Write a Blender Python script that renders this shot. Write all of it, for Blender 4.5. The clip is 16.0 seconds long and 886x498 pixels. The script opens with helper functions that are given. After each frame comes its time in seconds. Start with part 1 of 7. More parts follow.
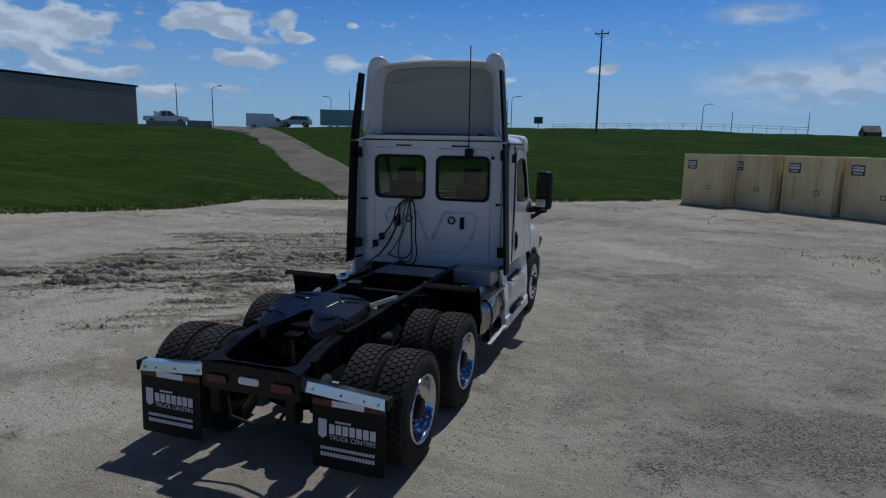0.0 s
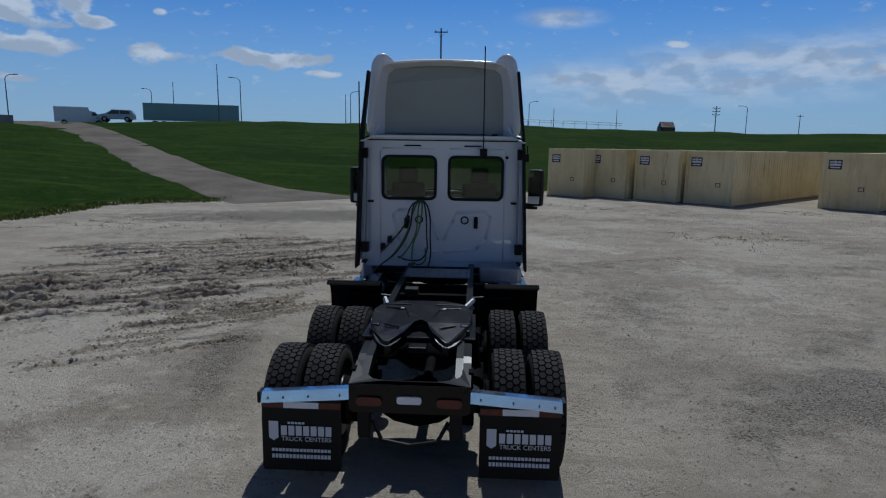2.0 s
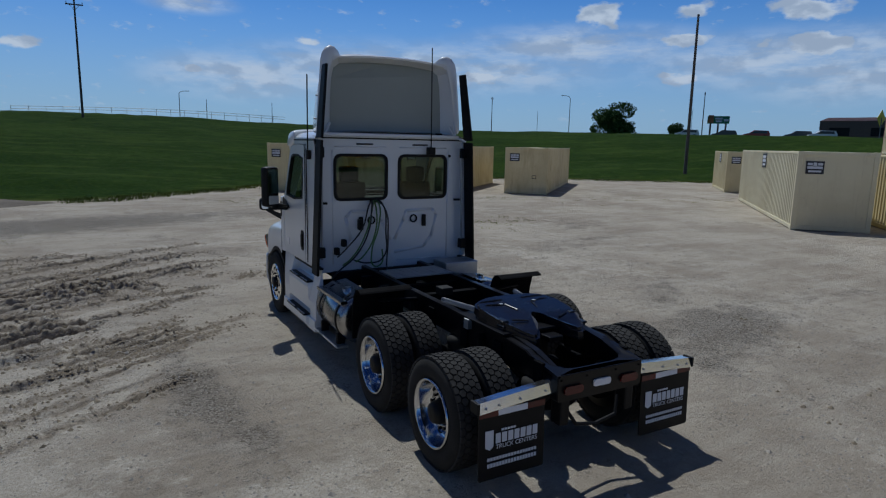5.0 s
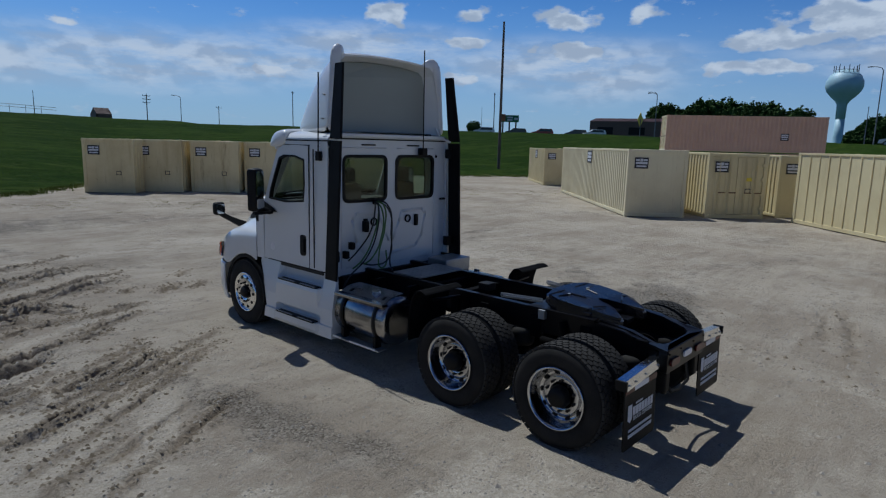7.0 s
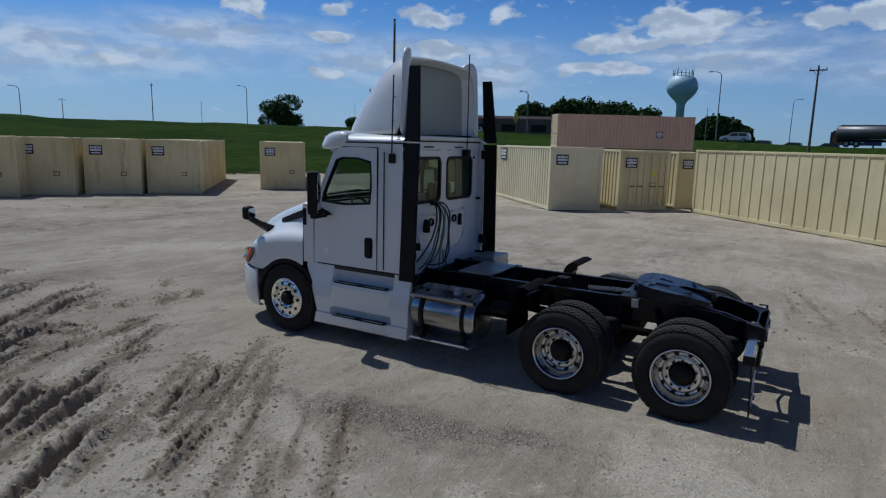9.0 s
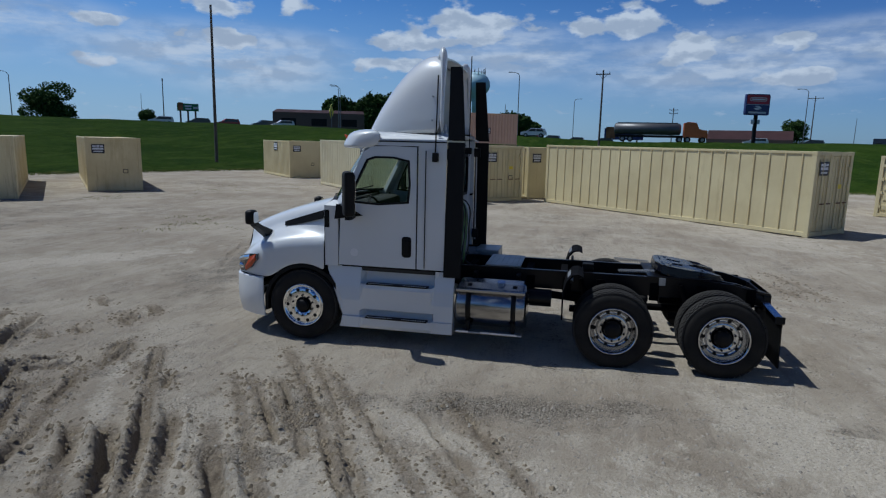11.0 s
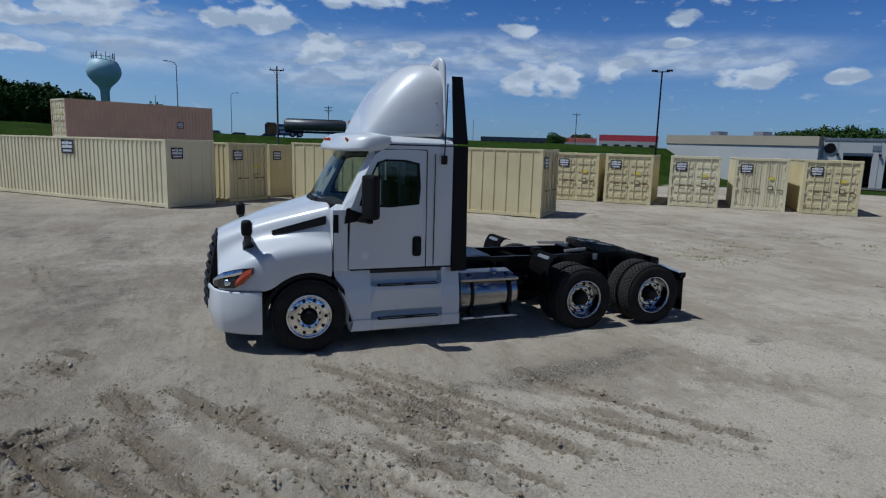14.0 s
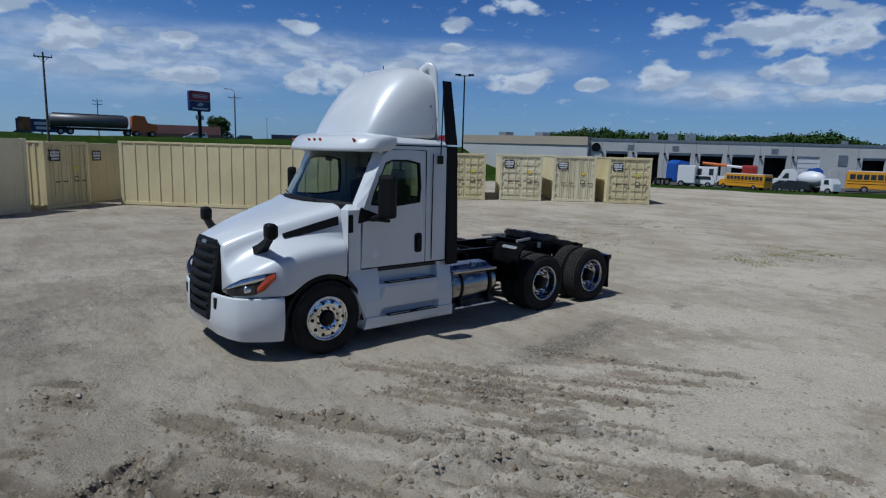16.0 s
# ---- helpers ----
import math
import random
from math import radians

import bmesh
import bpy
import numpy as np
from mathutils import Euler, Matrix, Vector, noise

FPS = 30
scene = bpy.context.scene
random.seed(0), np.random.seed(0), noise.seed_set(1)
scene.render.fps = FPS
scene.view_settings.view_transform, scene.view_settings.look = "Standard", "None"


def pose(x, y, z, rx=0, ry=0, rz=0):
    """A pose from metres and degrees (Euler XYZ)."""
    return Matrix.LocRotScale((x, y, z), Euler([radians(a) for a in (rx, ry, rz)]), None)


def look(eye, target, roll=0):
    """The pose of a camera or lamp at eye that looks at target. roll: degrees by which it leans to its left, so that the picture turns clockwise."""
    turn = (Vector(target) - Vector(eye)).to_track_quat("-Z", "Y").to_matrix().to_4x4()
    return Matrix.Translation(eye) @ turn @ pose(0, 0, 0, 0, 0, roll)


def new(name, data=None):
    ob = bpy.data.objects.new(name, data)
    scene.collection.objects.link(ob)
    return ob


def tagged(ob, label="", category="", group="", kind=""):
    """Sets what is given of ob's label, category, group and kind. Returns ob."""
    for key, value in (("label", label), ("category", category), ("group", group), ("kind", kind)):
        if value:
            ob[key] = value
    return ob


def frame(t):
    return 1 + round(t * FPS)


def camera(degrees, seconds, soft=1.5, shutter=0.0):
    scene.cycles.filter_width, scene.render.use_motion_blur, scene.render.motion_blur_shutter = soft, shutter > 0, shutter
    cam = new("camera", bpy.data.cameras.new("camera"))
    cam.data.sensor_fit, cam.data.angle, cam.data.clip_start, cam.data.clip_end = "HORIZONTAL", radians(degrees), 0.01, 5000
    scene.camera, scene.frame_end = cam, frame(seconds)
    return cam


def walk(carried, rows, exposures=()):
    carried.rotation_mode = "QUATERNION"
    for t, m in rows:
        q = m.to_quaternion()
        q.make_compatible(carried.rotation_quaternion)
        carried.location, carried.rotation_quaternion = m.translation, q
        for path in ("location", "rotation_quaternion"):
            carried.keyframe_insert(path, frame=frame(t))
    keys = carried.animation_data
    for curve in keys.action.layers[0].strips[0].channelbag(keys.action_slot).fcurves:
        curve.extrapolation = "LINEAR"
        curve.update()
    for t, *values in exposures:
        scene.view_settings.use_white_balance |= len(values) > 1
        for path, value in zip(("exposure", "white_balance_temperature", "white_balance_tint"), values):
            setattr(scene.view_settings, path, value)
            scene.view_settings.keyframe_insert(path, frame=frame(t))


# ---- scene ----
cam = camera(71.6, 16.0, soft=1.2)
PATH = [
    (0, (2.968, -4.694, 2.726), (2.342, -2.823, 2.396), 1.2),
    (0.5, (2.404, -4.872, 2.73), (1.891, -2.967, 2.401), 0.9),
    (1, (1.776, -5.0, 2.731), (1.384, -3.067, 2.401), 0.7),
    (1.5, (1.138, -5.082, 2.743), (0.877, -3.127, 2.41), 0.8),
    (2, (0.473, -5.128, 2.752), (0.371, -3.159, 2.416), 0.8),
    (2.5, (-0.212, -5.115, 2.753), (-0.134, -3.145, 2.417), 0.8),
    (3, (-0.912, -5.065, 2.756), (-0.679, -3.108, 2.417), 0.9),
    (3.5, (-1.593, -4.984, 2.754), (-1.176, -3.058, 2.414), 0.9),
    (4, (-2.248, -4.843, 2.753), (-1.605, -2.979, 2.413), 1.0),


    (6.5, (-5.414, -3.186, 2.77), (-4.091, -1.725, 2.432), 1.3),
    (7, (-5.908, -2.784, 2.771), (-4.446, -1.463, 2.433), 1.4),
    (7.5, (-6.336, -2.428, 2.772), (-4.78, -1.218, 2.435), 1.4),
    (8, (-6.761, -1.965, 2.771), (-5.138, -0.845, 2.434), 1.3),
    (8.5, (-7.192, -1.45, 2.788), (-5.536, -0.381, 2.448), 1.4),
    (9, (-7.625, -0.867, 2.791), (-5.919, 0.12, 2.45), 1.4),
    (9.5, (-8.012, -0.245, 2.775), (-6.239, 0.617, 2.435), 1.4),


    (12, (-9.351, 3.473, 2.779), (-7.383, 3.572, 2.437), 1.4),

    (12.5, (-9.46, 4.284, 2.768), (-7.489, 4.235, 2.43), 1.5),
    (13, (-9.451, 5.056, 2.769), (-7.494, 4.815, 2.433), 1.6),
    (13.5, (-9.362, 5.83, 2.776), (-7.448, 5.357, 2.442), 1.6),
    (14, (-9.196, 6.549, 2.768), (-7.343, 5.873, 2.438), 1.6),
    (14.5, (-8.999, 7.231, 2.761), (-7.216, 6.386, 2.436), 1.6),
    (15, (-8.771, 7.91, 2.754), (-7.076, 6.898, 2.432), 1.7),
    (15.5, (-8.516, 8.612, 2.734), (-6.904, 7.47, 2.416), 1.6),
    (16, (-8.21, 9.311, 2.714), (-6.683, 8.059, 2.398), 1.6),
]
EXPOSURE = [(0.0, -0.69, 5500, 7), (2.5, -0.66, 5500, 7), (4.0, -0.64, 5540, 7), (6.5, -0.56, 5600, 7), (9.5, -0.52, 5620, 7), (12.5, -0.57, 5570, 7), (16.0, -0.59, 5570, 7)]
walk(cam, [(t, look(*row)) for t, *row in PATH], exposures=EXPOSURE)

# ---- sky and sun ----
SUN_UP, SUN_SIDE = radians(61), radians(8)  # height of the sun, and its turn from +y towards +x


# clouds low over the horizon: degrees from +y towards +x, height, half width, half height
CLOUDS_NORTH = [(-51.0, 8.3, 5.5, 2.2), (-49.0, 5.5, 4.7, 0.95), (-38.2, 9.8, 5.3, 1.5), (-47.5, 11.5, 1.6, 0.8), (-36.0, 7.1, 2.6, 0.8), (-31.3, 9.0, 1.5, 0.5), (-27.0, 7.0, 2.0, 0.85),
                (-42.6, 4.1, 2.4, 0.6), (-38.2, 4.6, 1.6, 0.5), (-26.9, 10.2, 0.7, 0.35), (-18.0, 7.0, 4.6, 0.75), (-14.0, 6.0, 1.8, 0.4), (-4.6, 6.8, 1.4, 0.5), (7.2, 5.8, 1.1, 0.5), (16.9, 8.5, 1.2, 0.55)]
CLOUDS_EAST = [(32.6, 6.0, 1.9, 0.55), (42.7, 11.1, 1.8, 0.9), (50.5, 11.1, 1.4, 0.7), (58.1, 10.7, 2.6, 0.9), (64.7, 11.3, 1.6, 0.85), (59.3, 7.9, 3.2, 0.95), (49.8, 8.9, 2.6, 0.6), (75.2, 8.7, 4.0, 0.9),
               (74.4, 6.7, 4.2, 0.7), (80.4, 10.1, 5.2, 1.5), (49.9, 5.8, 2.4, 0.6), (94.0, 10.3, 2.1, 1.4), (90.0, 9.9, 1.8, 0.95), (99.1, 8.1, 2.8, 1.35), (106.1, 8.4, 1.6, 0.7), (107.2, 5.7, 3.4, 0.8)]
CLOUDS_SOUTH = [(116.8, 10.1, 1.9, 0.6), (119.7, 6.6, 3.2, 1.7), (116.4, 5.8, 1.9, 1.1), (124.5, 7.0, 2.0, 0.85), (157.8, 9.9, 6.0, 1.8), (148.9, 11.0, 2.2, 0.9), (158.1, 7.0, 2.5, 1.1), (147.7, 6.8, 2.5, 1.1),
                (141.8, 6.1, 1.4, 0.7), (135.8, 6.5, 3.2, 1.25), (130.2, 9.1, 1.3, 0.5), (129.6, 10.7, 1.4, 0.7), (135.0, 12.8, 2.8, 0.8), (154.1, 5.4, 2.9, 0.5), (162.5, 5.2, 4.0, 0.65), (102.0, 12.6, 7.0, 0.8)]
VEILS = [(7.3, 10.9, 4.0, 0.9), (11.0, 5.4, 8.5, 2.2), (30.0, 6.6, 15.0, 2.4), (41.0, 8.6, 12.0, 1.9), (22.0, 6.1, 14.0, 2.9), (58.3, 7.0, 14.0, 2.6), (61.0, 6.3, 9.0, 2.9), (84.0, 7.8, 10.0, 2.6), (113.4, 7.9, 15.0, 2.2), (102.0, 6.7, 14.0, 3.2), (130.0, 7.9, 13.0, 1.8), (155.0, 5.6, 13.0, 1.6)]


def sky_world():
    world = bpy.data.worlds.new("sky")
    world.use_nodes = True
    scene.world = world
    nt = world.node_tree
    nt.nodes.clear()
    n, link = nt.nodes.new, nt.links.new
    out, bg = n("ShaderNodeOutputWorld"), n("ShaderNodeBackground")
    link(bg.outputs[0], out.inputs[0])
    sky = n("ShaderNodeTexSky")
    sky.sky_type, sky.sun_disc = "NISHITA", False
    sky.sun_elevation, sky.sun_rotation = SUN_UP, SUN_SIDE
    sky.air_density, sky.dust_density, sky.ozone_density = 1.0, 0.3, 2.5
    coord = n("ShaderNodeTexCoord")
    xyz = n("ShaderNodeSeparateXYZ")
    link(coord.outputs["Generated"], xyz.inputs[0])

    def calc(op, a, b):
        m = n("ShaderNodeMath")
        m.operation = op
        for k, v in enumerate((a, b)):
            if isinstance(v, (int, float)):
                m.inputs[k].default_value = v
            else:
                link(v, m.inputs[k])
        return m.outputs[0]

    def ramp(v, lo, hi, a=0.0, z=1.0):
        r = n("ShaderNodeMapRange")
        r.interpolation_type = "SMOOTHSTEP"
        for k, q in zip((1, 2, 3, 4), (lo, hi, a, z)):
            r.inputs[k].default_value = q
        link(v, r.inputs[0])
        return r.outputs[0]

    def mixed(f, a, c):
        x = n("ShaderNodeMix")
        x.data_type = "RGBA"
        for key, v in (("Factor", f), ("A", a), ("B", c)):
            if isinstance(v, tuple):
                x.inputs[key].default_value = (*v, 1)
            elif isinstance(v, float):
                x.inputs[key].default_value = v
            else:
                link(v, x.inputs[key])
        return x.outputs["Result"]

    def plane(u, v):
        c = n("ShaderNodeCombineXYZ")
        link(u, c.inputs[0])
        link(v, c.inputs[1])
        return c.outputs[0]

    def fog(vector, scale, detail, rough, offset, stretch=(1, 1, 1)):
        mp = n("ShaderNodeMapping")
        mp.inputs["Location"].default_value, mp.inputs["Scale"].default_value = offset, stretch
        link(vector, mp.inputs[0])
        t = n("ShaderNodeTexNoise")
        t.inputs["Scale"].default_value, t.inputs["Detail"].default_value, t.inputs["Roughness"].default_value = scale, detail, rough
        link(mp.outputs[0], t.inputs["Vector"])
        return t.outputs[0]

    def nearest(where, clouds):
        """Distance to the nearest cloud's heart, 1 at its rim."""
        best = None
        for az, el, wide, high in clouds:
            mp = n("ShaderNodeMapping")
            mp.inputs["Scale"].default_value = (1 / wide, 1 / high, 1)
            mp.inputs["Location"].default_value = (-az / wide, -el / high, 0)
            link(where, mp.inputs[0])
            d = n("ShaderNodeVectorMath")
            d.operation = "LENGTH"
            link(mp.outputs[0], d.inputs[0])
            best = d.outputs["Value"] if best is None else calc("MINIMUM", best, d.outputs["Value"])
        return best

    # the low sky, in degrees round the horizon and above it
    az = calc("MULTIPLY", calc("ARCTAN2", xyz.outputs[0], xyz.outputs[1]), 180 / math.pi)
    el = calc("MULTIPLY", calc("ARCSINE", xyz.outputs[2], 0), 180 / math.pi)
    chart = plane(az, el)
    lumps = fog(chart, 0.36, 7, 0.50, (3.1, 1.7, 0.4), (1, 1.9, 1))
    above = fog(chart, 0.36, 7, 0.50, (2.8, 0.2, 0.4), (1, 1.9, 1))
    ragged = calc("MULTIPLY", calc("SUBTRACT", lumps, 0.47), 3.4)
    near = nearest(chart, CLOUDS_NORTH + CLOUDS_EAST + CLOUDS_SOUTH)
    puffs = ramp(calc("ADD", near, ragged), 1.22, 0.72)
    thin = fog(chart, 0.16, 8, 0.66, (7.4, 2.2, 0), (1, 4.5, 1))
    veil = calc("MULTIPLY", ramp(nearest(chart, VEILS), 1.25, 0.25), ramp(thin, 0.32, 0.62, 0.30, 0.85))
    scraps = calc("MULTIPLY", ramp(fog(chart, 0.5, 9, 0.62, (11.0, 4.0, 0), (1, 2.4, 1)), 0.58, 0.70), 0.35)
    # over the chart: scattered cloud up to the zenith
    high = ramp(el, 13.0, 17.0)
    over = calc("MULTIPLY", ramp(fog(coord.outputs["Generated"], 4.2, 8, 0.55, (3.1, 1.7, 0.4)), 0.56, 0.64), high)
    cover = calc("MAXIMUM", calc("MAXIMUM", puffs, over), calc("MAXIMUM", veil, scraps))
    shade = ramp(calc("SUBTRACT", above, lumps), -0.11, 0.13)
    cloud = mixed(shade, (11.5, 12.3, 13.4), (7.6, 8.7, 10.4))
    blue = n("ShaderNodeMix")
    blue.data_type, blue.blend_type = "RGBA", "MULTIPLY"
    blue.inputs["Factor"].default_value = 1.0
    link(mixed(ramp(xyz.outputs[2], 0.16, 0.50), (0.70, 1.12, 1.74), (0.15, 0.35, 0.78)), blue.inputs["B"])
    link(sky.outputs[0], blue.inputs["A"])
    # summer haze over the horizon
    haze = calc("MULTIPLY", ramp(el, 0.0, 14.0, 0.72, 0.0), ramp(xyz.outputs[1], -0.5, 0.5, 0.42, 1.0))
    deep = n("ShaderNodeMix")
    deep.data_type, deep.blend_type = "RGBA", "MULTIPLY"
    deep.inputs["Factor"].default_value = 1.0
    link(blue.outputs["Result"], deep.inputs["A"])
    link(mixed(ramp(xyz.outputs[1], -0.6, 0.6), (0.78, 0.78, 0.84), (1.0, 1.04, 1.0)), deep.inputs["B"])
    clear = mixed(haze, deep.outputs["Result"], (7.0, 9.3, 11.8))
    link(mixed(cover, clear, cloud), bg.inputs[0])
    bg.inputs[1].default_value = 0.064


sky_world()
sun = new("sun", bpy.data.lights.new("sun", "SUN"))
sun.data.energy, sun.data.angle, sun.data.color = 5.0, radians(0.5), (1.0, 0.95, 0.86)
sun_way = Vector((math.sin(SUN_SIDE) * math.cos(SUN_UP), math.cos(SUN_SIDE) * math.cos(SUN_UP), math.sin(SUN_UP)))
sun.matrix_world = look((0, 0, 60), Vector((0, 0, 60)) - sun_way)


# ---- materials ----
def mat(name, base, rough=0.6, metal=0.0, vary=0.12, scale=3.0, fine=40.0, bump=0.0, second=None, coat=0.0, per_object=0.0, spec=0.5, runs=1.0):
    """A surface with grain at two scales: broad stains and fine grain, mixed towards a second colour."""
    m = bpy.data.materials.new(name)
    m.use_nodes = True
    nt = m.node_tree
    n, link = nt.nodes.new, nt.links.new
    b = nt.nodes["Principled BSDF"]
    b.inputs["Metallic"].default_value = metal
    b.inputs["Coat Weight"].default_value = coat
    b.inputs["Coat Roughness"].default_value = 0.06
    b.inputs["Specular IOR Level"].default_value = spec
    coord = n("ShaderNodeTexCoord")
    big, small = n("ShaderNodeTexNoise"), n("ShaderNodeTexNoise")
    for t, sc, d in ((big, scale, 5), (small, fine, 4)):
        t.inputs["Scale"].default_value, t.inputs["Detail"].default_value = sc, d
        if runs != 1.0 and t is big:
            mp = n("ShaderNodeMapping")
            mp.inputs["Scale"].default_value = (1, 1, runs)
            link(coord.outputs["Object"], mp.inputs[0])
            link(mp.outputs[0], t.inputs["Vector"])
        else:
            link(coord.outputs["Object"], t.inputs["Vector"])
    add = n("ShaderNodeMath")
    add.operation = "ADD"
    link(big.outputs[0], add.inputs[0])
    half = n("ShaderNodeMath")
    half.operation = "MULTIPLY"
    half.inputs[1].default_value = 0.5
    link(small.outputs[0], half.inputs[0])
    link(half.outputs[0], add.inputs[1])
    last = add.outputs[0]
    if per_object:
        info = n("ShaderNodeObjectInfo")
        k = n("ShaderNodeMath")
        k.operation = "MULTIPLY_ADD"
        k.inputs[1].default_value = per_object
        link(info.outputs["Random"], k.inputs[0])
        link(last, k.inputs[2])
        last = k.outputs[0]
    r = n("ShaderNodeMapRange")
    r.inputs[1].default_value, r.inputs[2].default_value = 0.5, 1.05 + per_object
    link(last, r.inputs[0])
    mix = n("ShaderNodeMix")
    mix.data_type = "RGBA"
    other = second or tuple(c * (1 - 2.5 * vary) for c in base)
    mix.inputs["A"].default_value, mix.inputs["B"].default_value = (*base, 1), (*other, 1)
    link(r.outputs[0], mix.inputs["Factor"])
    link(mix.outputs["Result"], b.inputs["Base Color"])
    rr = n("ShaderNodeMapRange")
    rr.inputs[3].default_value, rr.inputs[4].default_value = max(rough - 0.08, 0.02), min(rough + 0.1, 1)
    link(big.outputs[0], rr.inputs[0])
    link(rr.outputs[0], b.inputs["Roughness"])
    if bump:
        bp = n("ShaderNodeBump")
        bp.inputs["Strength"].default_value, bp.inputs["Distance"].default_value = 0.5, bump
        link(small.outputs[0], bp.inputs["Height"])
        link(bp.outputs[0], b.inputs["Normal"])
    return m


def glass_mat(name, tint, rough=0.0):
    """Thin automotive glass: clear with mirror-like reflection."""
    m = bpy.data.materials.new(name)
    m.use_nodes = True
    nt = m.node_tree
    nt.nodes.clear()
    n, link = nt.nodes.new, nt.links.new
    out, mixer, clear, gloss, f = n("ShaderNodeOutputMaterial"), n("ShaderNodeMixShader"), n("ShaderNodeBsdfTransparent"), n("ShaderNodeBsdfGlossy"), n("ShaderNodeLayerWeight")
    clear.inputs[0].default_value = (*tint, 1)
    gloss.inputs["Roughness"].default_value = rough
    f.inputs[0].default_value = 0.5
    steep, sheen = n("ShaderNodeMath"), n("ShaderNodeMath")
    steep.operation, sheen.operation = "POWER", "MULTIPLY_ADD"
    steep.inputs[1].default_value, sheen.inputs[1].default_value, sheen.inputs[2].default_value = 5.0, 0.9, 0.04
    link(f.outputs["Facing"], steep.inputs[0])
    link(steep.outputs[0], sheen.inputs[0])
    link(sheen.outputs[0], mixer.inputs[0])
    link(clear.outputs[0], mixer.inputs[1])
    link(gloss.outputs[0], mixer.inputs[2])
    link(mixer.outputs[0], out.inputs[0])
    return m


def container_paint(name, base, worn, age):
    """Old sprayed steel: faded fields, long runs of grime from the roof edge, rust blooms and scuffs."""
    m = bpy.data.materials.new(name)
    m.use_nodes = True
    nt = m.node_tree
    n, link = nt.nodes.new, nt.links.new
    b = nt.nodes["Principled BSDF"]
    b.inputs["Roughness"].default_value = 0.58
    coord, info = n("ShaderNodeTexCoord"), n("ShaderNodeObjectInfo")
    shift = n("ShaderNodeVectorMath")
    shift.operation = "ADD"
    link(coord.outputs["Object"], shift.inputs[0])
    link(info.outputs["Location"], shift.inputs[1])

    def fog(scale, detail, rough, stretch):
        mp, t = n("ShaderNodeMapping"), n("ShaderNodeTexNoise")
        mp.inputs["Scale"].default_value = stretch
        link(shift.outputs[0], mp.inputs[0])
        link(mp.outputs[0], t.inputs["Vector"])
        t.inputs["Scale"].default_value, t.inputs["Detail"].default_value, t.inputs["Roughness"].default_value = scale, detail, rough
        return t.outputs[0]

    def laid(under, v, lo, hi, most, colour):
        r, x = n("ShaderNodeMapRange"), n("ShaderNodeMix")
        r.interpolation_type, x.data_type = "SMOOTHSTEP", "RGBA"
        for k, q in zip((1, 2, 4), (lo, hi, most)):
            r.inputs[k].default_value = q
        link(v, r.inputs[0])
        link(r.outputs[0], x.inputs["Factor"])
        if isinstance(under, tuple):
            x.inputs["A"].default_value = (*under, 1)
        else:
            link(under, x.inputs["A"])
        x.inputs["B"].default_value = (*colour, 1)
        return x.outputs["Result"]

    c = laid(base, fog(0.5, 5, 0.6, (1, 1, 1)), 0.38, 0.68, 0.55, worn)
    c = laid(c, fog(1.6, 7, 0.7, (1, 1, 0.16)), 0.50, 0.72, 0.8 * age, worn)
    c = laid(c, fog(4.0, 8, 0.72, (1, 1, 0.10)), 0.56, 0.72, 0.75 * age, (0.27, 0.18, 0.085))
    c = laid(c, fog(2.0, 9, 0.8, (1, 1, 1)), 0.62, 0.70, 0.6 * age, (0.20, 0.105, 0.05))
    c = laid(c, fog(7.0, 7, 0.75, (1, 1, 0.7)), 0.60, 0.70, 0.35, tuple(min(1.0, q * 1.15) for q in base))
    link(c, b.inputs["Base Color"])
    bp = n("ShaderNodeBump")
    bp.inputs["Strength"].default_value, bp.inputs["Distance"].default_value = 0.08, 0.01
    link(fog(1.3, 4, 0.6, (1, 1, 1)), bp.inputs["Height"])
    link(bp.outputs[0], b.inputs["Normal"])
    return m


WHITE = mat("white_truck_paint", (0.63, 0.65, 0.665), 0.32, vary=0.03, scale=0.8, fine=300, coat=0.7)
GREY_PANEL = mat("grey_translucent_panel", (0.30, 0.32, 0.285), 0.45, vary=0.05, scale=1.5, fine=120)
BLACK = mat("black_plastic", (0.0045, 0.0045, 0.005), 0.55, vary=0.2, scale=4, fine=120, spec=0.22)
BLACK_GLOSS = mat("black_chassis_paint", (0.004, 0.004, 0.006), 0.34, vary=0.25, scale=3, fine=60, coat=0.05, spec=0.2)
RUBBER = mat("tyre_rubber", (0.010, 0.010, 0.010), 0.85, vary=0.2, scale=5, fine=80, second=(0.028, 0.026, 0.023), spec=0.2)
DUSTY_RUBBER = mat("dusty_tread_rubber", (0.042, 0.040, 0.037), 0.9, vary=0.2, scale=5, fine=60, second=(0.020, 0.019, 0.018), spec=0.15)
CHROME = mat("polished_aluminium", (0.80, 0.81, 0.82), 0.14, metal=1.0, vary=0.06, scale=4, fine=60)
RIM_METAL = mat("polished_rim", (0.50, 0.51, 0.535), 0.13, metal=1.0, vary=0.08, scale=5, fine=60)
TANK_METAL = mat("dull_polished_aluminium", (0.34, 0.34, 0.35), 0.2, metal=1.0, vary=0.12, scale=3, fine=50)
NOSING = mat("bright_tread_edge", (0.78, 0.79, 0.80), 0.42, metal=0.35, vary=0.05, scale=8, fine=60)
UNDERBODY = mat("dull_black_underbody", (0.006, 0.006, 0.007), 0.85, vary=0.3, scale=3, fine=40, spec=0.06)
STEEL = mat("galvanised_steel", (0.42, 0.43, 0.44), 0.45, metal=0.8, vary=0.15, scale=3, fine=70)
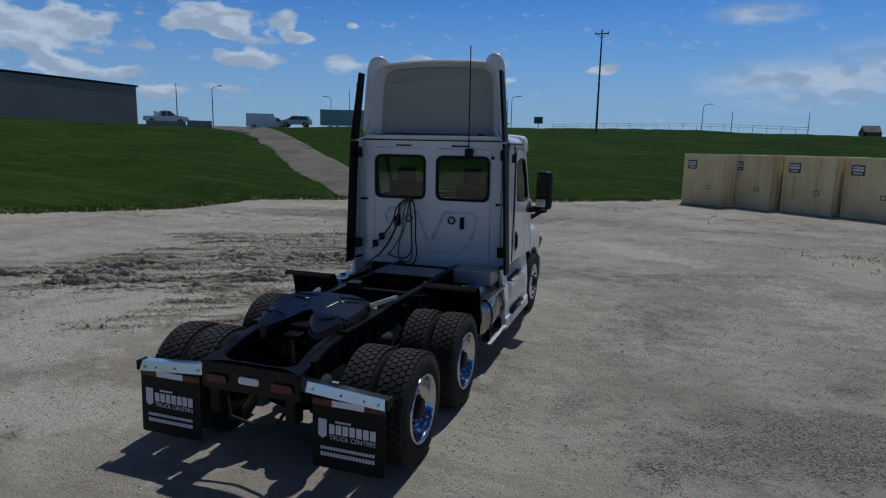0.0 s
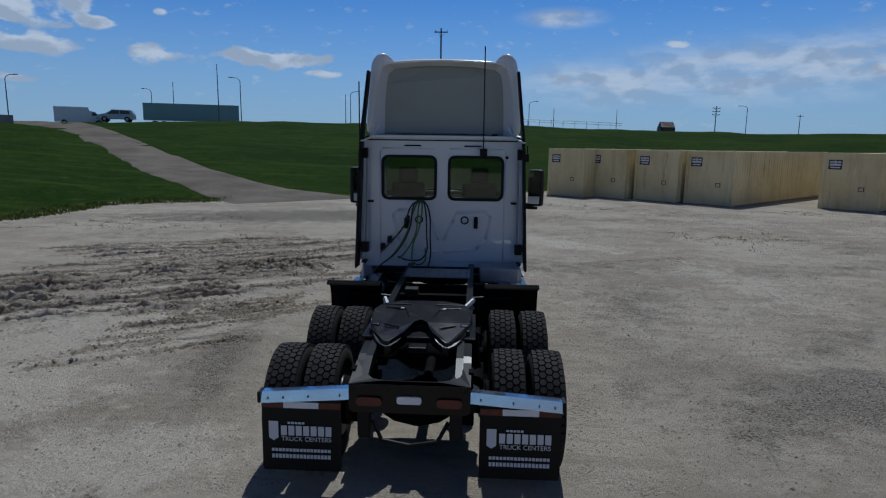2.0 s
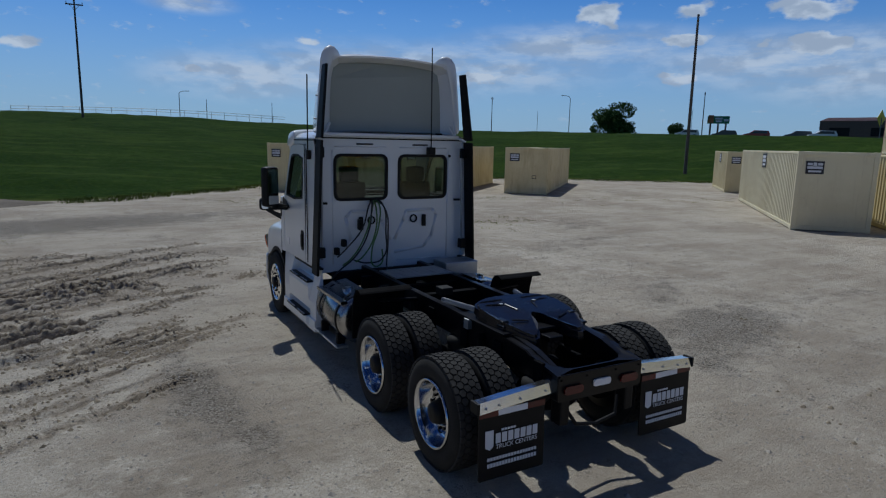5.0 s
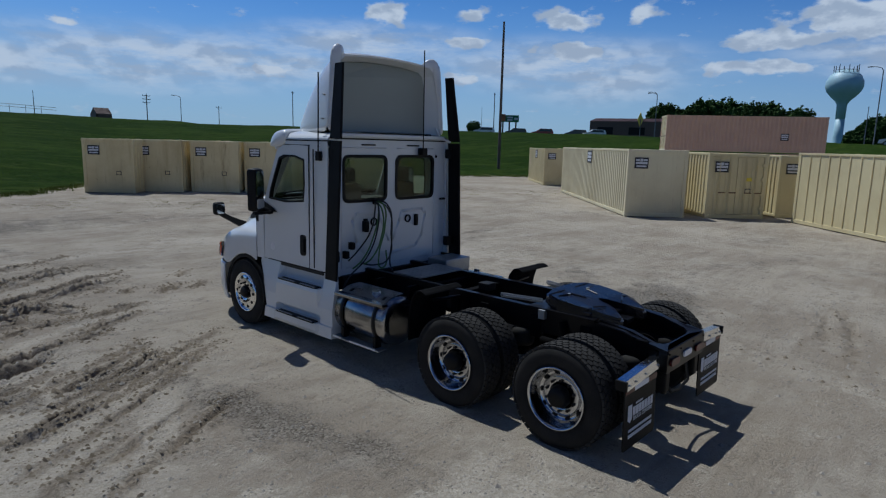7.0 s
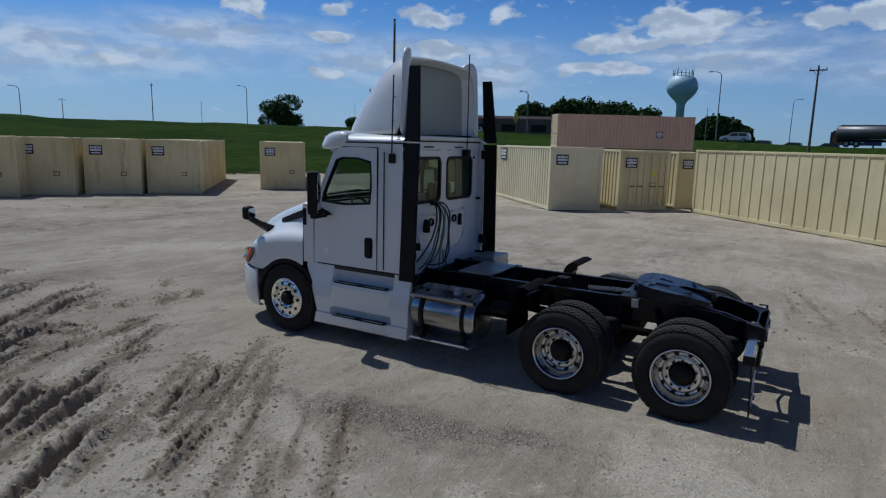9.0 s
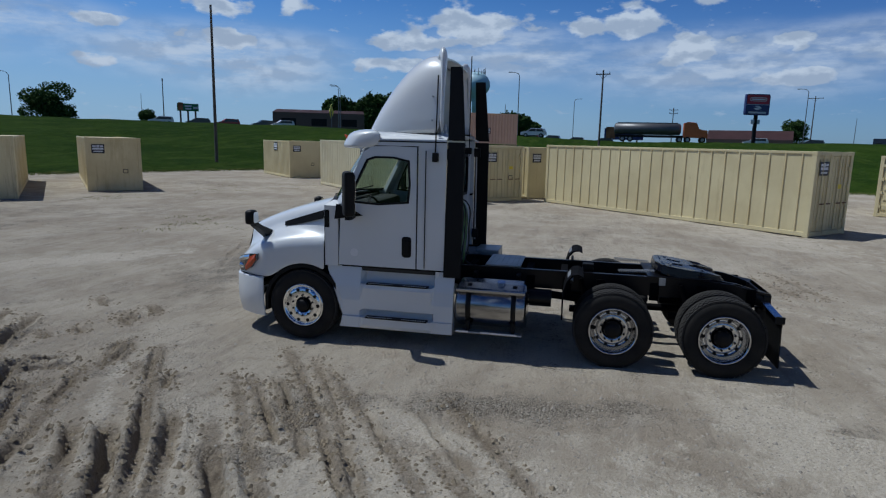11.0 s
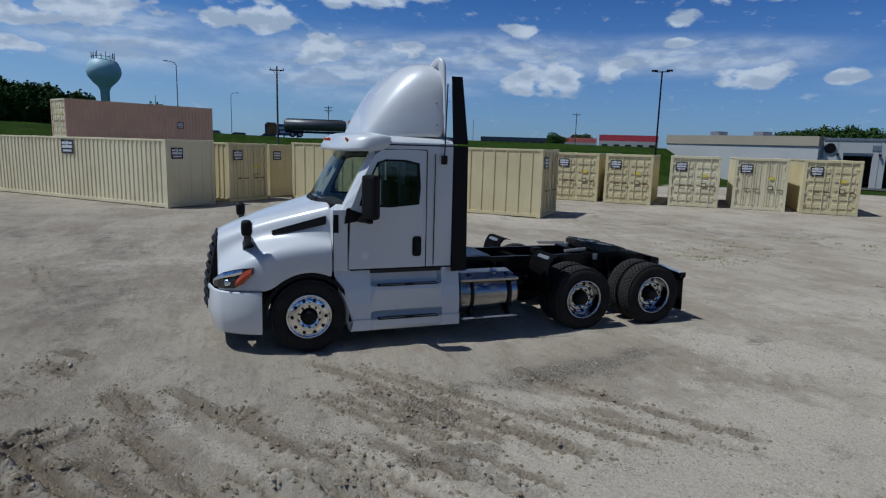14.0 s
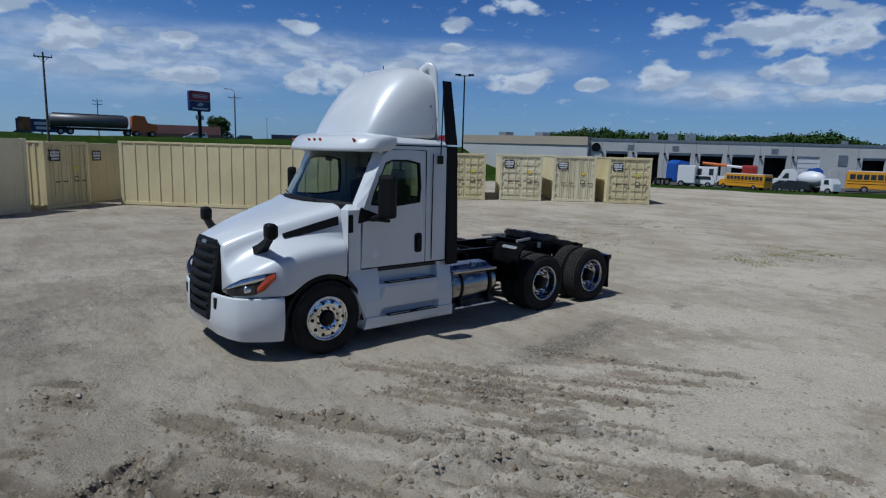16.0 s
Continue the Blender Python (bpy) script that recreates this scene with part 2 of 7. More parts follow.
GREASE = mat("greased_black_steel", (0.006, 0.006, 0.011), 0.24, metal=0.1, vary=0.3, scale=6, fine=30, coat=0.12, spec=0.3)
GLASS = glass_mat("tinted_glass", (0.58, 0.66, 0.61))
GLASS_DARK = glass_mat("dark_glass", (0.74, 0.80, 0.78))
MIRROR = mat("mirror_glass", (0.50, 0.52, 0.54), 0.03, metal=1.0, vary=0.0)
INTERIOR = mat("grey_cab_trim", (0.045, 0.044, 0.043), 0.8, vary=0.2)
SEAT = mat("grey_seat_cloth", (0.055, 0.055, 0.056), 0.95, vary=0.2, fine=200, bump=0.002)
AMBER = mat("amber_lens", (0.48, 0.065, 0.010), 0.2, vary=0.05, coat=0.5)
RED = mat("red_lens", (0.10, 0.005, 0.006), 0.3, vary=0.3, scale=12, fine=90, coat=0.25, spec=0.3)
WHITE_TAPE = mat("white_reflective_tape", (0.72, 0.72, 0.74), 0.4, vary=0.05)
LETTER = mat("white_print", (0.62, 0.64, 0.68), 0.6, vary=0.05)
HEADLAMP = mat("headlamp_lens", (0.07, 0.075, 0.09), 0.08, metal=0.6, vary=0.3, coat=1.0)
HOSE = mat("black_air_hose", (0.012, 0.012, 0.012), 0.4)
HOSE_GREEN = mat("green_cable", (0.10, 0.20, 0.06), 0.5)
CREAM = container_paint("cream_container_paint", (0.64, 0.56, 0.33), (0.50, 0.42, 0.235), 0.45)
CREAM_PALE = container_paint("pale_cream_container_paint", (0.69, 0.63, 0.43), (0.55, 0.48, 0.30), 0.35)
CREAM_DARK = container_paint("weathered_cream_paint", (0.66, 0.57, 0.335), (0.47, 0.37, 0.18), 0.95)
BROWN = container_paint("faded_brown_container_paint", (0.56, 0.37, 0.27), (0.46, 0.30, 0.22), 0.3)
SIGN_BLACK = mat("dark_decal", (0.02, 0.02, 0.03), 0.5, vary=0.1)
SIGN_YELLOW = mat("yellow_sticker", (0.75, 0.60, 0.05), 0.5, vary=0.05)
RUST = mat("rusty_steel", (0.16, 0.08, 0.045), 0.8, vary=0.2, scale=8)
ASPHALT_ROAD = mat("worn_road_gravel", (0.155, 0.132, 0.106), 0.95, vary=0.12, scale=0.45, fine=5, bump=0.02, second=(0.075, 0.065, 0.052), spec=0.1)


# ---- building helpers ----
def shell(name, bm, material, parent=None, smooth=False):
    """Links a bmesh as one mesh object."""
    bmesh.ops.recalc_face_normals(bm, faces=bm.faces)
    me = bpy.data.meshes.new(name)
    bm.to_mesh(me)
    bm.free()
    for m in material if isinstance(material, (list, tuple)) else (material,):
        me.materials.append(m)
    if smooth:
        me.shade_smooth()
    ob = new(name, me)
    if parent:
        ob.parent = parent
    return ob


def part(name, bm, material, parent, label="", smooth=False):
    return tagged(shell(name, bm, material, parent, smooth), label)


def thing(name, label, category, group="", kind="", at=None):
    ob = tagged(new(name), label, category, group, kind)
    ob.empty_display_size = 0.3
    if at is not None:
        ob.matrix_basis = at
    return ob


def box(x0, x1, y0, y1, z0, z1, bevel=0.0, bm=None):
    bm = bm or bmesh.new()
    vs = bmesh.ops.create_cube(bm, size=1)["verts"]
    for v in vs:
        v.co = Vector(((x0 + x1) / 2 + v.co.x * (x1 - x0), (y0 + y1) / 2 + v.co.y * (y1 - y0), (z0 + z1) / 2 + v.co.z * (z1 - z0)))
    if bevel:
        es = list({e for v in vs for e in v.link_edges})
        bmesh.ops.bevel(bm, geom=es, offset=bevel, segments=2, affect="EDGES", profile=0.6)
    return bm


def rod(a, b, r, sides=10, bm=None, r2=None):
    """A round bar from a to b."""
    bm = bm or bmesh.new()
    a, b = Vector(a), Vector(b)
    vs = bmesh.ops.create_cone(bm, cap_ends=True, segments=sides, radius1=r, radius2=r if r2 is None else r2, depth=(b - a).length)["verts"]
    bmesh.ops.transform(bm, matrix=Matrix.Translation((a + b) / 2) @ (b - a).to_track_quat("Z", "Y").to_matrix().to_4x4(), verts=vs)
    return bm


def turned(profile, sides=40, axis="x", at=(0, 0, 0), bm=None, closed=False):
    """A lathe: profile rows of (along the axis, radius)."""
    bm = bm or bmesh.new()
    rings = []
    for d, r in profile:
        ring = []
        for k in range(sides):
            a = 2 * math.pi * k / sides
            c, s = r * math.cos(a), r * math.sin(a)
            co = {"x": (d, c, s), "y": (s, d, c), "z": (c, s, d)}[axis]
            ring.append(bm.verts.new(Vector(co) + Vector(at)))
        rings.append(ring)
    pairs = list(zip(rings, rings[1:])) + ([(rings[-1], rings[0])] if closed else [])
    for p, q in pairs:
        for k in range(sides):
            bm.faces.new((p[k], p[(k + 1) % sides], q[(k + 1) % sides], q[k]))
    if not closed:
        for ring in (rings[0], rings[-1]):
            bm.faces.new(ring)
    return bm


def prism(outline, place, depth, bm=None, bevel=0.0):
    """A flat plate: outline of 2D points, place(u, v, w) gives the point in space, w from 0 to depth."""
    bm = bm or bmesh.new()
    lo = [bm.verts.new(place(u, v, 0)) for u, v in outline]
    hi = [bm.verts.new(place(u, v, depth)) for u, v in outline]
    f1, f2 = bm.faces.new(lo), bm.faces.new(hi)
    for k in range(len(lo)):
        bm.faces.new((lo[k], lo[(k + 1) % len(lo)], hi[(k + 1) % len(lo)], hi[k]))
    if bevel:
        bmesh.ops.bevel(bm, geom=list(set(f1.edges) | set(f2.edges)), offset=bevel, segments=2, affect="EDGES")
    return bm


def pierced(outer, inner, place, depth, bm=None):
    """A plate with a hole: outer and inner loops have the same number of points."""
    bm = bm or bmesh.new()
    loops = [[bm.verts.new(place(u, v, w)) for u, v in loop] for w in (0, depth) for loop in (outer, inner)]
    n = len(outer)
    for a, b in ((0, 1), (2, 3), (0, 2), (1, 3)):
        for k in range(n):
            bm.faces.new((loops[a][k], loops[a][(k + 1) % n], loops[b][(k + 1) % n], loops[b][k]))
    return bm


def rounded(u0, u1, v0, v1, r, steps=3):
    """A rectangle with round corners, counted from the corner (u1, v1)."""
    pts = []
    for cu, cv, a0 in ((u1 - r, v1 - r, 0), (u0 + r, v1 - r, 90), (u0 + r, v0 + r, 180), (u1 - r, v0 + r, 270)):
        for k in range(steps + 1):
            a = radians(a0 + 90 * k / steps)
            pts.append((cu + r * math.cos(a), cv + r * math.sin(a)))
    return pts


def loft(sections, closed=False, caps=False, bm=None):
    """Quads between rows of points, each row of the same length."""
    bm = bm or bmesh.new()
    rows = [[bm.verts.new(p) for p in s] for s in sections]
    n = len(rows[0])
    for p, q in zip(rows, rows[1:]):
        for k in range(n if closed else n - 1):
            bm.faces.new((p[k], p[(k + 1) % n], q[(k + 1) % n], q[k]))
    if caps:
        bm.faces.new(rows[0])
        bm.faces.new(rows[-1])
    return bm


def swept(points, radii, sides=12, flat=1.0):
    """A round bar of changing thickness along points."""
    pts = [Vector(p) for p in points]
    rows = []
    for k, (p, r) in enumerate(zip(pts, radii)):
        way = (pts[min(k + 1, len(pts) - 1)] - pts[max(k - 1, 0)]).normalized()
        a = way.cross(Vector((0, 1, 0))).normalized()
        b = a.cross(way)
        rows.append([p + a * r * math.cos(2 * math.pi * j / sides) + b * r * flat * math.sin(2 * math.pi * j / sides) for j in range(sides)])
    return loft(rows, closed=True, caps=True)


def mirrored(half):
    """A row of points from the middle outwards, completed to both sides."""
    return [(-x, y, z) for x, y, z in reversed(half)] + [p for p in half if p[0] > 1e-6]


def rounder(ob, levels=2, thick=0.0):
    if thick:
        so = ob.modifiers.new("thickness", "SOLIDIFY")
        so.thickness, so.offset = thick, -1
    sub = ob.modifiers.new("round", "SUBSURF")
    sub.levels = sub.render_levels = levels
    ob.data.shade_smooth()
    return ob


def tube(name, points, r, material, parent, label=""):
    """A bent hose or cable along points."""
    cu = bpy.data.curves.new(name, "CURVE")
    cu.dimensions, cu.bevel_depth, cu.bevel_resolution, cu.resolution_u = "3D", r, 2, 6
    sp = cu.splines.new("BEZIER")
    sp.bezier_points.add(len(points) - 1)
    for bp, p in zip(sp.bezier_points, points):
        bp.co, bp.handle_left_type, bp.handle_right_type = p, "AUTO", "AUTO"
    tmp = bpy.data.objects.new(name, cu)
    scene.collection.objects.link(tmp)
    me = bpy.data.meshes.new_from_object(tmp.evaluated_get(bpy.context.evaluated_depsgraph_get()))
    bpy.data.objects.remove(tmp)
    bpy.data.curves.remove(cu)
    me.materials.clear()
    me.materials.append(material)
    me.shade_smooth()
    ob = new(name, me)
    ob.parent = parent
    return tagged(ob, label)


# ---- ground ----
def lattice(x, y, seed):
    """Smooth noise between -1 and 1 on arrays."""
    rng = np.random.RandomState(seed)
    table = rng.uniform(-1, 1, (64, 64))
    xi, yi = np.floor(x).astype(int), np.floor(y).astype(int)
    fx, fy = x - xi, y - yi
    fx, fy = fx * fx * (3 - 2 * fx), fy * fy * (3 - 2 * fy)
    at = lambda i, j: table[i % 64, j % 64]
    return (at(xi, yi) * (1 - fx) + at(xi + 1, yi) * fx) * (1 - fy) + (at(xi, yi + 1) * (1 - fx) + at(xi + 1, yi + 1) * fx) * fy


# azimuth from +y towards +x: radius where the bank begins, radius and height of its top
BANK = [(-180, 60, 120, 0.2), (-110, 40, 110, 2.5), (-80, 24, 95, 4.4), (-58, 22.5, 95, 5.2), (-45, 22, 90, 5.0), (-36, 26, 90, 4.8),
        (-22, 26, 100, 6.0), (-6, 27, 102, 6.2), (5, 31, 103, 6.2), (15, 40, 106, 5.6), (25, 44, 108, 5.2), (45, 47, 112, 5.3),
        (62, 52, 115, 5.2), (78, 58, 115, 4.6), (95, 48, 110, 3.6), (112, 40, 105, 4.0), (127, 40, 105, 3.7), (130.3, 42, 104, 3.4), (133, 46, 98, -0.8), (135, 46, 95, -1.7), (166, 46, 95, -1.8), (180, 50, 110, -1.0)]


def bank_at(x, y):
    az = np.degrees(np.arctan2(x, y))
    rows = np.array(BANK, float)
    return [np.interp(az, rows[:, 0], rows[:, k]) for k in (1, 2, 3)]


# wheel ruts in the soft soil beside the truck: start, heading in degrees from +x, length, depth, half width
RUTS = []
rng = random.Random(5)


def rut(x0, y0, heading, length, depth, half=0.075):
    RUTS.append((x0, y0, heading, length, depth, half))


def lane_ruts(offsets, heading, x0, x1, depth, half=0.075):
    """Parallel ruts whose lines pass the origin at the given distances."""
    for c in offsets:
        a = heading + rng.uniform(-4, 4)
        s, k = math.sin(radians(a)), math.cos(radians(a))
        lo, hi = x0 + rng.uniform(-0.5, 0.9), x1 + rng.uniform(-0.7, 0.6)
        RUTS.append((lo, (c + lo * s) / k, a, (hi - lo) / k, depth * rng.uniform(0.65, 1.2), half * rng.uniform(0.8, 1.25)))


lane_ruts((6.50, 7.42, 7.74), 32, -7.4, -4.0, 0.11, 0.07)
lane_ruts((6.85, 7.12, 8.05, 8.40, 8.75), 29, -7.6, -3.2, 0.095, 0.06)
lane_ruts((5.08, 5.28, 5.50, 5.75, 6.0, 6.2), 34, -4.8, -1.9, 0.055, 0.04)
lane_ruts((4.1, 4.5, 4.8), 36, -5.6, -3.2, 0.04, 0.04)
lane_ruts((9.1, 9.4, 9.7, 10.0, 10.4, 10.8, 11.3, 11.8), 33, -9.4, -1.6, 0.09, 0.065)
lane_ruts((6.3, 6.7, 7.1, 7.5, 7.9, 8.3, 8.7), 30, -11.0, -7.0, 0.12, 0.075)
lane_ruts((7.0, 7.2, 7.4, 7.65, 7.9), 27, -3.6, -2.3, 0.06, 0.045)
lane_ruts((12.2, 12.7, 13.2), 24, -10.0, -4.0, 0.06, 0.07)
for k in range(6):
    rut(-5.1 + 0.34 * k, 8.75 - 0.02 * k + 0.25 * (k % 2), -43 - 3 * (k % 3), rng.uniform(1.1, 2.1), rng.uniform(0.08, 0.11), 0.065)
for x, y in ((-1.32, 8.15), (-1.05, 8.2), (-0.7, 8.1), (-1.9, 8.55), (-2.2, 8.75), (-0.5, 9.3)):
    rut(x, y, 60 + rng.uniform(-14, 10), rng.uniform(0.5, 0.85), 0.07, 0.05)
for x, y, h, d in ((3.4, -3.0, 10, 0.04), (3.5, -2.5, 14, 0.04), (3.9, -1.6, 12, 0.03), (4.3, -1.1, 9, 0.03), (2.2, -2.6, 62, 0.02), (2.9, -3.0, 60, 0.02), (4.6, -0.2, 66, 0.02), (2.6, 9.2, 20, 0.02), (-7.6, 0.6, 55, 0.02), (-7.0, 0.2, 57, 0.02)):
    rut(x, y, h, rng.uniform(2.0, 4.0), d, 0.07)


def ground_height(x, y):
    x, y = np.asarray(x, float), np.asarray(y, float)
    r = np.hypot(x, y)
    r0, r1, top = bank_at(x, y)
    k = np.clip((r - r0) / (r1 - r0), 0, 1)
    h = top * (k * 0.65 + 0.35 * k * k * (3 - 2 * k))
    h += np.clip((r - r0) / 6, 0, 1) * (0.12 * lattice(x / 5, y / 5, 1) + 0.06 * lattice(x / 1.7, y / 1.7, 2))
    h -= np.clip((r - r1) / 60, 0, 1) * np.clip(top, 0, 2.0) * 0.6
    if r.min() > 26:
        return h
    near = np.clip((26 - r) / 8, 0, 1)
    h += near * (0.018 * lattice(x / 1.3, y / 1.3, 3) + 0.010 * lattice(x / 0.45, y / 0.45, 4) + 0.008 * lattice(x / 0.16, y / 0.16, 6) + 0.022 * np.maximum(lattice(x / 0.55, y / 0.55, 12) - 0.55, 0) + 0.03 * np.maximum(lattice(x / 0.22, y / 0.22, 14) - 0.6, 0))
    clear = 1 - np.exp(-np.maximum(np.maximum(np.abs(x) - 1.6, 0), np.maximum(np.abs(y - 2.8) - 3.9, 0)) * 2.5)
    for sx, sy, a, length, depth, half in RUTS:
        c, s = math.cos(radians(a)), math.sin(radians(a))
        u, v = (x - sx) * c + (y - sy) * s, -(x - sx) * s + (y - sy) * c
        inside = (u > 0) & (u < length) & (np.abs(v) < 0.6)
        if not inside.any():
            continue
        u, v = u[inside], v[inside]
        v = v + 0.05 * np.sin(u * 1.7 + sx * 3) + 0.03 * lattice(u * 2.2 + sx * 5, u * 0 + sy, 17)
        along = np.clip(u / 0.35, 0, 1) * np.clip((length - u) / 0.5, 0, 1)
        broken = np.clip(0.75 + 0.95 * lattice(u * 1.3 + sx * 7, u * 0 + sy * 3, 7), 0.05, 1.35)
        clod = 1 + 0.6 * lattice(u * 3.1 + sx, v * 7, 9) + 0.6 * lattice(u * 17 + sy, v * 17, 8)
        w = half
        cut = -1.0 * np.exp(-((v / w) ** 8)) + 0.56 * clod * np.exp(-(((v - 1.75 * w) / (0.65 * w)) ** 2)) + 0.46 * clod * np.exp(-(((v + 1.75 * w) / (0.6 * w)) ** 2))
        h[inside] += along * depth * broken * cut * clear[inside]
    churn = soft_soil(x, y, 0.30) * clear
    h += churn * (0.014 * lattice(x / 0.14, y / 0.14, 21) + 0.065 * np.maximum(lattice(x / 0.19, y / 0.19, 22) - 0.42, 0) + 0.012 * lattice(x / 0.065, y / 0.065, 23))
    return h


def soft_soil(x, y, wide=0.115):
    """How dark and churned the soil is, from 0 to 1."""
    m = np.zeros_like(x)
    for sx, sy, a, length, depth, half in RUTS:
        c, s = math.cos(radians(a)), math.sin(radians(a))
        u, v = (x - sx) * c + (y - sy) * s, -(x - sx) * s + (y - sy) * c
        m = np.maximum(m, min(1, depth / 0.05) * np.clip(u / 0.3 + 0.3, 0, 1) * np.clip((length - u) / 0.4 + 0.3, 0, 1) * np.exp(-((v / wide) ** 2)))
    return m


# stretches of the yard: centre, half length, half width, heading, amount
GRAVEL = [(-2.75, 2.3, 2.3, 0.42, 97, 1.1), (-2.6, -0.6, 1.4, 0.32, 110, 0.8), (4.9, 1.7, 1.9, 1.0, 20, 1.3), (3.4, 0.9, 1.2, 0.5, 60, 0.9), (3.3, 5.6, 2.6, 1.2, 70, 0.8), (-3.4, 4.5, 0.5, 0.26, 35, 1.4),
          (-4.5, 4.5, 1.5, 0.7, 95, 0.8), (-4.6, 7.6, 1.6, 0.8, 40, 0.5), (2.6, 8.9, 3.4, 1.3, 10, 0.75), (-2.6, 8.6, 1.6, 0.5, 20, 0.4), (-5.5, 18.0, 9.0, 2.4, 14, 1.2), (4.0, 18.4, 7.0, 0.9, 4, 0.7), (5.6, 3.6, 2.4, 0.5, 40, 0.8)]
FAR_GRAVEL = [(8.0, 9.0, 6.0, 1.0, 20, 0.65), (12.0, -8.0, 7.0, 1.2, -35, 0.6), (6.0, 16.0, 7.0, 0.8, 12, 0.5), (-9.0, 12.5, 4.0, 1.2, 15, 0.6), (6.4, -3.2, 3.4, 0.5, 12, 0.6), (10.5, 1.5, 6.0, 0.8, -18, 0.6)]
DRY = [(-5.2, 2.6, 4.2, 1.7, 84, -1.0), (-3.0, -0.6, 2.0, 0.9, 30, -1.0), (-5.4, 0.6, 2.4, 1.5, 25, -0.95), (-7.2, 3.2, 1.6, 1.0, 30, -0.8), (-4.2, 5.3, 1.2, 0.14, 32, -0.9), (-3.7, 6.6, 1.6, 0.16, 30, -0.9), (-3.65, 2.9, 1.3, 0.22, 62, -1.2), (-3.6, -1.2, 1.8, 0.8, 25, -0.9), (2.6, 12.6, 2.6, 0.8, -40, -1.1),
       (-1.2, 12.8, 5.0, 0.5, 6, -0.7), (14.0, -4.0, 9.0, 2.2, 20, -0.7), (6.2, 7.2, 1.2, 4.0, 12, -0.7), (2.0, -2.6, 2.0, 0.5, 62, -0.6), (-3.2, -7.0, 6.0, 2.4, 60, -0.8)]


def grey_patches(x, y):
    m = np.zeros_like(x)
    for sx, sy, w, d, a, amount in GRAVEL + FAR_GRAVEL + DRY:
        c, s = math.cos(radians(a)), math.sin(radians(a))
        u, v = (x - sx) * c + (y - sy) * s, -(x - sx) * s + (y - sy) * c
        k = amount * np.exp(-((u / w) ** 2) - (v / d) ** 2)
        m = np.where(np.abs(k) > np.abs(m), k, m)
    return m


def spread(lo, hi, step, far, grow):
    out = list(np.arange(lo, hi, step))
    d, up, down = step, [hi], [lo - step]
    while up[-1] < far:
        d *= grow
        up.append(up[-1] + d)
    d = step
    while down[-1] > -far:
        d *= grow
        down.append(down[-1] - d)
    return np.array(sorted(set(down + out + up)))


def build_ground():
    xs = spread(-11, 6.5, 0.085, 2500, 1.075)
    ys = spread(-4.5, 15, 0.09, 2500, 1.075)
    # closer rows where the soil is churned
    fine = lambda all_rows, lo, hi, step: np.concatenate([all_rows[all_rows < lo - step], np.arange(lo, hi, step), all_rows[all_rows > hi]])
    xs, ys = fine(fine(xs, -10.9, -0.4, 0.045), -7.0, -1.0, 0.026), fine(fine(ys, 2.6, 12.2, 0.045), 3.0, 9.6, 0.027)
    gx, gy = np.meshgrid(xs, ys, indexing="ij")
    gz = ground_height(gx, gy)
    nx, ny = gx.shape
    me = bpy.data.meshes.new("ground")
    idx = np.arange(nx * ny).reshape(nx, ny)
    quads = np.stack([idx[:-1, :-1], idx[1:, :-1], idx[1:, 1:], idx[:-1, 1:]], -1).reshape(-1, 4)
    me.vertices.add(nx * ny)
    me.vertices.foreach_set("co", np.stack([gx, gy, gz], -1).astype(np.float32).ravel())
    me.loops.add(quads.size)
    me.loops.foreach_set("vertex_index", quads.astype(np.int32).ravel())
    me.polygons.add(len(quads))
    me.polygons.foreach_set("loop_start", np.arange(0, quads.size, 4, dtype=np.int32))
    me.polygons.foreach_set("use_smooth", np.ones(len(quads), bool))
    me.update(calc_edges=True)
    r0, r1, top = bank_at(gx, gy)
    r = np.hypot(gx, gy)
    for name, values in (("turf", np.clip((r - r0 + 0.5) / 2.0, 0, 1)), ("soil", soft_soil(gx, gy)), ("patch", grey_patches(gx, gy))):
        me.attributes.new(name, "FLOAT", "POINT").data.foreach_set("value", values.astype(np.float32).ravel())
    me.materials.append(ground_material())
    return tagged(new("ground", me), "pale tan gravel yard with wheel ruts and green grass banks", "ground", kind="structure")


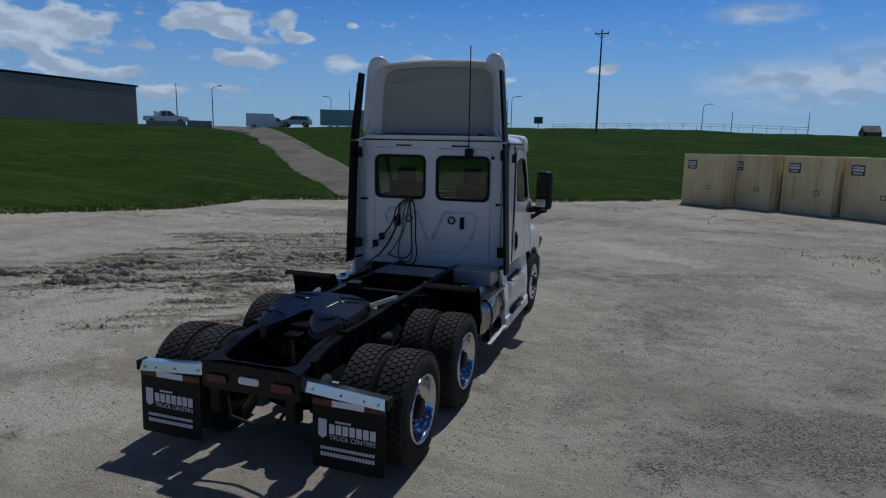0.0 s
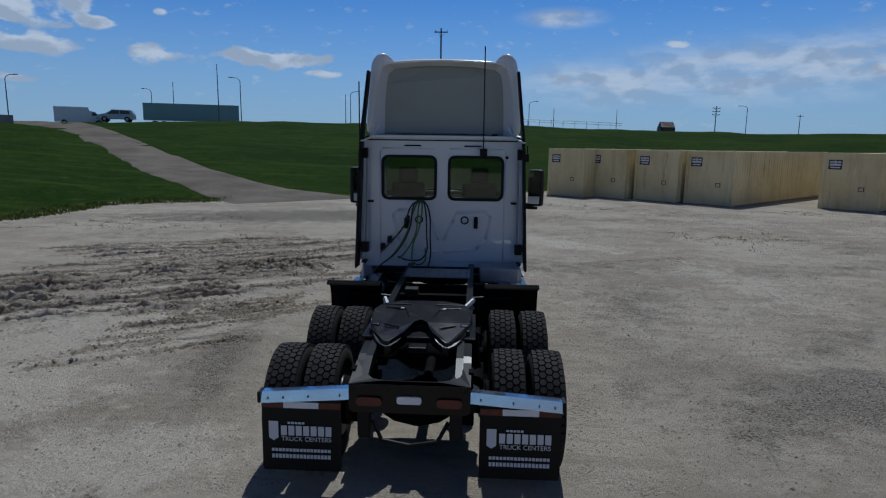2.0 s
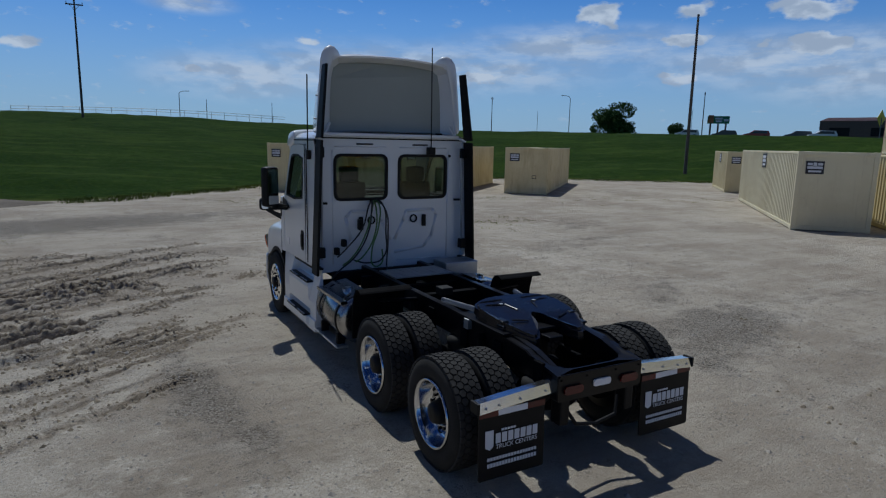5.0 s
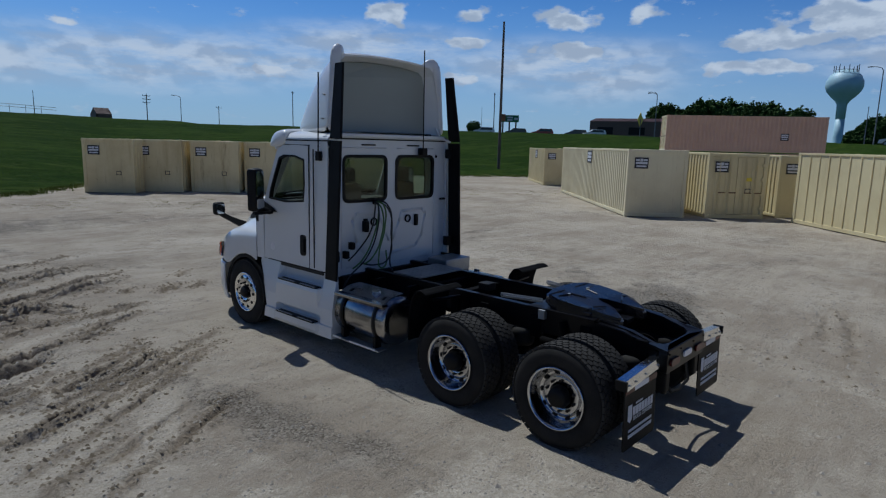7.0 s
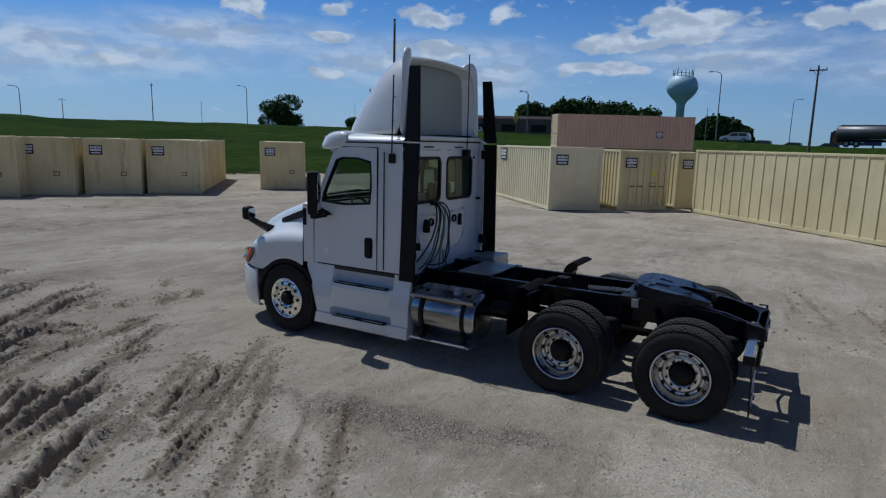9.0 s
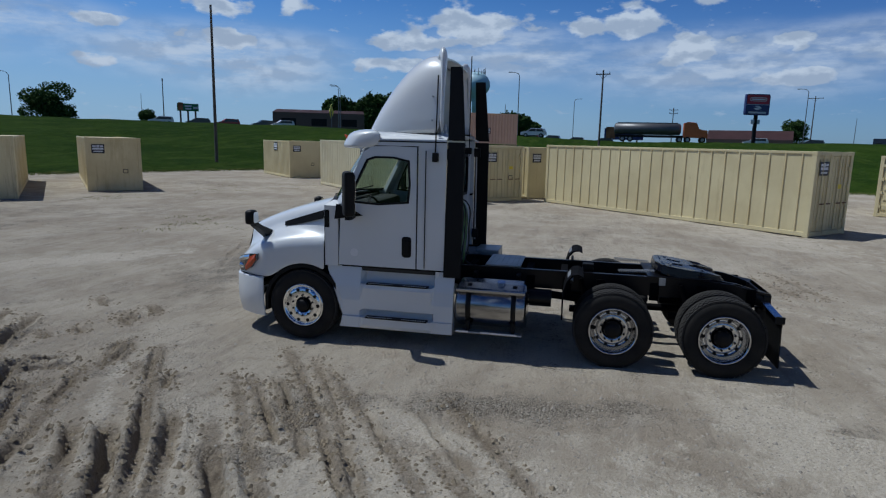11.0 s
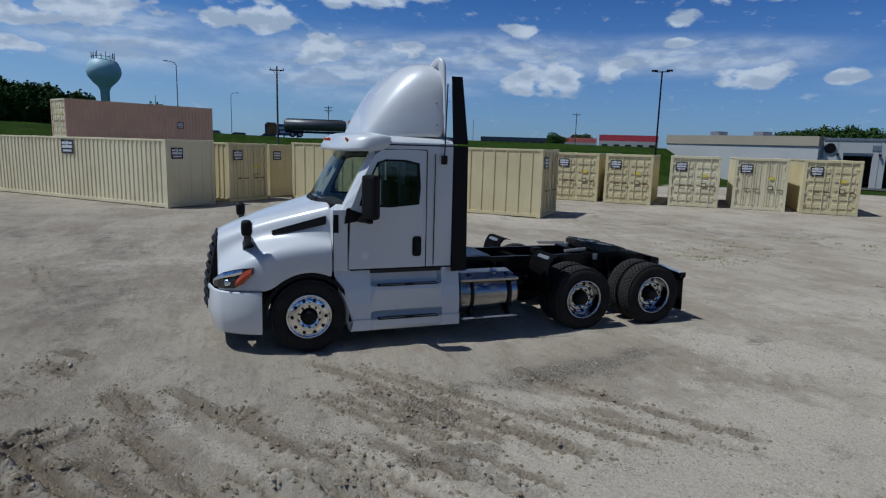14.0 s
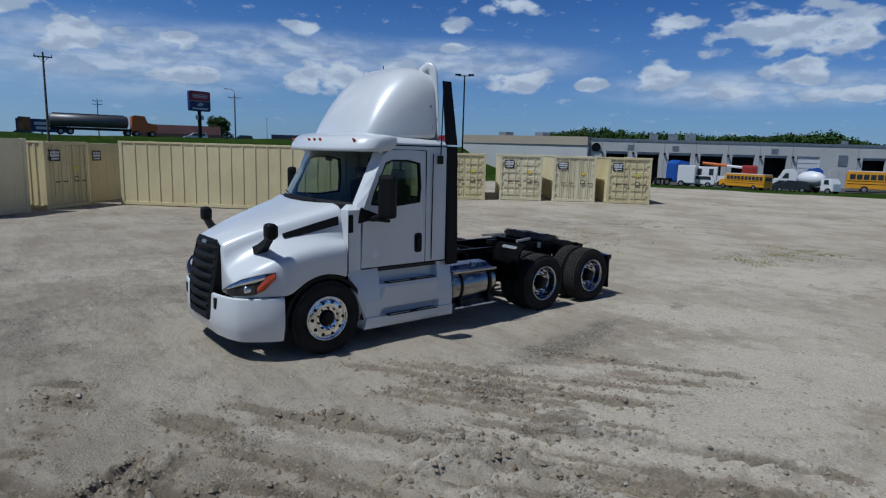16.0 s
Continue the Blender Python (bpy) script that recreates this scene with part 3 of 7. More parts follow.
def ground_material():
    m = bpy.data.materials.new("gravel_and_grass")
    m.use_nodes = True
    nt = m.node_tree
    n, link = nt.nodes.new, nt.links.new
    b = nt.nodes["Principled BSDF"]
    b.inputs["Roughness"].default_value = 0.95
    b.inputs["Diffuse Roughness"].default_value = 0.45
    b.inputs["Specular IOR Level"].default_value = 0.15
    coord = n("ShaderNodeTexCoord")

    def fog(scale, detail=5, rough=0.55, offset=0.0):
        t = n("ShaderNodeTexNoise")
        t.inputs["Scale"].default_value, t.inputs["Detail"].default_value, t.inputs["Roughness"].default_value = scale, detail, rough
        mp = n("ShaderNodeMapping")
        mp.inputs["Location"].default_value = (offset, offset * 0.7, 0)
        link(coord.outputs["Object"], mp.inputs[0])
        link(mp.outputs[0], t.inputs["Vector"])
        return t.outputs[0]

    def ramp(v, lo, hi, a=0.0, z=1.0):
        r = n("ShaderNodeMapRange")
        r.interpolation_type = "SMOOTHSTEP"
        for k, q in zip((1, 2, 3, 4), (lo, hi, a, z)):
            r.inputs[k].default_value = q
        link(v, r.inputs[0])
        return r.outputs[0]

    def mixed(f, a, c):
        x = n("ShaderNodeMix")
        x.data_type = "RGBA"
        link(f, x.inputs["Factor"])
        for key, v in (("A", a), ("B", c)):
            if isinstance(v, tuple):
                x.inputs[key].default_value = (*v, 1)
            else:
                link(v, x.inputs[key])
        return x.outputs["Result"]

    def calc(op, a, c):
        q = n("ShaderNodeMath")
        q.operation = op
        for k, v in enumerate((a, c)):
            if isinstance(v, (int, float)):
                q.inputs[k].default_value = v
            else:
                link(v, q.inputs[k])
        return q.outputs[0]

    def attribute(name):
        a = n("ShaderNodeAttribute")
        a.attribute_name = name
        return a.outputs["Fac"]

    def cells(scale, offset=0.0):
        v = n("ShaderNodeTexVoronoi")
        v.inputs["Scale"].default_value = scale
        link(coord.outputs["Object"], v.inputs["Vector"])
        return v

    def streaks(turn, scale, across, offset):
        mp = n("ShaderNodeMapping")
        mp.inputs["Rotation"].default_value = (0, 0, radians(turn))
        mp.inputs["Scale"].default_value = (scale, scale * across, 1)
        mp.inputs["Location"].default_value = (offset, offset, 0)
        link(coord.outputs["Object"], mp.inputs[0])
        t = n("ShaderNodeTexNoise")
        t.inputs["Scale"].default_value, t.inputs["Detail"].default_value, t.inputs["Roughness"].default_value = 1.0, 8, 0.62
        link(mp.outputs[0], t.inputs["Vector"])
        return t.outputs[0]

    # packed fines: broad tones, then wheel lanes drawn out along the ways that trucks take
    sand = mixed(ramp(fog(0.30, 6), 0.36, 0.62), (0.487, 0.428, 0.339), (0.369, 0.314, 0.242))
    sand = mixed(ramp(streaks(-64, 0.22, 5, 3), 0.50, 0.70, 0, 0.42), sand, (0.291, 0.240, 0.180))
    sand = mixed(ramp(streaks(-35, 0.30, 5, 9), 0.52, 0.68, 0, 0.45), sand, (0.519, 0.464, 0.380))
    sand = mixed(ramp(streaks(20, 0.42, 4, 15), 0.54, 0.70, 0, 0.42), sand, (0.236, 0.196, 0.152))
    sand = mixed(ramp(streaks(-28, 0.9, 9, 21), 0.52, 0.66, 0, 0.35), sand, (0.275, 0.229, 0.172))
    sand = mixed(ramp(fog(0.9, 8, 0.66, 3), 0.48, 0.66, 0, 0.6), sand, (0.503, 0.449, 0.365))
    sand = mixed(ramp(fog(2.6, 8, 0.72, 13), 0.54, 0.66, 0, 0.55), sand, (0.275, 0.229, 0.168))
    # dark gravel with ragged edges, and pale dry lanes
    ragged = calc("MULTIPLY", calc("SUBTRACT", fog(2.0, 10, 0.74, 8), 0.5), 2.8)
    patch = calc("ADD", calc("MAXIMUM", attribute("patch"), calc("MULTIPLY", ramp(fog(0.16, 7, 0.62, 11), 0.50, 0.64), 0.6)), ragged)
    stony = ramp(patch, 0.34, 1.05)
    grit = ramp(fog(26, 6, 0.78, 5), 0.42, 0.58)
    chips = cells(44.0)
    speck = n("ShaderNodeSeparateColor")
    link(chips.outputs["Color"], speck.inputs[0])
    gravel = mixed(ramp(speck.outputs[0], 0.1, 0.95), (0.107, 0.096, 0.082), (0.267, 0.237, 0.197))
    sand = mixed(calc("MULTIPLY", stony, 0.45), sand, gravel)
    pale = calc("ADD", calc("MULTIPLY", attribute("patch"), -1.0), ragged)
    sand = mixed(ramp(pale, 0.34, 0.80, 0, 0.85), sand, mixed(grit, (0.479, 0.420, 0.331), (0.606, 0.549, 0.454)))
    # loose pebbles lie where the gravel is, few elsewhere
    pebble_zone = calc("MAXIMUM", stony, ramp(fog(1.1, 8, 0.72, 17), 0.50, 0.66, 0.0, 0.6))
    sand = mixed(calc("MULTIPLY", ramp(speck.outputs[1], 0.74, 0.82), pebble_zone), sand, (0.409, 0.362, 0.295))
    sand = mixed(calc("MULTIPLY", ramp(speck.outputs[2], 0.76, 0.82), pebble_zone), sand, (0.162, 0.137, 0.105))
    sand = mixed(ramp(fog(7, 9, 0.8, 23), 0.57, 0.66, 0, 0.45), sand, (0.236, 0.196, 0.149))
    sand = mixed(ramp(fog(30, 6, 0.8), 0.58, 0.68, 0, 0.4), sand, (0.212, 0.177, 0.135))
    sand = mixed(ramp(fog(75, 4, 0.75, 41), 0.56, 0.66, 0, 0.42), sand, (0.228, 0.197, 0.152))
    sand = mixed(ramp(fog(60, 4, 0.75, 47), 0.58, 0.68, 0, 0.35), sand, (0.638, 0.580, 0.480))
    soil = calc("ADD", attribute("soil"), calc("MULTIPLY", calc("SUBTRACT", fog(3.6, 10, 0.76, 2), 0.5), 1.5))
    sand = mixed(ramp(soil, 0.24, 0.92, 0, 0.64), sand, mixed(grit, (0.125, 0.096, 0.064), (0.225, 0.178, 0.126)))
    lawn = mixed(ramp(fog(0.10, 6, 0.6), 0.35, 0.68), (0.014, 0.036, 0.004), (0.030, 0.058, 0.007))
    lawn = mixed(ramp(fog(0.8, 6, 0.7, 4), 0.42, 0.72, 0, 0.6), lawn, (0.007, 0.019, 0.002))
    lawn = mixed(ramp(fog(5.0, 7, 0.75, 6), 0.45, 0.68, 0, 0.65), lawn, (0.050, 0.080, 0.010))
    lawn = mixed(ramp(streaks(15, 0.10, 7, 31), 0.50, 0.66, 0, 0.5), lawn, (0.060, 0.085, 0.014))
    lawn = mixed(ramp(fog(2.2, 8, 0.75, 36), 0.54, 0.66, 0, 0.7), lawn, (0.008, 0.022, 0.003))
    edge = calc("ADD", attribute("turf"), calc("MULTIPLY", calc("SUBTRACT", fog(0.9, 6, 0.7, 9), 0.5), 1.3))
    dry = mixed(ramp(fog(0.7, 5, 0.6, 1), 0.4, 0.65), lawn, (0.12, 0.135, 0.04))
    turf = ramp(edge, 0.35, 0.52)
    fringe = ramp(edge, 0.45, 1.0)
    colour = mixed(turf, sand, mixed(fringe, dry, lawn))
    link(colour, b.inputs["Base Color"])
    link(ramp(turf, 0, 1, 0.15, 0.02), b.inputs["Specular IOR Level"])
    bp = n("ShaderNodeBump")
    bp.inputs["Strength"].default_value, bp.inputs["Distance"].default_value = 1.0, 0.045
    stones = calc("MULTIPLY", calc("SUBTRACT", 0.5, chips.outputs["Distance"]), calc("MULTIPLY", pebble_zone, 0.9))
    rough = calc("ADD", calc("MULTIPLY", fog(45, 5, 0.8), 0.5), calc("MULTIPLY", fog(6, 9, 0.75, 3), 1.4))
    link(calc("ADD", rough, stones), bp.inputs["Height"])
    link(bp.outputs[0], b.inputs["Normal"])
    return m


ground = build_ground()


# ---- containers ----
def ribbed(length, z0, z1, pitch, depth, flat=0.36):
    """A corrugated wall along x at y = 0, from x = 0, the outer face towards -y."""
    bm = bmesh.new()
    pts, x = [], 0.0
    while x < length - 1e-6:
        for f, d in ((0, 0), (flat, 0), (0.5, depth), (0.5 + flat, depth)):
            if x + f * pitch < length:
                pts.append((x + f * pitch, d))
        x += pitch
    pts.append((length, 0))
    lo = [bm.verts.new((px, d, z0)) for px, d in pts]
    hi = [bm.verts.new((px, d, z1)) for px, d in pts]
    for k in range(len(pts) - 1):
        bm.faces.new((lo[k], lo[k + 1], hi[k + 1], hi[k]))
    return bm


def decal(parent, place, w, h, rows=3):
    """A dark notice with pale bars and a round mark, standing 6 mm off its wall; place maps (u, v, w)."""
    plate = part("notice", prism([(-w / 2, -h / 2), (w / 2, -h / 2), (w / 2, h / 2), (-w / 2, h / 2)], place, 0.006), SIGN_BLACK, parent, "dark notice with pale bars of print")
    bm = bmesh.new()
    for u0, u1, v0, v1 in ((-0.42, -0.14, 0.18, 0.36), (0.14, 0.42, 0.18, 0.36), (-0.10, 0.10, 0.14, 0.40), (-0.42, 0.42, -0.10, 0.10), (-0.36, 0.36, -0.36, -0.22)):
        prism([(u0 * w, v0 * h), (u1 * w, v0 * h), (u1 * w, v1 * h), (u0 * w, v1 * h)], lambda u, v, q: place(u, v, 0.007 + q), 0.003, bm)
    part("print", bm, LETTER, plate)


def container(name, corner, heading, length, paint, label, end="plain", side="ribbed", width=2.44, height=2.62, base=0.0, notice=True, side_notice=True, end_paint=None, mark=True):
    """A shipping container. corner: its near corner on the ground; its body runs along heading (degrees from +x), its end face to the right of that."""
    at = Matrix.Translation((*corner, base)) @ pose(0, 0, 0, 0, 0, heading)
    box_ob = thing(name, label, "container", at=at)
    L, W, H = length, width, height
    # local: x along the body, the end face in the plane x = 0, y from 0 to -W
    for y in (0, -W):
        s = 1 if y == 0 else -1
        if side == "ribbed":
            bm = ribbed(L - 0.2, 0.16, H - 0.08, 0.278, 0.036)
            bmesh.ops.transform(bm, matrix=Matrix.Translation((0.1, y - 0.012 * s, 0)) @ Matrix.Diagonal((1, -s, 1, 1)), verts=bm.verts)
        else:
            bm = box(0.1, L - 0.1, min(y - 0.03 * s, y - 0.05 * s), max(y - 0.03 * s, y - 0.05 * s), 0.16, H - 0.08)
        part("side_wall", bm, paint, box_ob)
        if side == "panel":
            k = 0.45
            while k < L - 0.2:
                part("seam", box(k - 0.022, k + 0.022, min(y - 0.002 * s, y - 0.04 * s), max(y - 0.002 * s, y - 0.04 * s), 0.16, H - 0.09), CREAM_DARK, box_ob)
                k += 0.535
        part("bottom_rail", box(0.1, L - 0.1, min(y, y - 0.06 * s), max(y, y - 0.06 * s), 0.03, 0.17, 0.01), paint, box_ob)
        part("top_rail", box(0.1, L - 0.1, min(y, y - 0.06 * s), max(y, y - 0.06 * s), H - 0.09, H - 0.01, 0.01), paint, box_ob)
        for x in (0, L - 0.15):
            part("corner_post", box(x, x + 0.15, min(y, y - 0.15 * s), max(y, y - 0.15 * s), 0.12, H - 0.12, 0.012), paint, box_ob)
            for z in (0, H - 0.12):
                part("corner_casting", box(x - 0.006, x + 0.172, min(y + 0.006 * s, y - 0.156 * s), max(y + 0.006 * s, y - 0.156 * s), z, z + 0.12, 0.01), paint, box_ob)
    part("roof", box(0.05, L - 0.05, -W + 0.05, -0.05, H - 0.06, H - 0.03), paint, box_ob)
    part("floor", box(0.05, L - 0.05, -W + 0.05, -0.05, 0.12, 0.16), RUST, box_ob)
    part("far_end", box(L - 0.08, L - 0.04, -W + 0.1, -0.1, 0.1, H - 0.1), paint, box_ob)
    face = lambda u, v, w: (-w, -u, v)
    e = end_paint or paint
    part("sill", box(0, 0.08, -W + 0.14, -0.14, 0.02, 0.17, 0.01), e, box_ob)
    part("header", box(0, 0.08, -W + 0.14, -0.14, H - 0.14, H - 0.01, 0.01), e, box_ob)
    if end == "plain":
        part("end_wall", box(0.03, 0.07, -W + 0.14, -0.14, 0.16, H - 0.12), e, box_ob)
        for k in range(1, 4):
            y = -W * k / 4
            part("panel_joint", box(0.022, 0.032, y - 0.012, y + 0.012, 0.18, H - 0.14), e, box_ob)
        off = 0.03
    else:
        off = 0.02
        for d in (0, 1):
            y0, y1 = -0.16 - d * (W - 0.30) / 2, -0.15 - (d + 1) * (W - 0.30) / 2 + 0.01
            door = part("door", box(0.05, 0.09, y1, y0, 0.18, H - 0.15), e, box_ob)
            for k in range(5):
                z = 0.30 + k * (H - 0.5) / 5
                if end == "doors":
                    part("pressing", box(0.02, 0.055, y1 + 0.1, y0 - 0.1, z, z + 0.24, 0.018), e, door)
            if end == "flat_doors":
                for k in range(1, 5):
                    y = y0 + (y1 - y0) * k / 5
                    part("pressing", box(0.03, 0.055, y - 0.05, y + 0.05, 0.25, H - 0.25, 0.01), e, door)
            for f in (0.30, 0.70):
                y = y0 + (y1 - y0) * f
                bar = part("lock_rod", rod((0.0, y, 0.1), (0.0, y, H - 0.08), 0.017, 8), e, door)
                part("handle", box(-0.02, 0.0, min(y, y - 0.3), max(y, y - 0.3), 1.05, 1.09), RUST, bar)
            for k in range(4):
                part("hinge", box(-0.005, 0.05, (y0 if d == 0 else y1) - 0.06, (y0 if d == 0 else y1) + 0.06, 0.4 + k * 0.58, 0.52 + k * 0.58, 0.008), e, door)
    if notice:
        decal(box_ob, lambda u, v, w: (-w + off - 0.02, -(0.55 + u), H - 0.55 + v), 0.56, 0.44)
    if mark:
        part("mark_frame", pierced(rounded(-0.12, 0.12, -0.1, 0.1, 0.01, 1), rounded(-0.09, 0.09, -0.07, 0.07, 0.01, 1), lambda u, v, w: (off - 0.02 - w, -(W - 0.75 + u), 0.98 + v if end == "plain" else 1.15 + v), 0.006), SIGN_BLACK, box_ob)
        part("mark_panel", prism(rounded(-0.09, 0.09, -0.07, 0.07, 0.01, 1), lambda u, v, w: (off - 0.021 - w, -(W - 0.75 + u), 0.98 + v if end == "plain" else 1.15 + v), 0.004), paint, box_ob)
    if side_notice:
        decal(box_ob, lambda u, v, w: (1.4 + L * 0.28 - u if L < 8 else L * 0.49 - u, w + 0.002, H - 0.44 + v), 0.86, 0.60)
    if end != "plain":
        part("sticker", prism(rounded(-0.11, 0.11, -0.07, 0.07, 0.01, 1), lambda u, v, w: (-w + 0.012, -(W - 0.72 + u), 1.62 + v), 0.005), SIGN_YELLOW, box_ob, "yellow sticker")
    return box_ob


U = 44.0  # heading of the container rows
for corner, length, paint, label in (((4.55, 30.3), 6.1, CREAM_DARK, "weathered cream shipping container with a plain end, beside grass"),
                                     ((6.65, 29.7), 6.1, CREAM_DARK, "weathered cream shipping container with rust-stained plain end in a row"),
                                     ((8.85, 28.1), 6.1, CREAM_DARK, "cream shipping container with stained plain end in a row"),
                                     ((10.95, 26.5), 12.2, CREAM_DARK, "long weathered cream shipping container at the end of a row"),
                                     ((16.75, 25.0), 12.2, CREAM_DARK, "cream shipping container standing apart on the gravel")):
    container("shipping_container", corner, U, length, paint, label, side_notice=False)
container("shipping_container", (31.6, 21.6), U, 6.4, CREAM, "short cream corrugated shipping container by the grass bank", width=2.44)
container("shipping_container", (17.65, 8.54), U - 1, 12.9, CREAM_PALE, "long pale cream corrugated shipping container with a dark notice", width=2.44, height=2.74, mark=False)
container("shipping_container", (19.95, 6.15), U, 12.2, CREAM, "cream corrugated shipping container with closed end doors", end="flat_doors", height=2.66)
container("shipping_container", (22.7, 4.2), U, 12.2, CREAM, "cream corrugated shipping container set back in its row", height=2.62, mark=False)
container("shipping_container", (12.63, -5.54), U + 1.2, 12.4, CREAM, "long cream panel-sided shipping container with vertical seams", end="flat_doors", side="panel", height=2.76, side_notice=False, mark=False)
for corner, label in (((21.2, -11.0), "cream shipping container with ribbed doors in a staggered row"), ((19.1, -12.9), "cream shipping container with closed ribbed doors"),
                      ((17.35, -15.7), "pale cream shipping container with steel lock rods"), ((15.4, -18.1), "cream shipping container with flat ribbed doors"),
                      ((13.1, -20.1), "cream shipping container with ribbed doors at the row's end")):
    # the doors face back along the row's heading
    container("shipping_container", corner, -42.0, 6.1, CREAM if corner[0] in (21.2, 19.1, 13.1) else CREAM_PALE, label, end="flat_doors" if corner[0] == 15.4 else "doors", side_notice=False)
stacked = container("shipping_container", (41.75, 17.6), -58.0, 11.0, BROWN, "faded brown shipping container stacked on another", end="doors", end_paint=CREAM_PALE, base=2.66, notice=False, mark=False, side_notice=False)
decal(stacked, lambda u, v, w: (8.2 + u, -2.45 - w, 1.15 + v), 0.55, 0.5)
container("shipping_container", (41.75, 17.6), -58.0, 11.0, BROWN, "brown shipping container carrying another on its roof", end="doors", notice=False, mark=False, side_notice=False)


# ---- the truck: rear axle at y = 0, nose towards +y ----
AXLES = (0.0, 1.304)
STEER = 5.49
TYRE_R = 0.495

truck = thing("semi_truck", "white day-cab semi truck with roof fairing, parked on gravel", "truck")


def wheel(x, y, side, kind):
    """One wheel; side: -1 or 1, the outward way along x. kind: outer, inner or steer."""
    s = side
    hub = new("wheel")
    hub.parent, hub.matrix_basis = truck, Matrix.Translation((x, y, TYRE_R - 0.005))
    if "tyre" not in MADE:
        MADE["tyre"] = turned([(-0.125, 0.295), (-0.138, 0.34), (-0.142, 0.40), (-0.132, 0.452), (-0.112, 0.474), (0, 0.478), (0.112, 0.474), (0.132, 0.452), (0.142, 0.40), (0.138, 0.34), (0.125, 0.295)], 56, closed=True)
        bm, count = bmesh.new(), 46
        six = [(0.032, 0.0), (0.017, 0.029), (-0.017, 0.029), (-0.032, 0.0), (-0.017, -0.029), (0.017, -0.029)]
        shoulder = [(0.020, 0.029), (0.020, -0.029), (-0.012, -0.029), (-0.027, 0.0), (-0.012, 0.029)]
        for j, (rx, form, flip) in enumerate(((-0.104, shoulder, -1), (-0.054, six, 1), (0.0, six, 1), (0.054, six, 1), (0.104, shoulder, 1))):
            for k in range(count):
                turn = Matrix.Rotation(2 * math.pi * (k + 0.5 * (j % 2)) / count, 4, "X")
                top = 0.490 if j in (0, 4) else 0.496
                prism([(u * flip, v) for u, v in form], lambda u, v, w: turn @ Vector((rx + u * (1 - 3 * w), v * (1 - 3 * w), 0.470 + w)), top - 0.470, bm)
        MADE["tread"] = bm
        for key, smooth in (("tyre", True), ("tread", False)):
            bm = MADE[key]
            bmesh.ops.recalc_face_normals(bm, faces=bm.faces)
            me = bpy.data.meshes.new(key)
            bm.to_mesh(me)
            bm.free()
            me.materials.append(RUBBER if smooth else DUSTY_RUBBER)
            if smooth:
                me.shade_smooth()
            MADE[key] = me
    tyre = new("tyre", MADE["tyre"])
    tyre.parent = hub
    tread = new("tread", MADE["tread"])
    tread.parent = tyre
    if kind == "inner":
        part("rim", turned([(-0.13, 0.30), (-0.12, 0.25), (0.12, 0.25), (0.13, 0.30)], 32), BLACK_GLOSS, hub, smooth=True)
        return
    f = lambda rows: [(s * d, r) for d, r in rows]
    if kind == "outer":
        dish = f([(0.12, 0.298), (0.148, 0.300), (0.150, 0.288), (0.132, 0.276), (0.10, 0.270), (0.030, 0.248), (0.004, 0.226), (0.004, 0.20), (0.032, 0.190), (0.036, 0.183), (0.036, 0.09), (-0.06, 0.10), (-0.11, 0.10), (-0.11, 0.29)])
        depth, holes, bolt, nub = 0.012, 0.226, 0.148, 0.125
    else:
        dish = f([(0.12, 0.298), (0.142, 0.300), (0.146, 0.286), (0.130, 0.274), (0.114, 0.266), (0.128, 0.252), (0.141, 0.22), (0.146, 0.18), (0.146, 0.09), (0.06, 0.08), (-0.06, 0.10), (-0.11, 0.29)])
        depth, holes, bolt, nub = 0.122, 0.222, 0.142, 0.155
    rim = part("rim", turned(dish, 48, closed=True), RIM_METAL if kind == "outer" else CHROME, hub, "polished aluminium rim", smooth=True)
    for k in range(10):
        a = 2 * math.pi * k / 10
        c, q = math.cos(a), math.sin(a)
        part("hand_hole", rod((s * (depth - 0.02), holes * c, holes * q), (s * (depth + (0.004 if kind == "outer" else 0.0225)), holes * c, holes * q), 0.024, 14), BLACK, rim)
        a += math.pi / 10
        c, q = math.cos(a), math.sin(a)
        part("wheel_nut", rod((s * (0.03 if kind == "outer" else 0.14), bolt * c, bolt * q), (s * (0.062 if kind == "outer" else 0.165), bolt * c, bolt * q), 0.015, 6), BLACK_GLOSS, rim)
    cap = f([(0.02, 0.108), (0.055, 0.108), (nub - 0.03, 0.098), (nub, 0.085), (nub + 0.004, 0.03)]) if kind == "outer" else f([(0.12, 0.085), (0.165, 0.085), (0.185, 0.06), (0.187, 0.02)])
    part("hub_cap", turned(cap, 28), BLACK, hub, "black hub cap", smooth=True)


MADE = {}
for side in (-1, 1):
    for y in AXLES:
        wheel(side * 1.112, y, side, "outer")
        wheel(side * 0.785, y, side, "inner")
    wheel(side * 1.055, STEER, side, "steer")


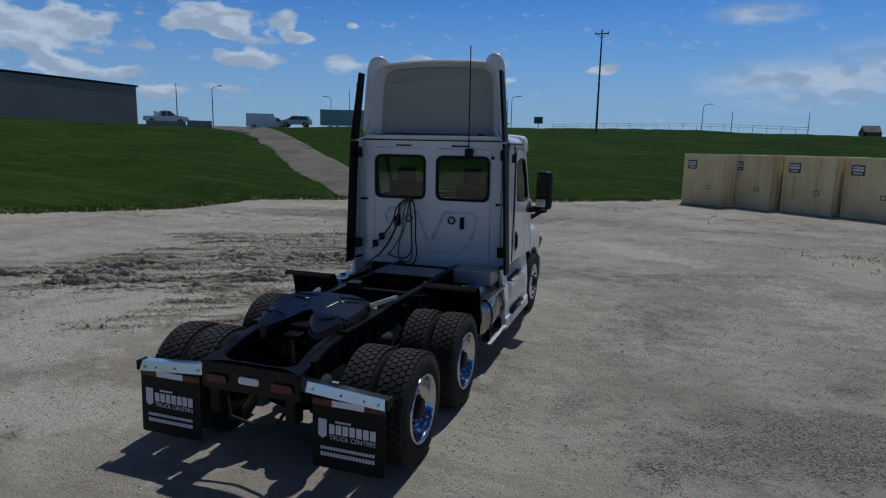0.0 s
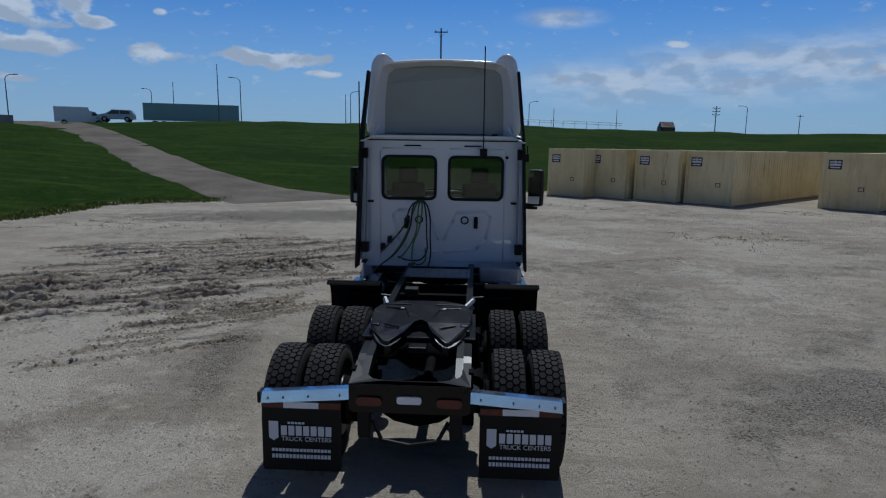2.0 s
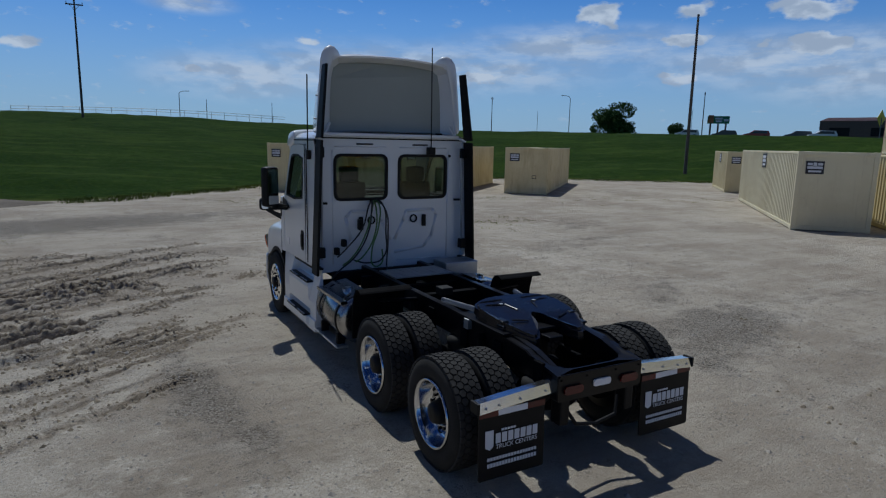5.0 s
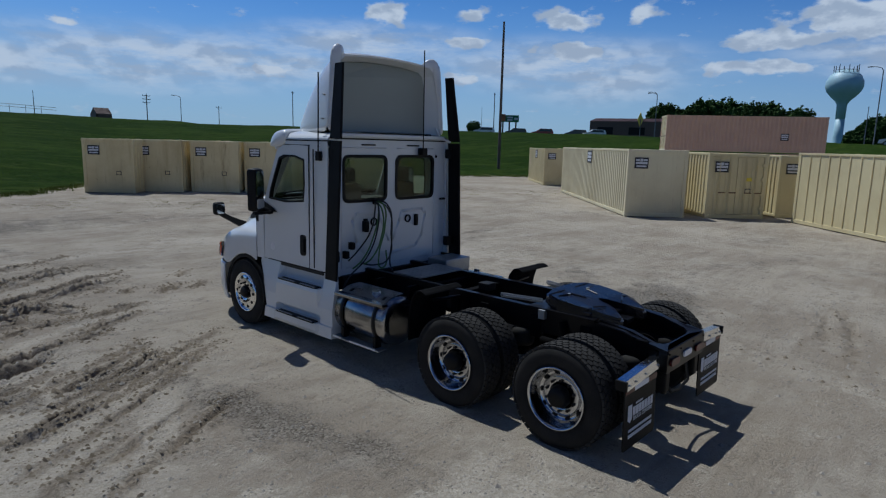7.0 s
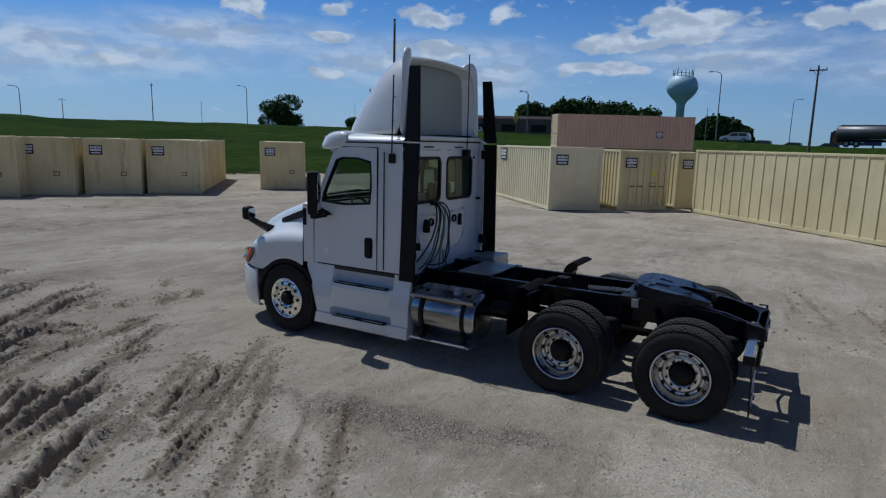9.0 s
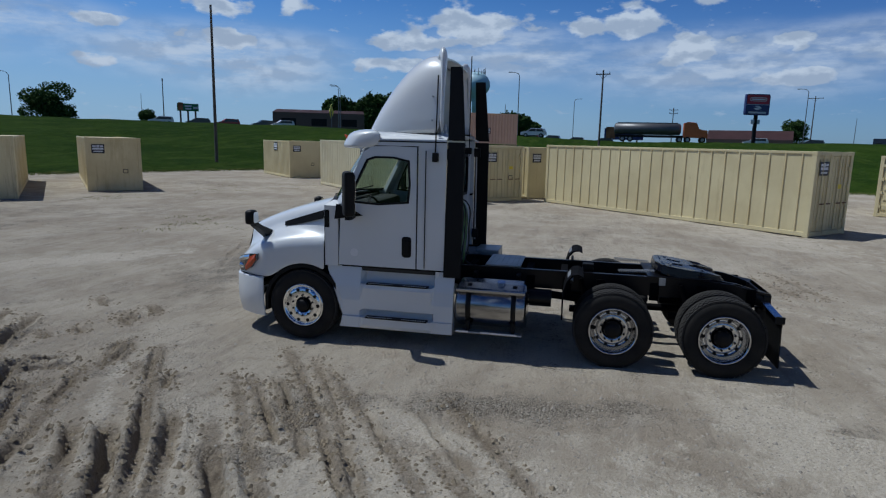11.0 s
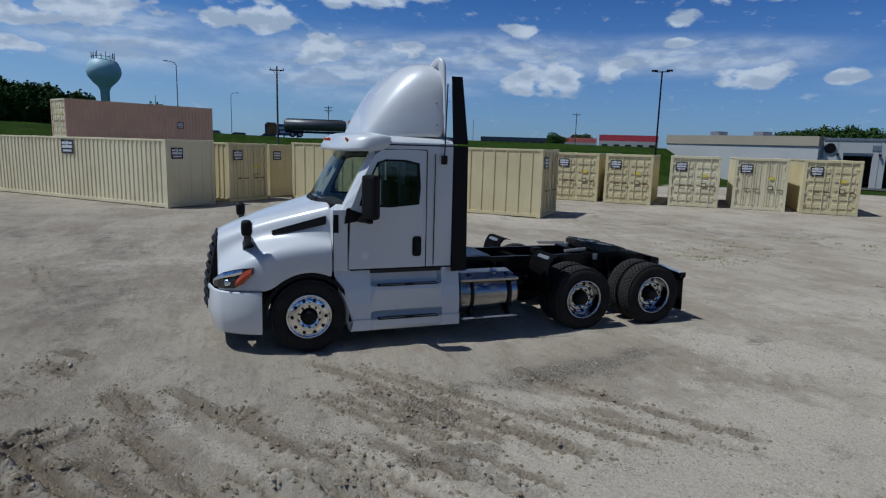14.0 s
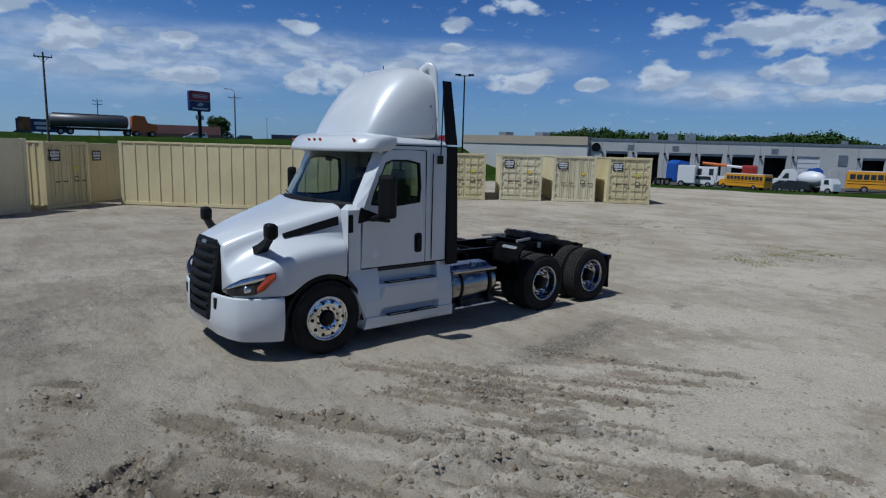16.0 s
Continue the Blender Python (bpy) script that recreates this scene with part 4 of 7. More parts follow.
# chassis
def chassis():
    for s in (-1, 1):
        rail = [(-0.60, 0.90), (-0.25, 1.02), (0.3, 1.06), (6.25, 1.06), (6.25, 0.80), (-0.35, 0.80), (-0.60, 0.76)]
        part("frame_rail", prism(rail, lambda u, v, w: (s * (0.395 + w), u, v), 0.075, bevel=0.008), BLACK_GLOSS, truck)
        part("ramp", prism([(-0.60, 0.93), (-0.30, 1.02), (0.20, 1.085), (0.20, 1.03), (-0.25, 0.95), (-0.60, 0.86)], lambda u, v, w: (s * (0.345 + w), u, v), 0.06, bevel=0.006), BLACK_GLOSS, truck)
        for y in (-0.45, 0.15, 0.75, 1.45, 1.9, 2.4):
            part("bracket", box(s * 0.47 - 0.02, s * 0.47 + 0.02, y - 0.06, y + 0.06, 0.74, 0.98, 0.006), UNDERBODY, truck)
        for y in AXLES:
            part("air_spring", turned([(0.60, 0.10), (0.63, 0.125), (0.68, 0.13), (0.70, 0.115), (0.73, 0.13), (0.78, 0.125), (0.80, 0.09)], 20, "z", (s * 0.42, y - 0.36, 0)), RUBBER, truck, smooth=True)
            part("shock_absorber", rod((s * 0.55, y + 0.25, 0.45), (s * 0.50, y + 0.42, 0.98), 0.035), UNDERBODY, truck)
            part("brake_chamber", rod((s * 0.50, y + 0.15, 0.62), (s * 0.50, y + 0.40, 0.66), 0.085, 16), UNDERBODY, truck)
            part("trailing_arm", box(s * 0.45 - 0.05, s * 0.45 + 0.05, y - 0.45, y + 0.55, 0.50, 0.58, 0.012), UNDERBODY, truck)
            part("brake_drum", rod((s * 0.60, y, TYRE_R), (s * 0.70, y, TYRE_R), 0.21, 24), UNDERBODY, truck)
    for y, z0, z1 in ((0.65, 0.84, 1.02), (1.95, 0.84, 1.0), (2.45, 0.84, 1.0), (3.3, 0.84, 1.0), (4.6, 0.82, 1.0), (6.1, 0.82, 1.0)):
        part("cross_member", box(-0.40, 0.40, y - 0.05, y + 0.05, z0, z1, 0.01), UNDERBODY, truck)
    for y in AXLES:
        part("axle", turned([(-0.95, 0.075), (-0.35, 0.08), (-0.20, 0.17), (0, 0.21), (0.20, 0.17), (0.35, 0.08), (0.95, 0.075)], 20, "x", (0, y, TYRE_R)), UNDERBODY, truck, smooth=True)
        part("differential", turned([(-0.30, 0.05), (-0.26, 0.11), (0, 0.19), (0.2, 0.16), (0.26, 0.05)], 20, "y", (0.05, y, TYRE_R + 0.02)), UNDERBODY, truck, smooth=True)
    part("steer_axle", rod((-0.95, STEER, 0.40), (0.95, STEER, 0.40), 0.06), UNDERBODY, truck)
    part("drive_shaft", rod((0.05, 1.55, 0.55), (0.0, 4.2, 0.78), 0.055, 16), UNDERBODY, truck)
    part("inter_axle_shaft", rod((0.05, 0.26, 0.52), (0.05, 1.05, 0.52), 0.05, 16), UNDERBODY, truck)
    part("engine_block", box(-0.36, 0.36, 4.4, 6.2, 0.55, 1.45, 0.05), UNDERBODY, truck)
    # closing plate with lamps
    rear = rounded(-0.47, 0.47, 0.70, 0.93, 0.04)
    plate = part("rear_cross_member", prism(rear, lambda u, v, w: (u, -0.70 + w, v), 0.09, bevel=0.006), BLACK_GLOSS, truck)
    half = [(0, 0.0), (0.20, 0.0), (0.30, 0.02), (0.37, 0.09), (0.385, 0.26), (0.47, 0.26), (0.47, -0.09), (0, -0.09)]
    outline = half[:-1] + [(-x, v) for x, v in reversed(half[1:-1])]
    part("rear_gusset", prism(outline, lambda u, v, w: (u, -0.60 + v, 0.90 + w + 0.25 * max(v, 0)), 0.03), BLACK_GLOSS, truck)
    part("plate_lamp", prism(rounded(-0.095, 0.095, 0.785, 0.845, 0.02), lambda u, v, w: (u, -0.702 - w, v), 0.015), WHITE_TAPE, plate, "small white lamp")
    for x in (-0.31, 0.31):
        part("tail_lamp", prism(rounded(x - 0.10, x + 0.10, 0.765, 0.835, 0.03), lambda u, v, w: (u, -0.702 - w, v), 0.02), RED, plate, "red oval tail lamp")
    for x in (-0.43, -0.16, 0.16, 0.43):
        part("bolt", rod((x, -0.712, 0.89), (x, -0.70, 0.89), 0.009, 6), BLACK_GLOSS, plate)
    part("tow_bar", tube_mesh([(-0.30, -0.60, 0.60), (-0.22, -0.66, 0.46), (0, -0.66, 0.42), (0.22, -0.66, 0.46), (0.30, -0.60, 0.60)], 0.016), BLACK, truck)
    for s in (-1, 1):
        part("tow_eye", box(s * 0.36 - 0.05, s * 0.36 + 0.05, -0.68, -0.55, 0.48, 0.74, 0.02), BLACK, truck)


def tube_mesh(points, r, sides=10):
    """A bent bar through points."""
    bm = bmesh.new()
    for a, b in zip(points, points[1:]):
        rod(a, b, r, sides, bm)
    for p in points[1:-1]:
        vs = bmesh.ops.create_icosphere(bm, subdivisions=2, radius=r)["verts"]
        bmesh.ops.translate(bm, vec=p, verts=vs)
    return bm


chassis()


def fifth_wheel():
    lift = lambda y: 1.135 + 0.13 * y - 0.20 * max(0.0, 0.05 - y)
    half = [(0.0, 0.31), (0.045, 0.285), (0.062, 0.22), (0.085, 0.12), (0.125, 0.02), (0.17, -0.07), (0.22, -0.13), (0.27, -0.145), (0.32, -0.11), (0.37, -0.03), (0.41, 0.08), (0.445, 0.22), (0.46, 0.36), (0.462, 0.50), (0.45, 0.60), (0.41, 0.67), (0.34, 0.71), (0.2, 0.73), (0.0, 0.735)]
    outline = half + [(-x, y) for x, y in reversed(half[1:-1])]
    top = part("fifth_wheel_plate", prism(outline, lambda u, v, w: (u * (1 + 0.25 * w), v + (v - 0.3) * 0.25 * w, lift(v) - w), 0.12, bevel=0.026), GREASE, truck, "glossy greased black fifth wheel plate")
    for s in (-1, 1):
        part("skirt", box(s * 0.43 - 0.02, s * 0.43 + 0.02, 0.12, 0.6, 1.05, 1.125, 0.01), GREASE, top)
        part("pivot_bracket", box(s * 0.40 - 0.04, s * 0.40 + 0.04, 0.15, 0.55, 1.04, 1.16, 0.015), BLACK_GLOSS, truck)
        bm = bmesh.new()
        for pts in ([(0.12, 0.36), (0.16, 0.52), (0.36, 0.55)], [(0.18, 0.10), (0.32, 0.16)], [(0.12, 0.63), (0.38, 0.63)]):
            for a, b in zip(pts, pts[1:]):
                rod((s * a[0], a[1], lift(a[1]) + 0.001), (s * b[0], b[1], lift(b[1]) + 0.001), 0.008, 6, bm)
        tagged(part("grease_groove", bm, GREASE, top), kind="stuff")
        # small bright steel chip, added as a glint on the greased plate
        part("glint_chip", box(s * 0.20 - 0.015, s * 0.20 + 0.02, 0.51, 0.54, lift(0.52), lift(0.52) + 0.010, 0.004), STEEL, top)
    part("locking_jaw", box(-0.09, 0.09, 0.28, 0.46, 1.03, 1.12, 0.02), BLACK, top)
    part("kick_plate", box(-0.08, 0.08, -0.10, 0.08, 0.98, 1.03, 0.01), BLACK_GLOSS, top)
    for x0, x1 in ((-0.47, -0.35), (0.47, 0.35)):
        turns = [(x0 + (x1 - x0) * k / 120 + 0.024 * math.cos(k * 2 * math.pi / 6), 1.23 - 0.48 * k / 120, 1.115 + 0.024 * math.sin(k * 2 * math.pi / 6)) for k in range(121)]
        bm = bmesh.new()
        for p, q in zip(turns, turns[1:]):
            rod(p, q, 0.006, 5, bm)
        part("coil_spring", bm, STEEL, truck, "grey coil spring")
    part("mount_plate", box(-0.50, 0.50, 0.05, 0.85, 1.055, 1.075, 0.004), BLACK_GLOSS, truck)


fifth_wheel()


def rear_end_things():
    for s in (-1, 1):
        # bright hanger over the mud flap
        tilt = lambda x: 0.865 - 0.055 * (x - 0.45) / 0.73
        bar = bmesh.new()
        rows = []
        for x in (0.45, 0.70, 1.0, 1.185):
            z = tilt(x)
            rows.append([(s * x, -0.55, z), (s * x, -0.635, z + 0.004), (s * x, -0.655, z - 0.082), (s * x, -0.645, z - 0.085), (s * x, -0.62, z - 0.012), (s * x, -0.55, z - 0.012)])
        loft(rows, closed=True, caps=True, bm=bar)
        hanger = part("flap_hanger", bar, CHROME, truck, "bright metal mud flap hanger")
        part("hanger_tip", box(s * 1.19 - 0.012, s * 1.19 + 0.012, -0.66, -0.55, 0.73, 0.82, 0.006), BLACK, hanger)
        for x in (0.55, 0.8, 1.0, 1.12):
            part("bolt", rod((s * x, -0.66, tilt(x) - 0.05), (s * x, -0.63, tilt(x) - 0.035), 0.007, 6), STEEL, hanger)
        flap = part("mud_flap", prism(rounded(0.545, 1.175, 0.17, 0.78, 0.02), lambda u, v, w: (s * u, -0.645 + w + 0.03 * (v - 0.5), v), 0.012), BLACK, truck, "black rubber mud flap with white print")
        for j, (a, b) in enumerate(((0.545, 0.72), (0.72, 1.0), (1.0, 1.175))):
            part("reflective_tape", prism([(a, 0.69), (b, 0.69), (b, 0.74), (a, 0.74)], lambda u, v, w: (s * u, -0.6475 - w + 0.03 * (v - 0.5), v), 0.004), WHITE_TAPE if j == 1 else RED, flap)
        face = lambda u, v, w: (s * 0.86 + u * 1.08, -0.6495 - w + 0.03 * (v - 0.5), v + 0.045)
        bm = bmesh.new()
        prism([(-0.24, 0.535), (-0.17, 0.535), (-0.17, 0.40), (-0.205, 0.375), (-0.24, 0.40)], face, 0.003, bm)
        part("shield_mark", bm, LETTER, flap)
        bm = bmesh.new()
        for k in range(7):
            u = -0.15 + 0.055 * k
            prism([(u, 0.42), (u + 0.043, 0.42), (u + 0.043, 0.50), (u, 0.50)], face, 0.003, bm)
        for u0, u1, v0, v1 in ((-0.10, 0.02, 0.515, 0.532), (-0.22, 0.22, 0.285, 0.31), (-0.22, 0.22, 0.23, 0.262)):
            u = u0
            while u < u1:
                prism([(u, v0), (u + 0.02, v0), (u + 0.02, v1), (u, v1)], face, 0.003, bm)
                u += 0.026
        words = bpy.data.curves.new("words", "FONT")
        words.body, words.size, words.extrude, words.align_x = "TRUCK CENTERS", 0.052, 0.001, "CENTER"
        words.materials.append(LETTER)
        line = new("words", words)
        line.parent, line.matrix_basis = flap, Matrix.Translation((s * 0.86 + 0.04, -0.6535, 0.418)) @ pose(0, 0, 0, 90, 0, 0)
        tagged(part("print", bm, LETTER, flap, "white printed bars"), kind="stuff")
        # quarter fender ahead of the drive tyres
        line = [(1.71, 1.155), (1.77, 1.18), (1.84, 1.165), (1.90, 1.09), (1.94, 0.96), (1.955, 0.80), (1.950, 0.58)]
        rows = [[(s * x, y, z) for y, z in line] + [(s * x, y - 0.016, z - 0.014 * (z > 0.95)) for y, z in reversed(line)] for x in (0.60, 0.80, 1.02, 1.22)]
        fender = part("quarter_fender", loft(rows, closed=True, caps=True), UNDERBODY, truck, "black rubber quarter fender before the drive tyres")
        part("arm", rod((s * 0.42, 1.84, 0.98), (s * 0.95, 1.84, 1.02), 0.022), BLACK_GLOSS, fender)
        part("maker_label", prism(rounded(-0.17, 0.17, -0.028, 0.028, 0.027), lambda u, v, w: (s * 0.93 + u, 1.876 - 0.62 * v + 0.78 * w, 1.128 + 0.78 * v + 0.62 * w), 0.004), STEEL, fender, "pale oval label")
        # fuel tank
        tank = part("fuel_tank", turned([(2.40, 0.18), (2.405, 0.27), (2.44, 0.30), (3.30, 0.30), (3.335, 0.27), (3.34, 0.18)], 40, "y", (s * 0.905, 0, 0.635)), TANK_METAL, truck, "polished aluminium cylindrical fuel tank", smooth=True)
        for y in (2.56, 3.16):
            part("tank_strap", turned([(y - 0.03, 0.305), (y - 0.03, 0.312), (y + 0.03, 0.312), (y + 0.03, 0.305)], 40, "y", (s * 0.905, 0, 0.635), closed=True), BLACK_GLOSS, tank, "black tank strap", smooth=True)
            part("hanger", box(s * 0.55 - 0.08, s * 0.55 + 0.08, y - 0.03, y + 0.03, 0.35, 1.0, 0.01), BLACK_GLOSS, tank)
            part("step_post", box(s * 1.14 - 0.05, s * 1.14 + 0.05, y - 0.025, y + 0.025, 0.315, 0.46, 0.006), BLACK, tank)
        part("tank_step", box(s * 1.16 - 0.07, s * 1.16 + 0.07, 2.44, 3.32, 0.30, 0.325, 0.01), STEEL, tank, "grey tread step under the tank")
        for y0, y1 in ((2.50, 2.98), (3.14, 3.30)):
            part("tread_nosing", box(s * 1.228 - 0.006, s * 1.228 + 0.006, y0, y1, 0.31, 0.332, 0.003), NOSING, tank, "bright tread nosing")
        part("top_step", prism([(0.80, 0.943), (0.98, 0.925), (1.09, 0.875), (1.10, 0.885), (0.985, 0.94), (0.80, 0.958)], lambda u, v, w: (s * u, 2.46 + w, v), 0.84), TANK_METAL, tank, "dull metal tread plate over the tank")
        part("upper_step", box(s * 1.145 - 0.045, s * 1.145 + 0.045, 2.42, 3.33, 0.845, 0.885, 0.008), TANK_METAL, tank, "polished tread bar along the tank")
        part("filler_cap", rod((s * 0.98, 2.75, 0.92), (s * 0.99, 2.75, 0.97), 0.055, 16), CHROME, tank)
        part("air_tank", rod((s * 0.60, 2.10, 0.70), (s * 0.60, 2.40, 0.70), 0.12, 20), BLACK_GLOSS, truck)
    deck = part("deck_plate", box(-0.42, 0.42, 2.55, 3.05, 1.065, 1.085, 0.004), STEEL, truck, "grey metal deck plate over the frame")
    bm = bmesh.new()
    for i in range(9):
        for j in range(6):
            box(-0.38 + i * 0.092, -0.34 + i * 0.092, 2.6 + j * 0.078, 2.612 + j * 0.078, 1.085, 1.089, bm=bm)
    tagged(part("tread_lugs", bm, STEEL, deck), kind="stuff")
    part("deck_box", box(0.55, 1.08, 2.98, 3.35, 0.92, 1.12, 0.02), STEEL, truck, "grey aluminium service box behind the cab")
    part("valve_block", box(-0.30, -0.15, 1.55, 1.70, 1.06, 1.15, 0.01), BLACK, truck)
    part("bright_bracket", box(-0.52, -0.47, 0.62, 0.70, 0.96, 1.06, 0.004), STEEL, truck)


rear_end_things()


# ---- hood and front ----
def hood_section(y):
    t = (y - 5.18) / (6.60 - 5.18)
    zc = 2.0 - 0.40 * t - 0.08 * t ** 4
    wt = 1.00 - 0.50 * t
    zf = 1.52 - 0.06 * t - 0.36 * t ** 3
    wo = 1.175 - 0.27 * max(0.0, (t - 0.55) / 0.45) ** 2
    d = abs(y - STEER)
    zb = max(0.845, (0.47 + math.sqrt(max(0.605 ** 2 - d * d, 0.0))) if d < 0.605 else 0.845)
    zf = max(zf, zb + 0.26)
    return [(0, y, zc), (wt * 0.5, y, zc - 0.008), (wt - 0.10, y, zc - 0.035), (wt - 0.02, y, zc - 0.085), (wt + 0.012, y, zc - 0.16), (wt + 0.03, y, (zc + zf) / 2 - 0.04), (wt + (wo - wt) * 0.30, y, zf + 0.03),
            (wo - 0.10, y, zf - 0.025), (wo - 0.025, y, zf - 0.09), (wo, y, zf - 0.17), (wo, y, (zf - 0.17 + zb) / 2), (wo - 0.005, y, zb)]


def front_end():
    ys = [5.18, 5.22, 5.35, 5.49, 5.65, 5.80, 5.93, 6.03, 6.10, 6.22, 6.34, 6.44, 6.52, 6.57, 6.60]
    rows = [mirrored(hood_section(y)) for y in ys]
    # nose: the last section shrinks into the front face
    base = hood_section(6.60)
    rows.append(mirrored([(x * 0.96, 6.612, 0.86 + (z - 0.86) * 0.95) for x, y, z in base]))
    rows.append(mirrored([(x * 0.88, 6.618, 0.87 + (z - 0.87) * 0.86) for x, y, z in base]))
    rows.append(mirrored([(x * 0.4, 6.618, 0.88 + (z - 0.88) * 0.5) for x, y, z in base]))
    hood = part("hood", loft(rows), WHITE, truck, "white sloping hood with flared fenders")
    rounder(hood, 2, 0.02)
    for s in (-1, 1):
        vent = []
        for y, z0, z1, x0 in ((5.24, 1.70, 1.815, 1.008), (5.50, 1.63, 1.735, 0.925), (5.75, 1.565, 1.655, 0.845), (5.92, 1.545, 1.60, 0.792)):
            t = 0.052
            vent.append([(s * (x0 + t - 0.02), y, z0), (s * (x0 + t - 0.035), y, z1), (s * (x0 - 0.04), y, z1 - 0.01), (s * (x0 - 0.04), y, z0 + 0.01)])
        part("side_vent", loft(vent, closed=True, caps=True), BLACK, hood, "black tapering vent strip")
        # headlamp wrapping the corner
        st = ((0.68, 6.678, 0.895, 0.925), (0.80, 6.663, 0.88, 0.985), (0.90, 6.61, 0.878, 1.045), (0.985, 6.54, 0.88, 1.095), (1.068, 6.425, 0.895, 1.135), (1.128, 6.31, 0.96, 1.16), (1.17, 6.19, 1.09, 1.17))
        row = lambda q: [[(s * x, y, a), (s * (x + 0.012), y + 0.006, (a + b) / 2), (s * x, y, b), (s * (x - 0.12), y - 0.06, b), (s * (x - 0.12), y - 0.06, a)] for x, y, a, b in q]
        lamp = part("headlamp", loft(row(st), closed=True, caps=True), HEADLAMP, hood, "dark headlamp with amber corner", smooth=False)
        st2 = ((1.085, 6.395, 0.915, 0.99), (1.132, 6.30, 0.972, 1.12), (1.168, 6.20, 1.085, 1.165))
        part("turn_signal", loft(row([(x + 0.012, y + 0.006, a, b) for x, y, a, b in st2]), closed=True, caps=True), AMBER, lamp, "amber turn signal")
        st3 = [(x + 0.008, y + 0.006, a + (b - a) * 0.66, b - 0.012) for x, y, a, b in st[1:6]]
        part("bright_reflector", loft(row(st3), closed=True, caps=True), CHROME, lamp, "bright upper reflector")
        part("lamp_projector", turned([(6.40, 0.045), (6.512, 0.045), (6.522, 0.026)], 20, "y", (s * 1.005, 0.015, 0.965)), CHROME, lamp, smooth=True)
        # small hood mirror
        arm = [(s * 0.72, 6.22, 1.385), (s * 0.84, 6.22, 1.44), (s * 1.0, 6.235, 1.52), (s * 1.11, 6.245, 1.585), (s * 1.15, 6.25, 1.63)]
        rows = [[(p[0] - s * 0.5 * a * w, p[1] + b * w, p[2] + a * w) for a, b in ((-0.7, -1), (0.7, -1), (0.7, 1), (-0.7, 1))] for p, w in zip(arm, (0.075, 0.062, 0.046, 0.042, 0.04))]
        mirror = part("hood_mirror", loft(rows, closed=True, caps=True), BLACK, truck, "black hood mirror on a swept arm")
        rounder(part("housing", box(s * 1.165 - 0.088, s * 1.165 + 0.088, 6.185, 6.325, 1.58, 1.79, 0.05), BLACK, mirror), 1)
        part("mirror_glass", prism(rounded(1.10, 1.23, 1.61, 1.76, 0.035), lambda u, v, w: (s * u, 6.184 - w, v), 0.004), MIRROR, mirror)
    # grille
    frame = [(0.30, 1.50), (0.44, 1.44), (0.475, 1.20), (0.46, 0.85), (0.42, 0.60), (0.36, 0.47)]
    outline = frame + [(-x, z) for x, z in reversed(frame)]
    lean = lambda z: 6.605 + 0.16 * math.sin(math.pi / 2 * min(max((1.54 - z) / 0.95, 0), 1))
    inner = [(x * 0.86, 1.01 + (z - 1.01) * 0.90) for x, z in outline]
    grille = part("grille", pierced(outline, inner, lambda u, v, w: (u, lean(v) + 0.035 - 0.05 * (u / 0.45) ** 2 - w, v), 0.17), BLACK, truck, "black louvred grille")
    part("mesh_backing", prism(inner, lambda u, v, w: (u, lean(v) - 0.01 - w, v), 0.03), BLACK, grille)
    for k in range(8):
        z = 0.53 + 0.125 * k
        wid = 0.34 if k < 2 else 0.40
        rows = [[(x, lean(z) + 0.045 - 0.05 * (x / 0.4) ** 2, z - 0.028), (x, lean(z) + 0.055 - 0.05 * (x / 0.4) ** 2, z), (x, lean(z) + 0.02 - 0.05 * (x / 0.4) ** 2, z + 0.035), (x, lean(z) - 0.02, z)] for x in (-wid, -0.2, 0, 0.2, wid)]
        part("louvre", loft(rows, closed=True, caps=True), BLACK, grille)
    part("badge", prism(rounded(-0.085, 0.085, 1.43, 1.47, 0.019), lambda u, v, w: (u, lean(v) + 0.028 + w, v), 0.012), STEEL, grille, "small grey oval badge")
    # bumper
    plan = ((0.0, 6.76), (0.30, 6.755), (0.395, 6.752), (0.455, 6.747), (0.55, 6.735), (0.80, 6.68), (0.93, 6.615), (0.985, 6.565), (1.08, 6.42), (1.16, 6.25), (1.195, 6.09))
    prof = ((0.85, -0.03), (0.835, 0.0), (0.60, 0.008), (0.45, 0.0), (0.40, -0.02), (0.275, -0.045), (0.262, -0.12))
    rows = []
    for z, off in prof:
        half = []
        for k, (x, y) in enumerate(plan):
            f = k / (len(plan) - 1)
            low = z + (0.045 if z < 0.4 else 0) * (1 - f)
            if x < 0.40 and low > 0.44:
                low = 0.44 + 0.10 * (low - 0.44)
            half.append((max(x + off * f, 0) if k else 0, y + off * (1 - f * f), low))
        rows.append(mirrored(half))
    bumper = part("front_bumper", loft(rows), WHITE, truck, "white moulded front bumper")
    bumper.data.shade_smooth()
    thick = bumper.modifiers.new("thickness", "SOLIDIFY")
    thick.thickness, thick.offset = 0.025, -1
    bev = bumper.modifiers.new("soft_edges", "BEVEL")
    bev.width, bev.segments, bev.limit_method, bev.angle_limit = 0.010, 3, "ANGLE", radians(28)
    for s in (-1, 1):
        part("fog_lamp_slot", prism([(0.52, 0.66), (0.58, 0.66), (0.60, 0.80), (0.53, 0.80)], lambda u, v, w: (s * u, 6.75 - 0.05 * (u - 0.5) - w, v), 0.04), BLACK, bumper)


front_end()


# ---- cab ----
def cab_x(z):
    return 1.168 - 0.028 * max(0.0, z - 1.9)


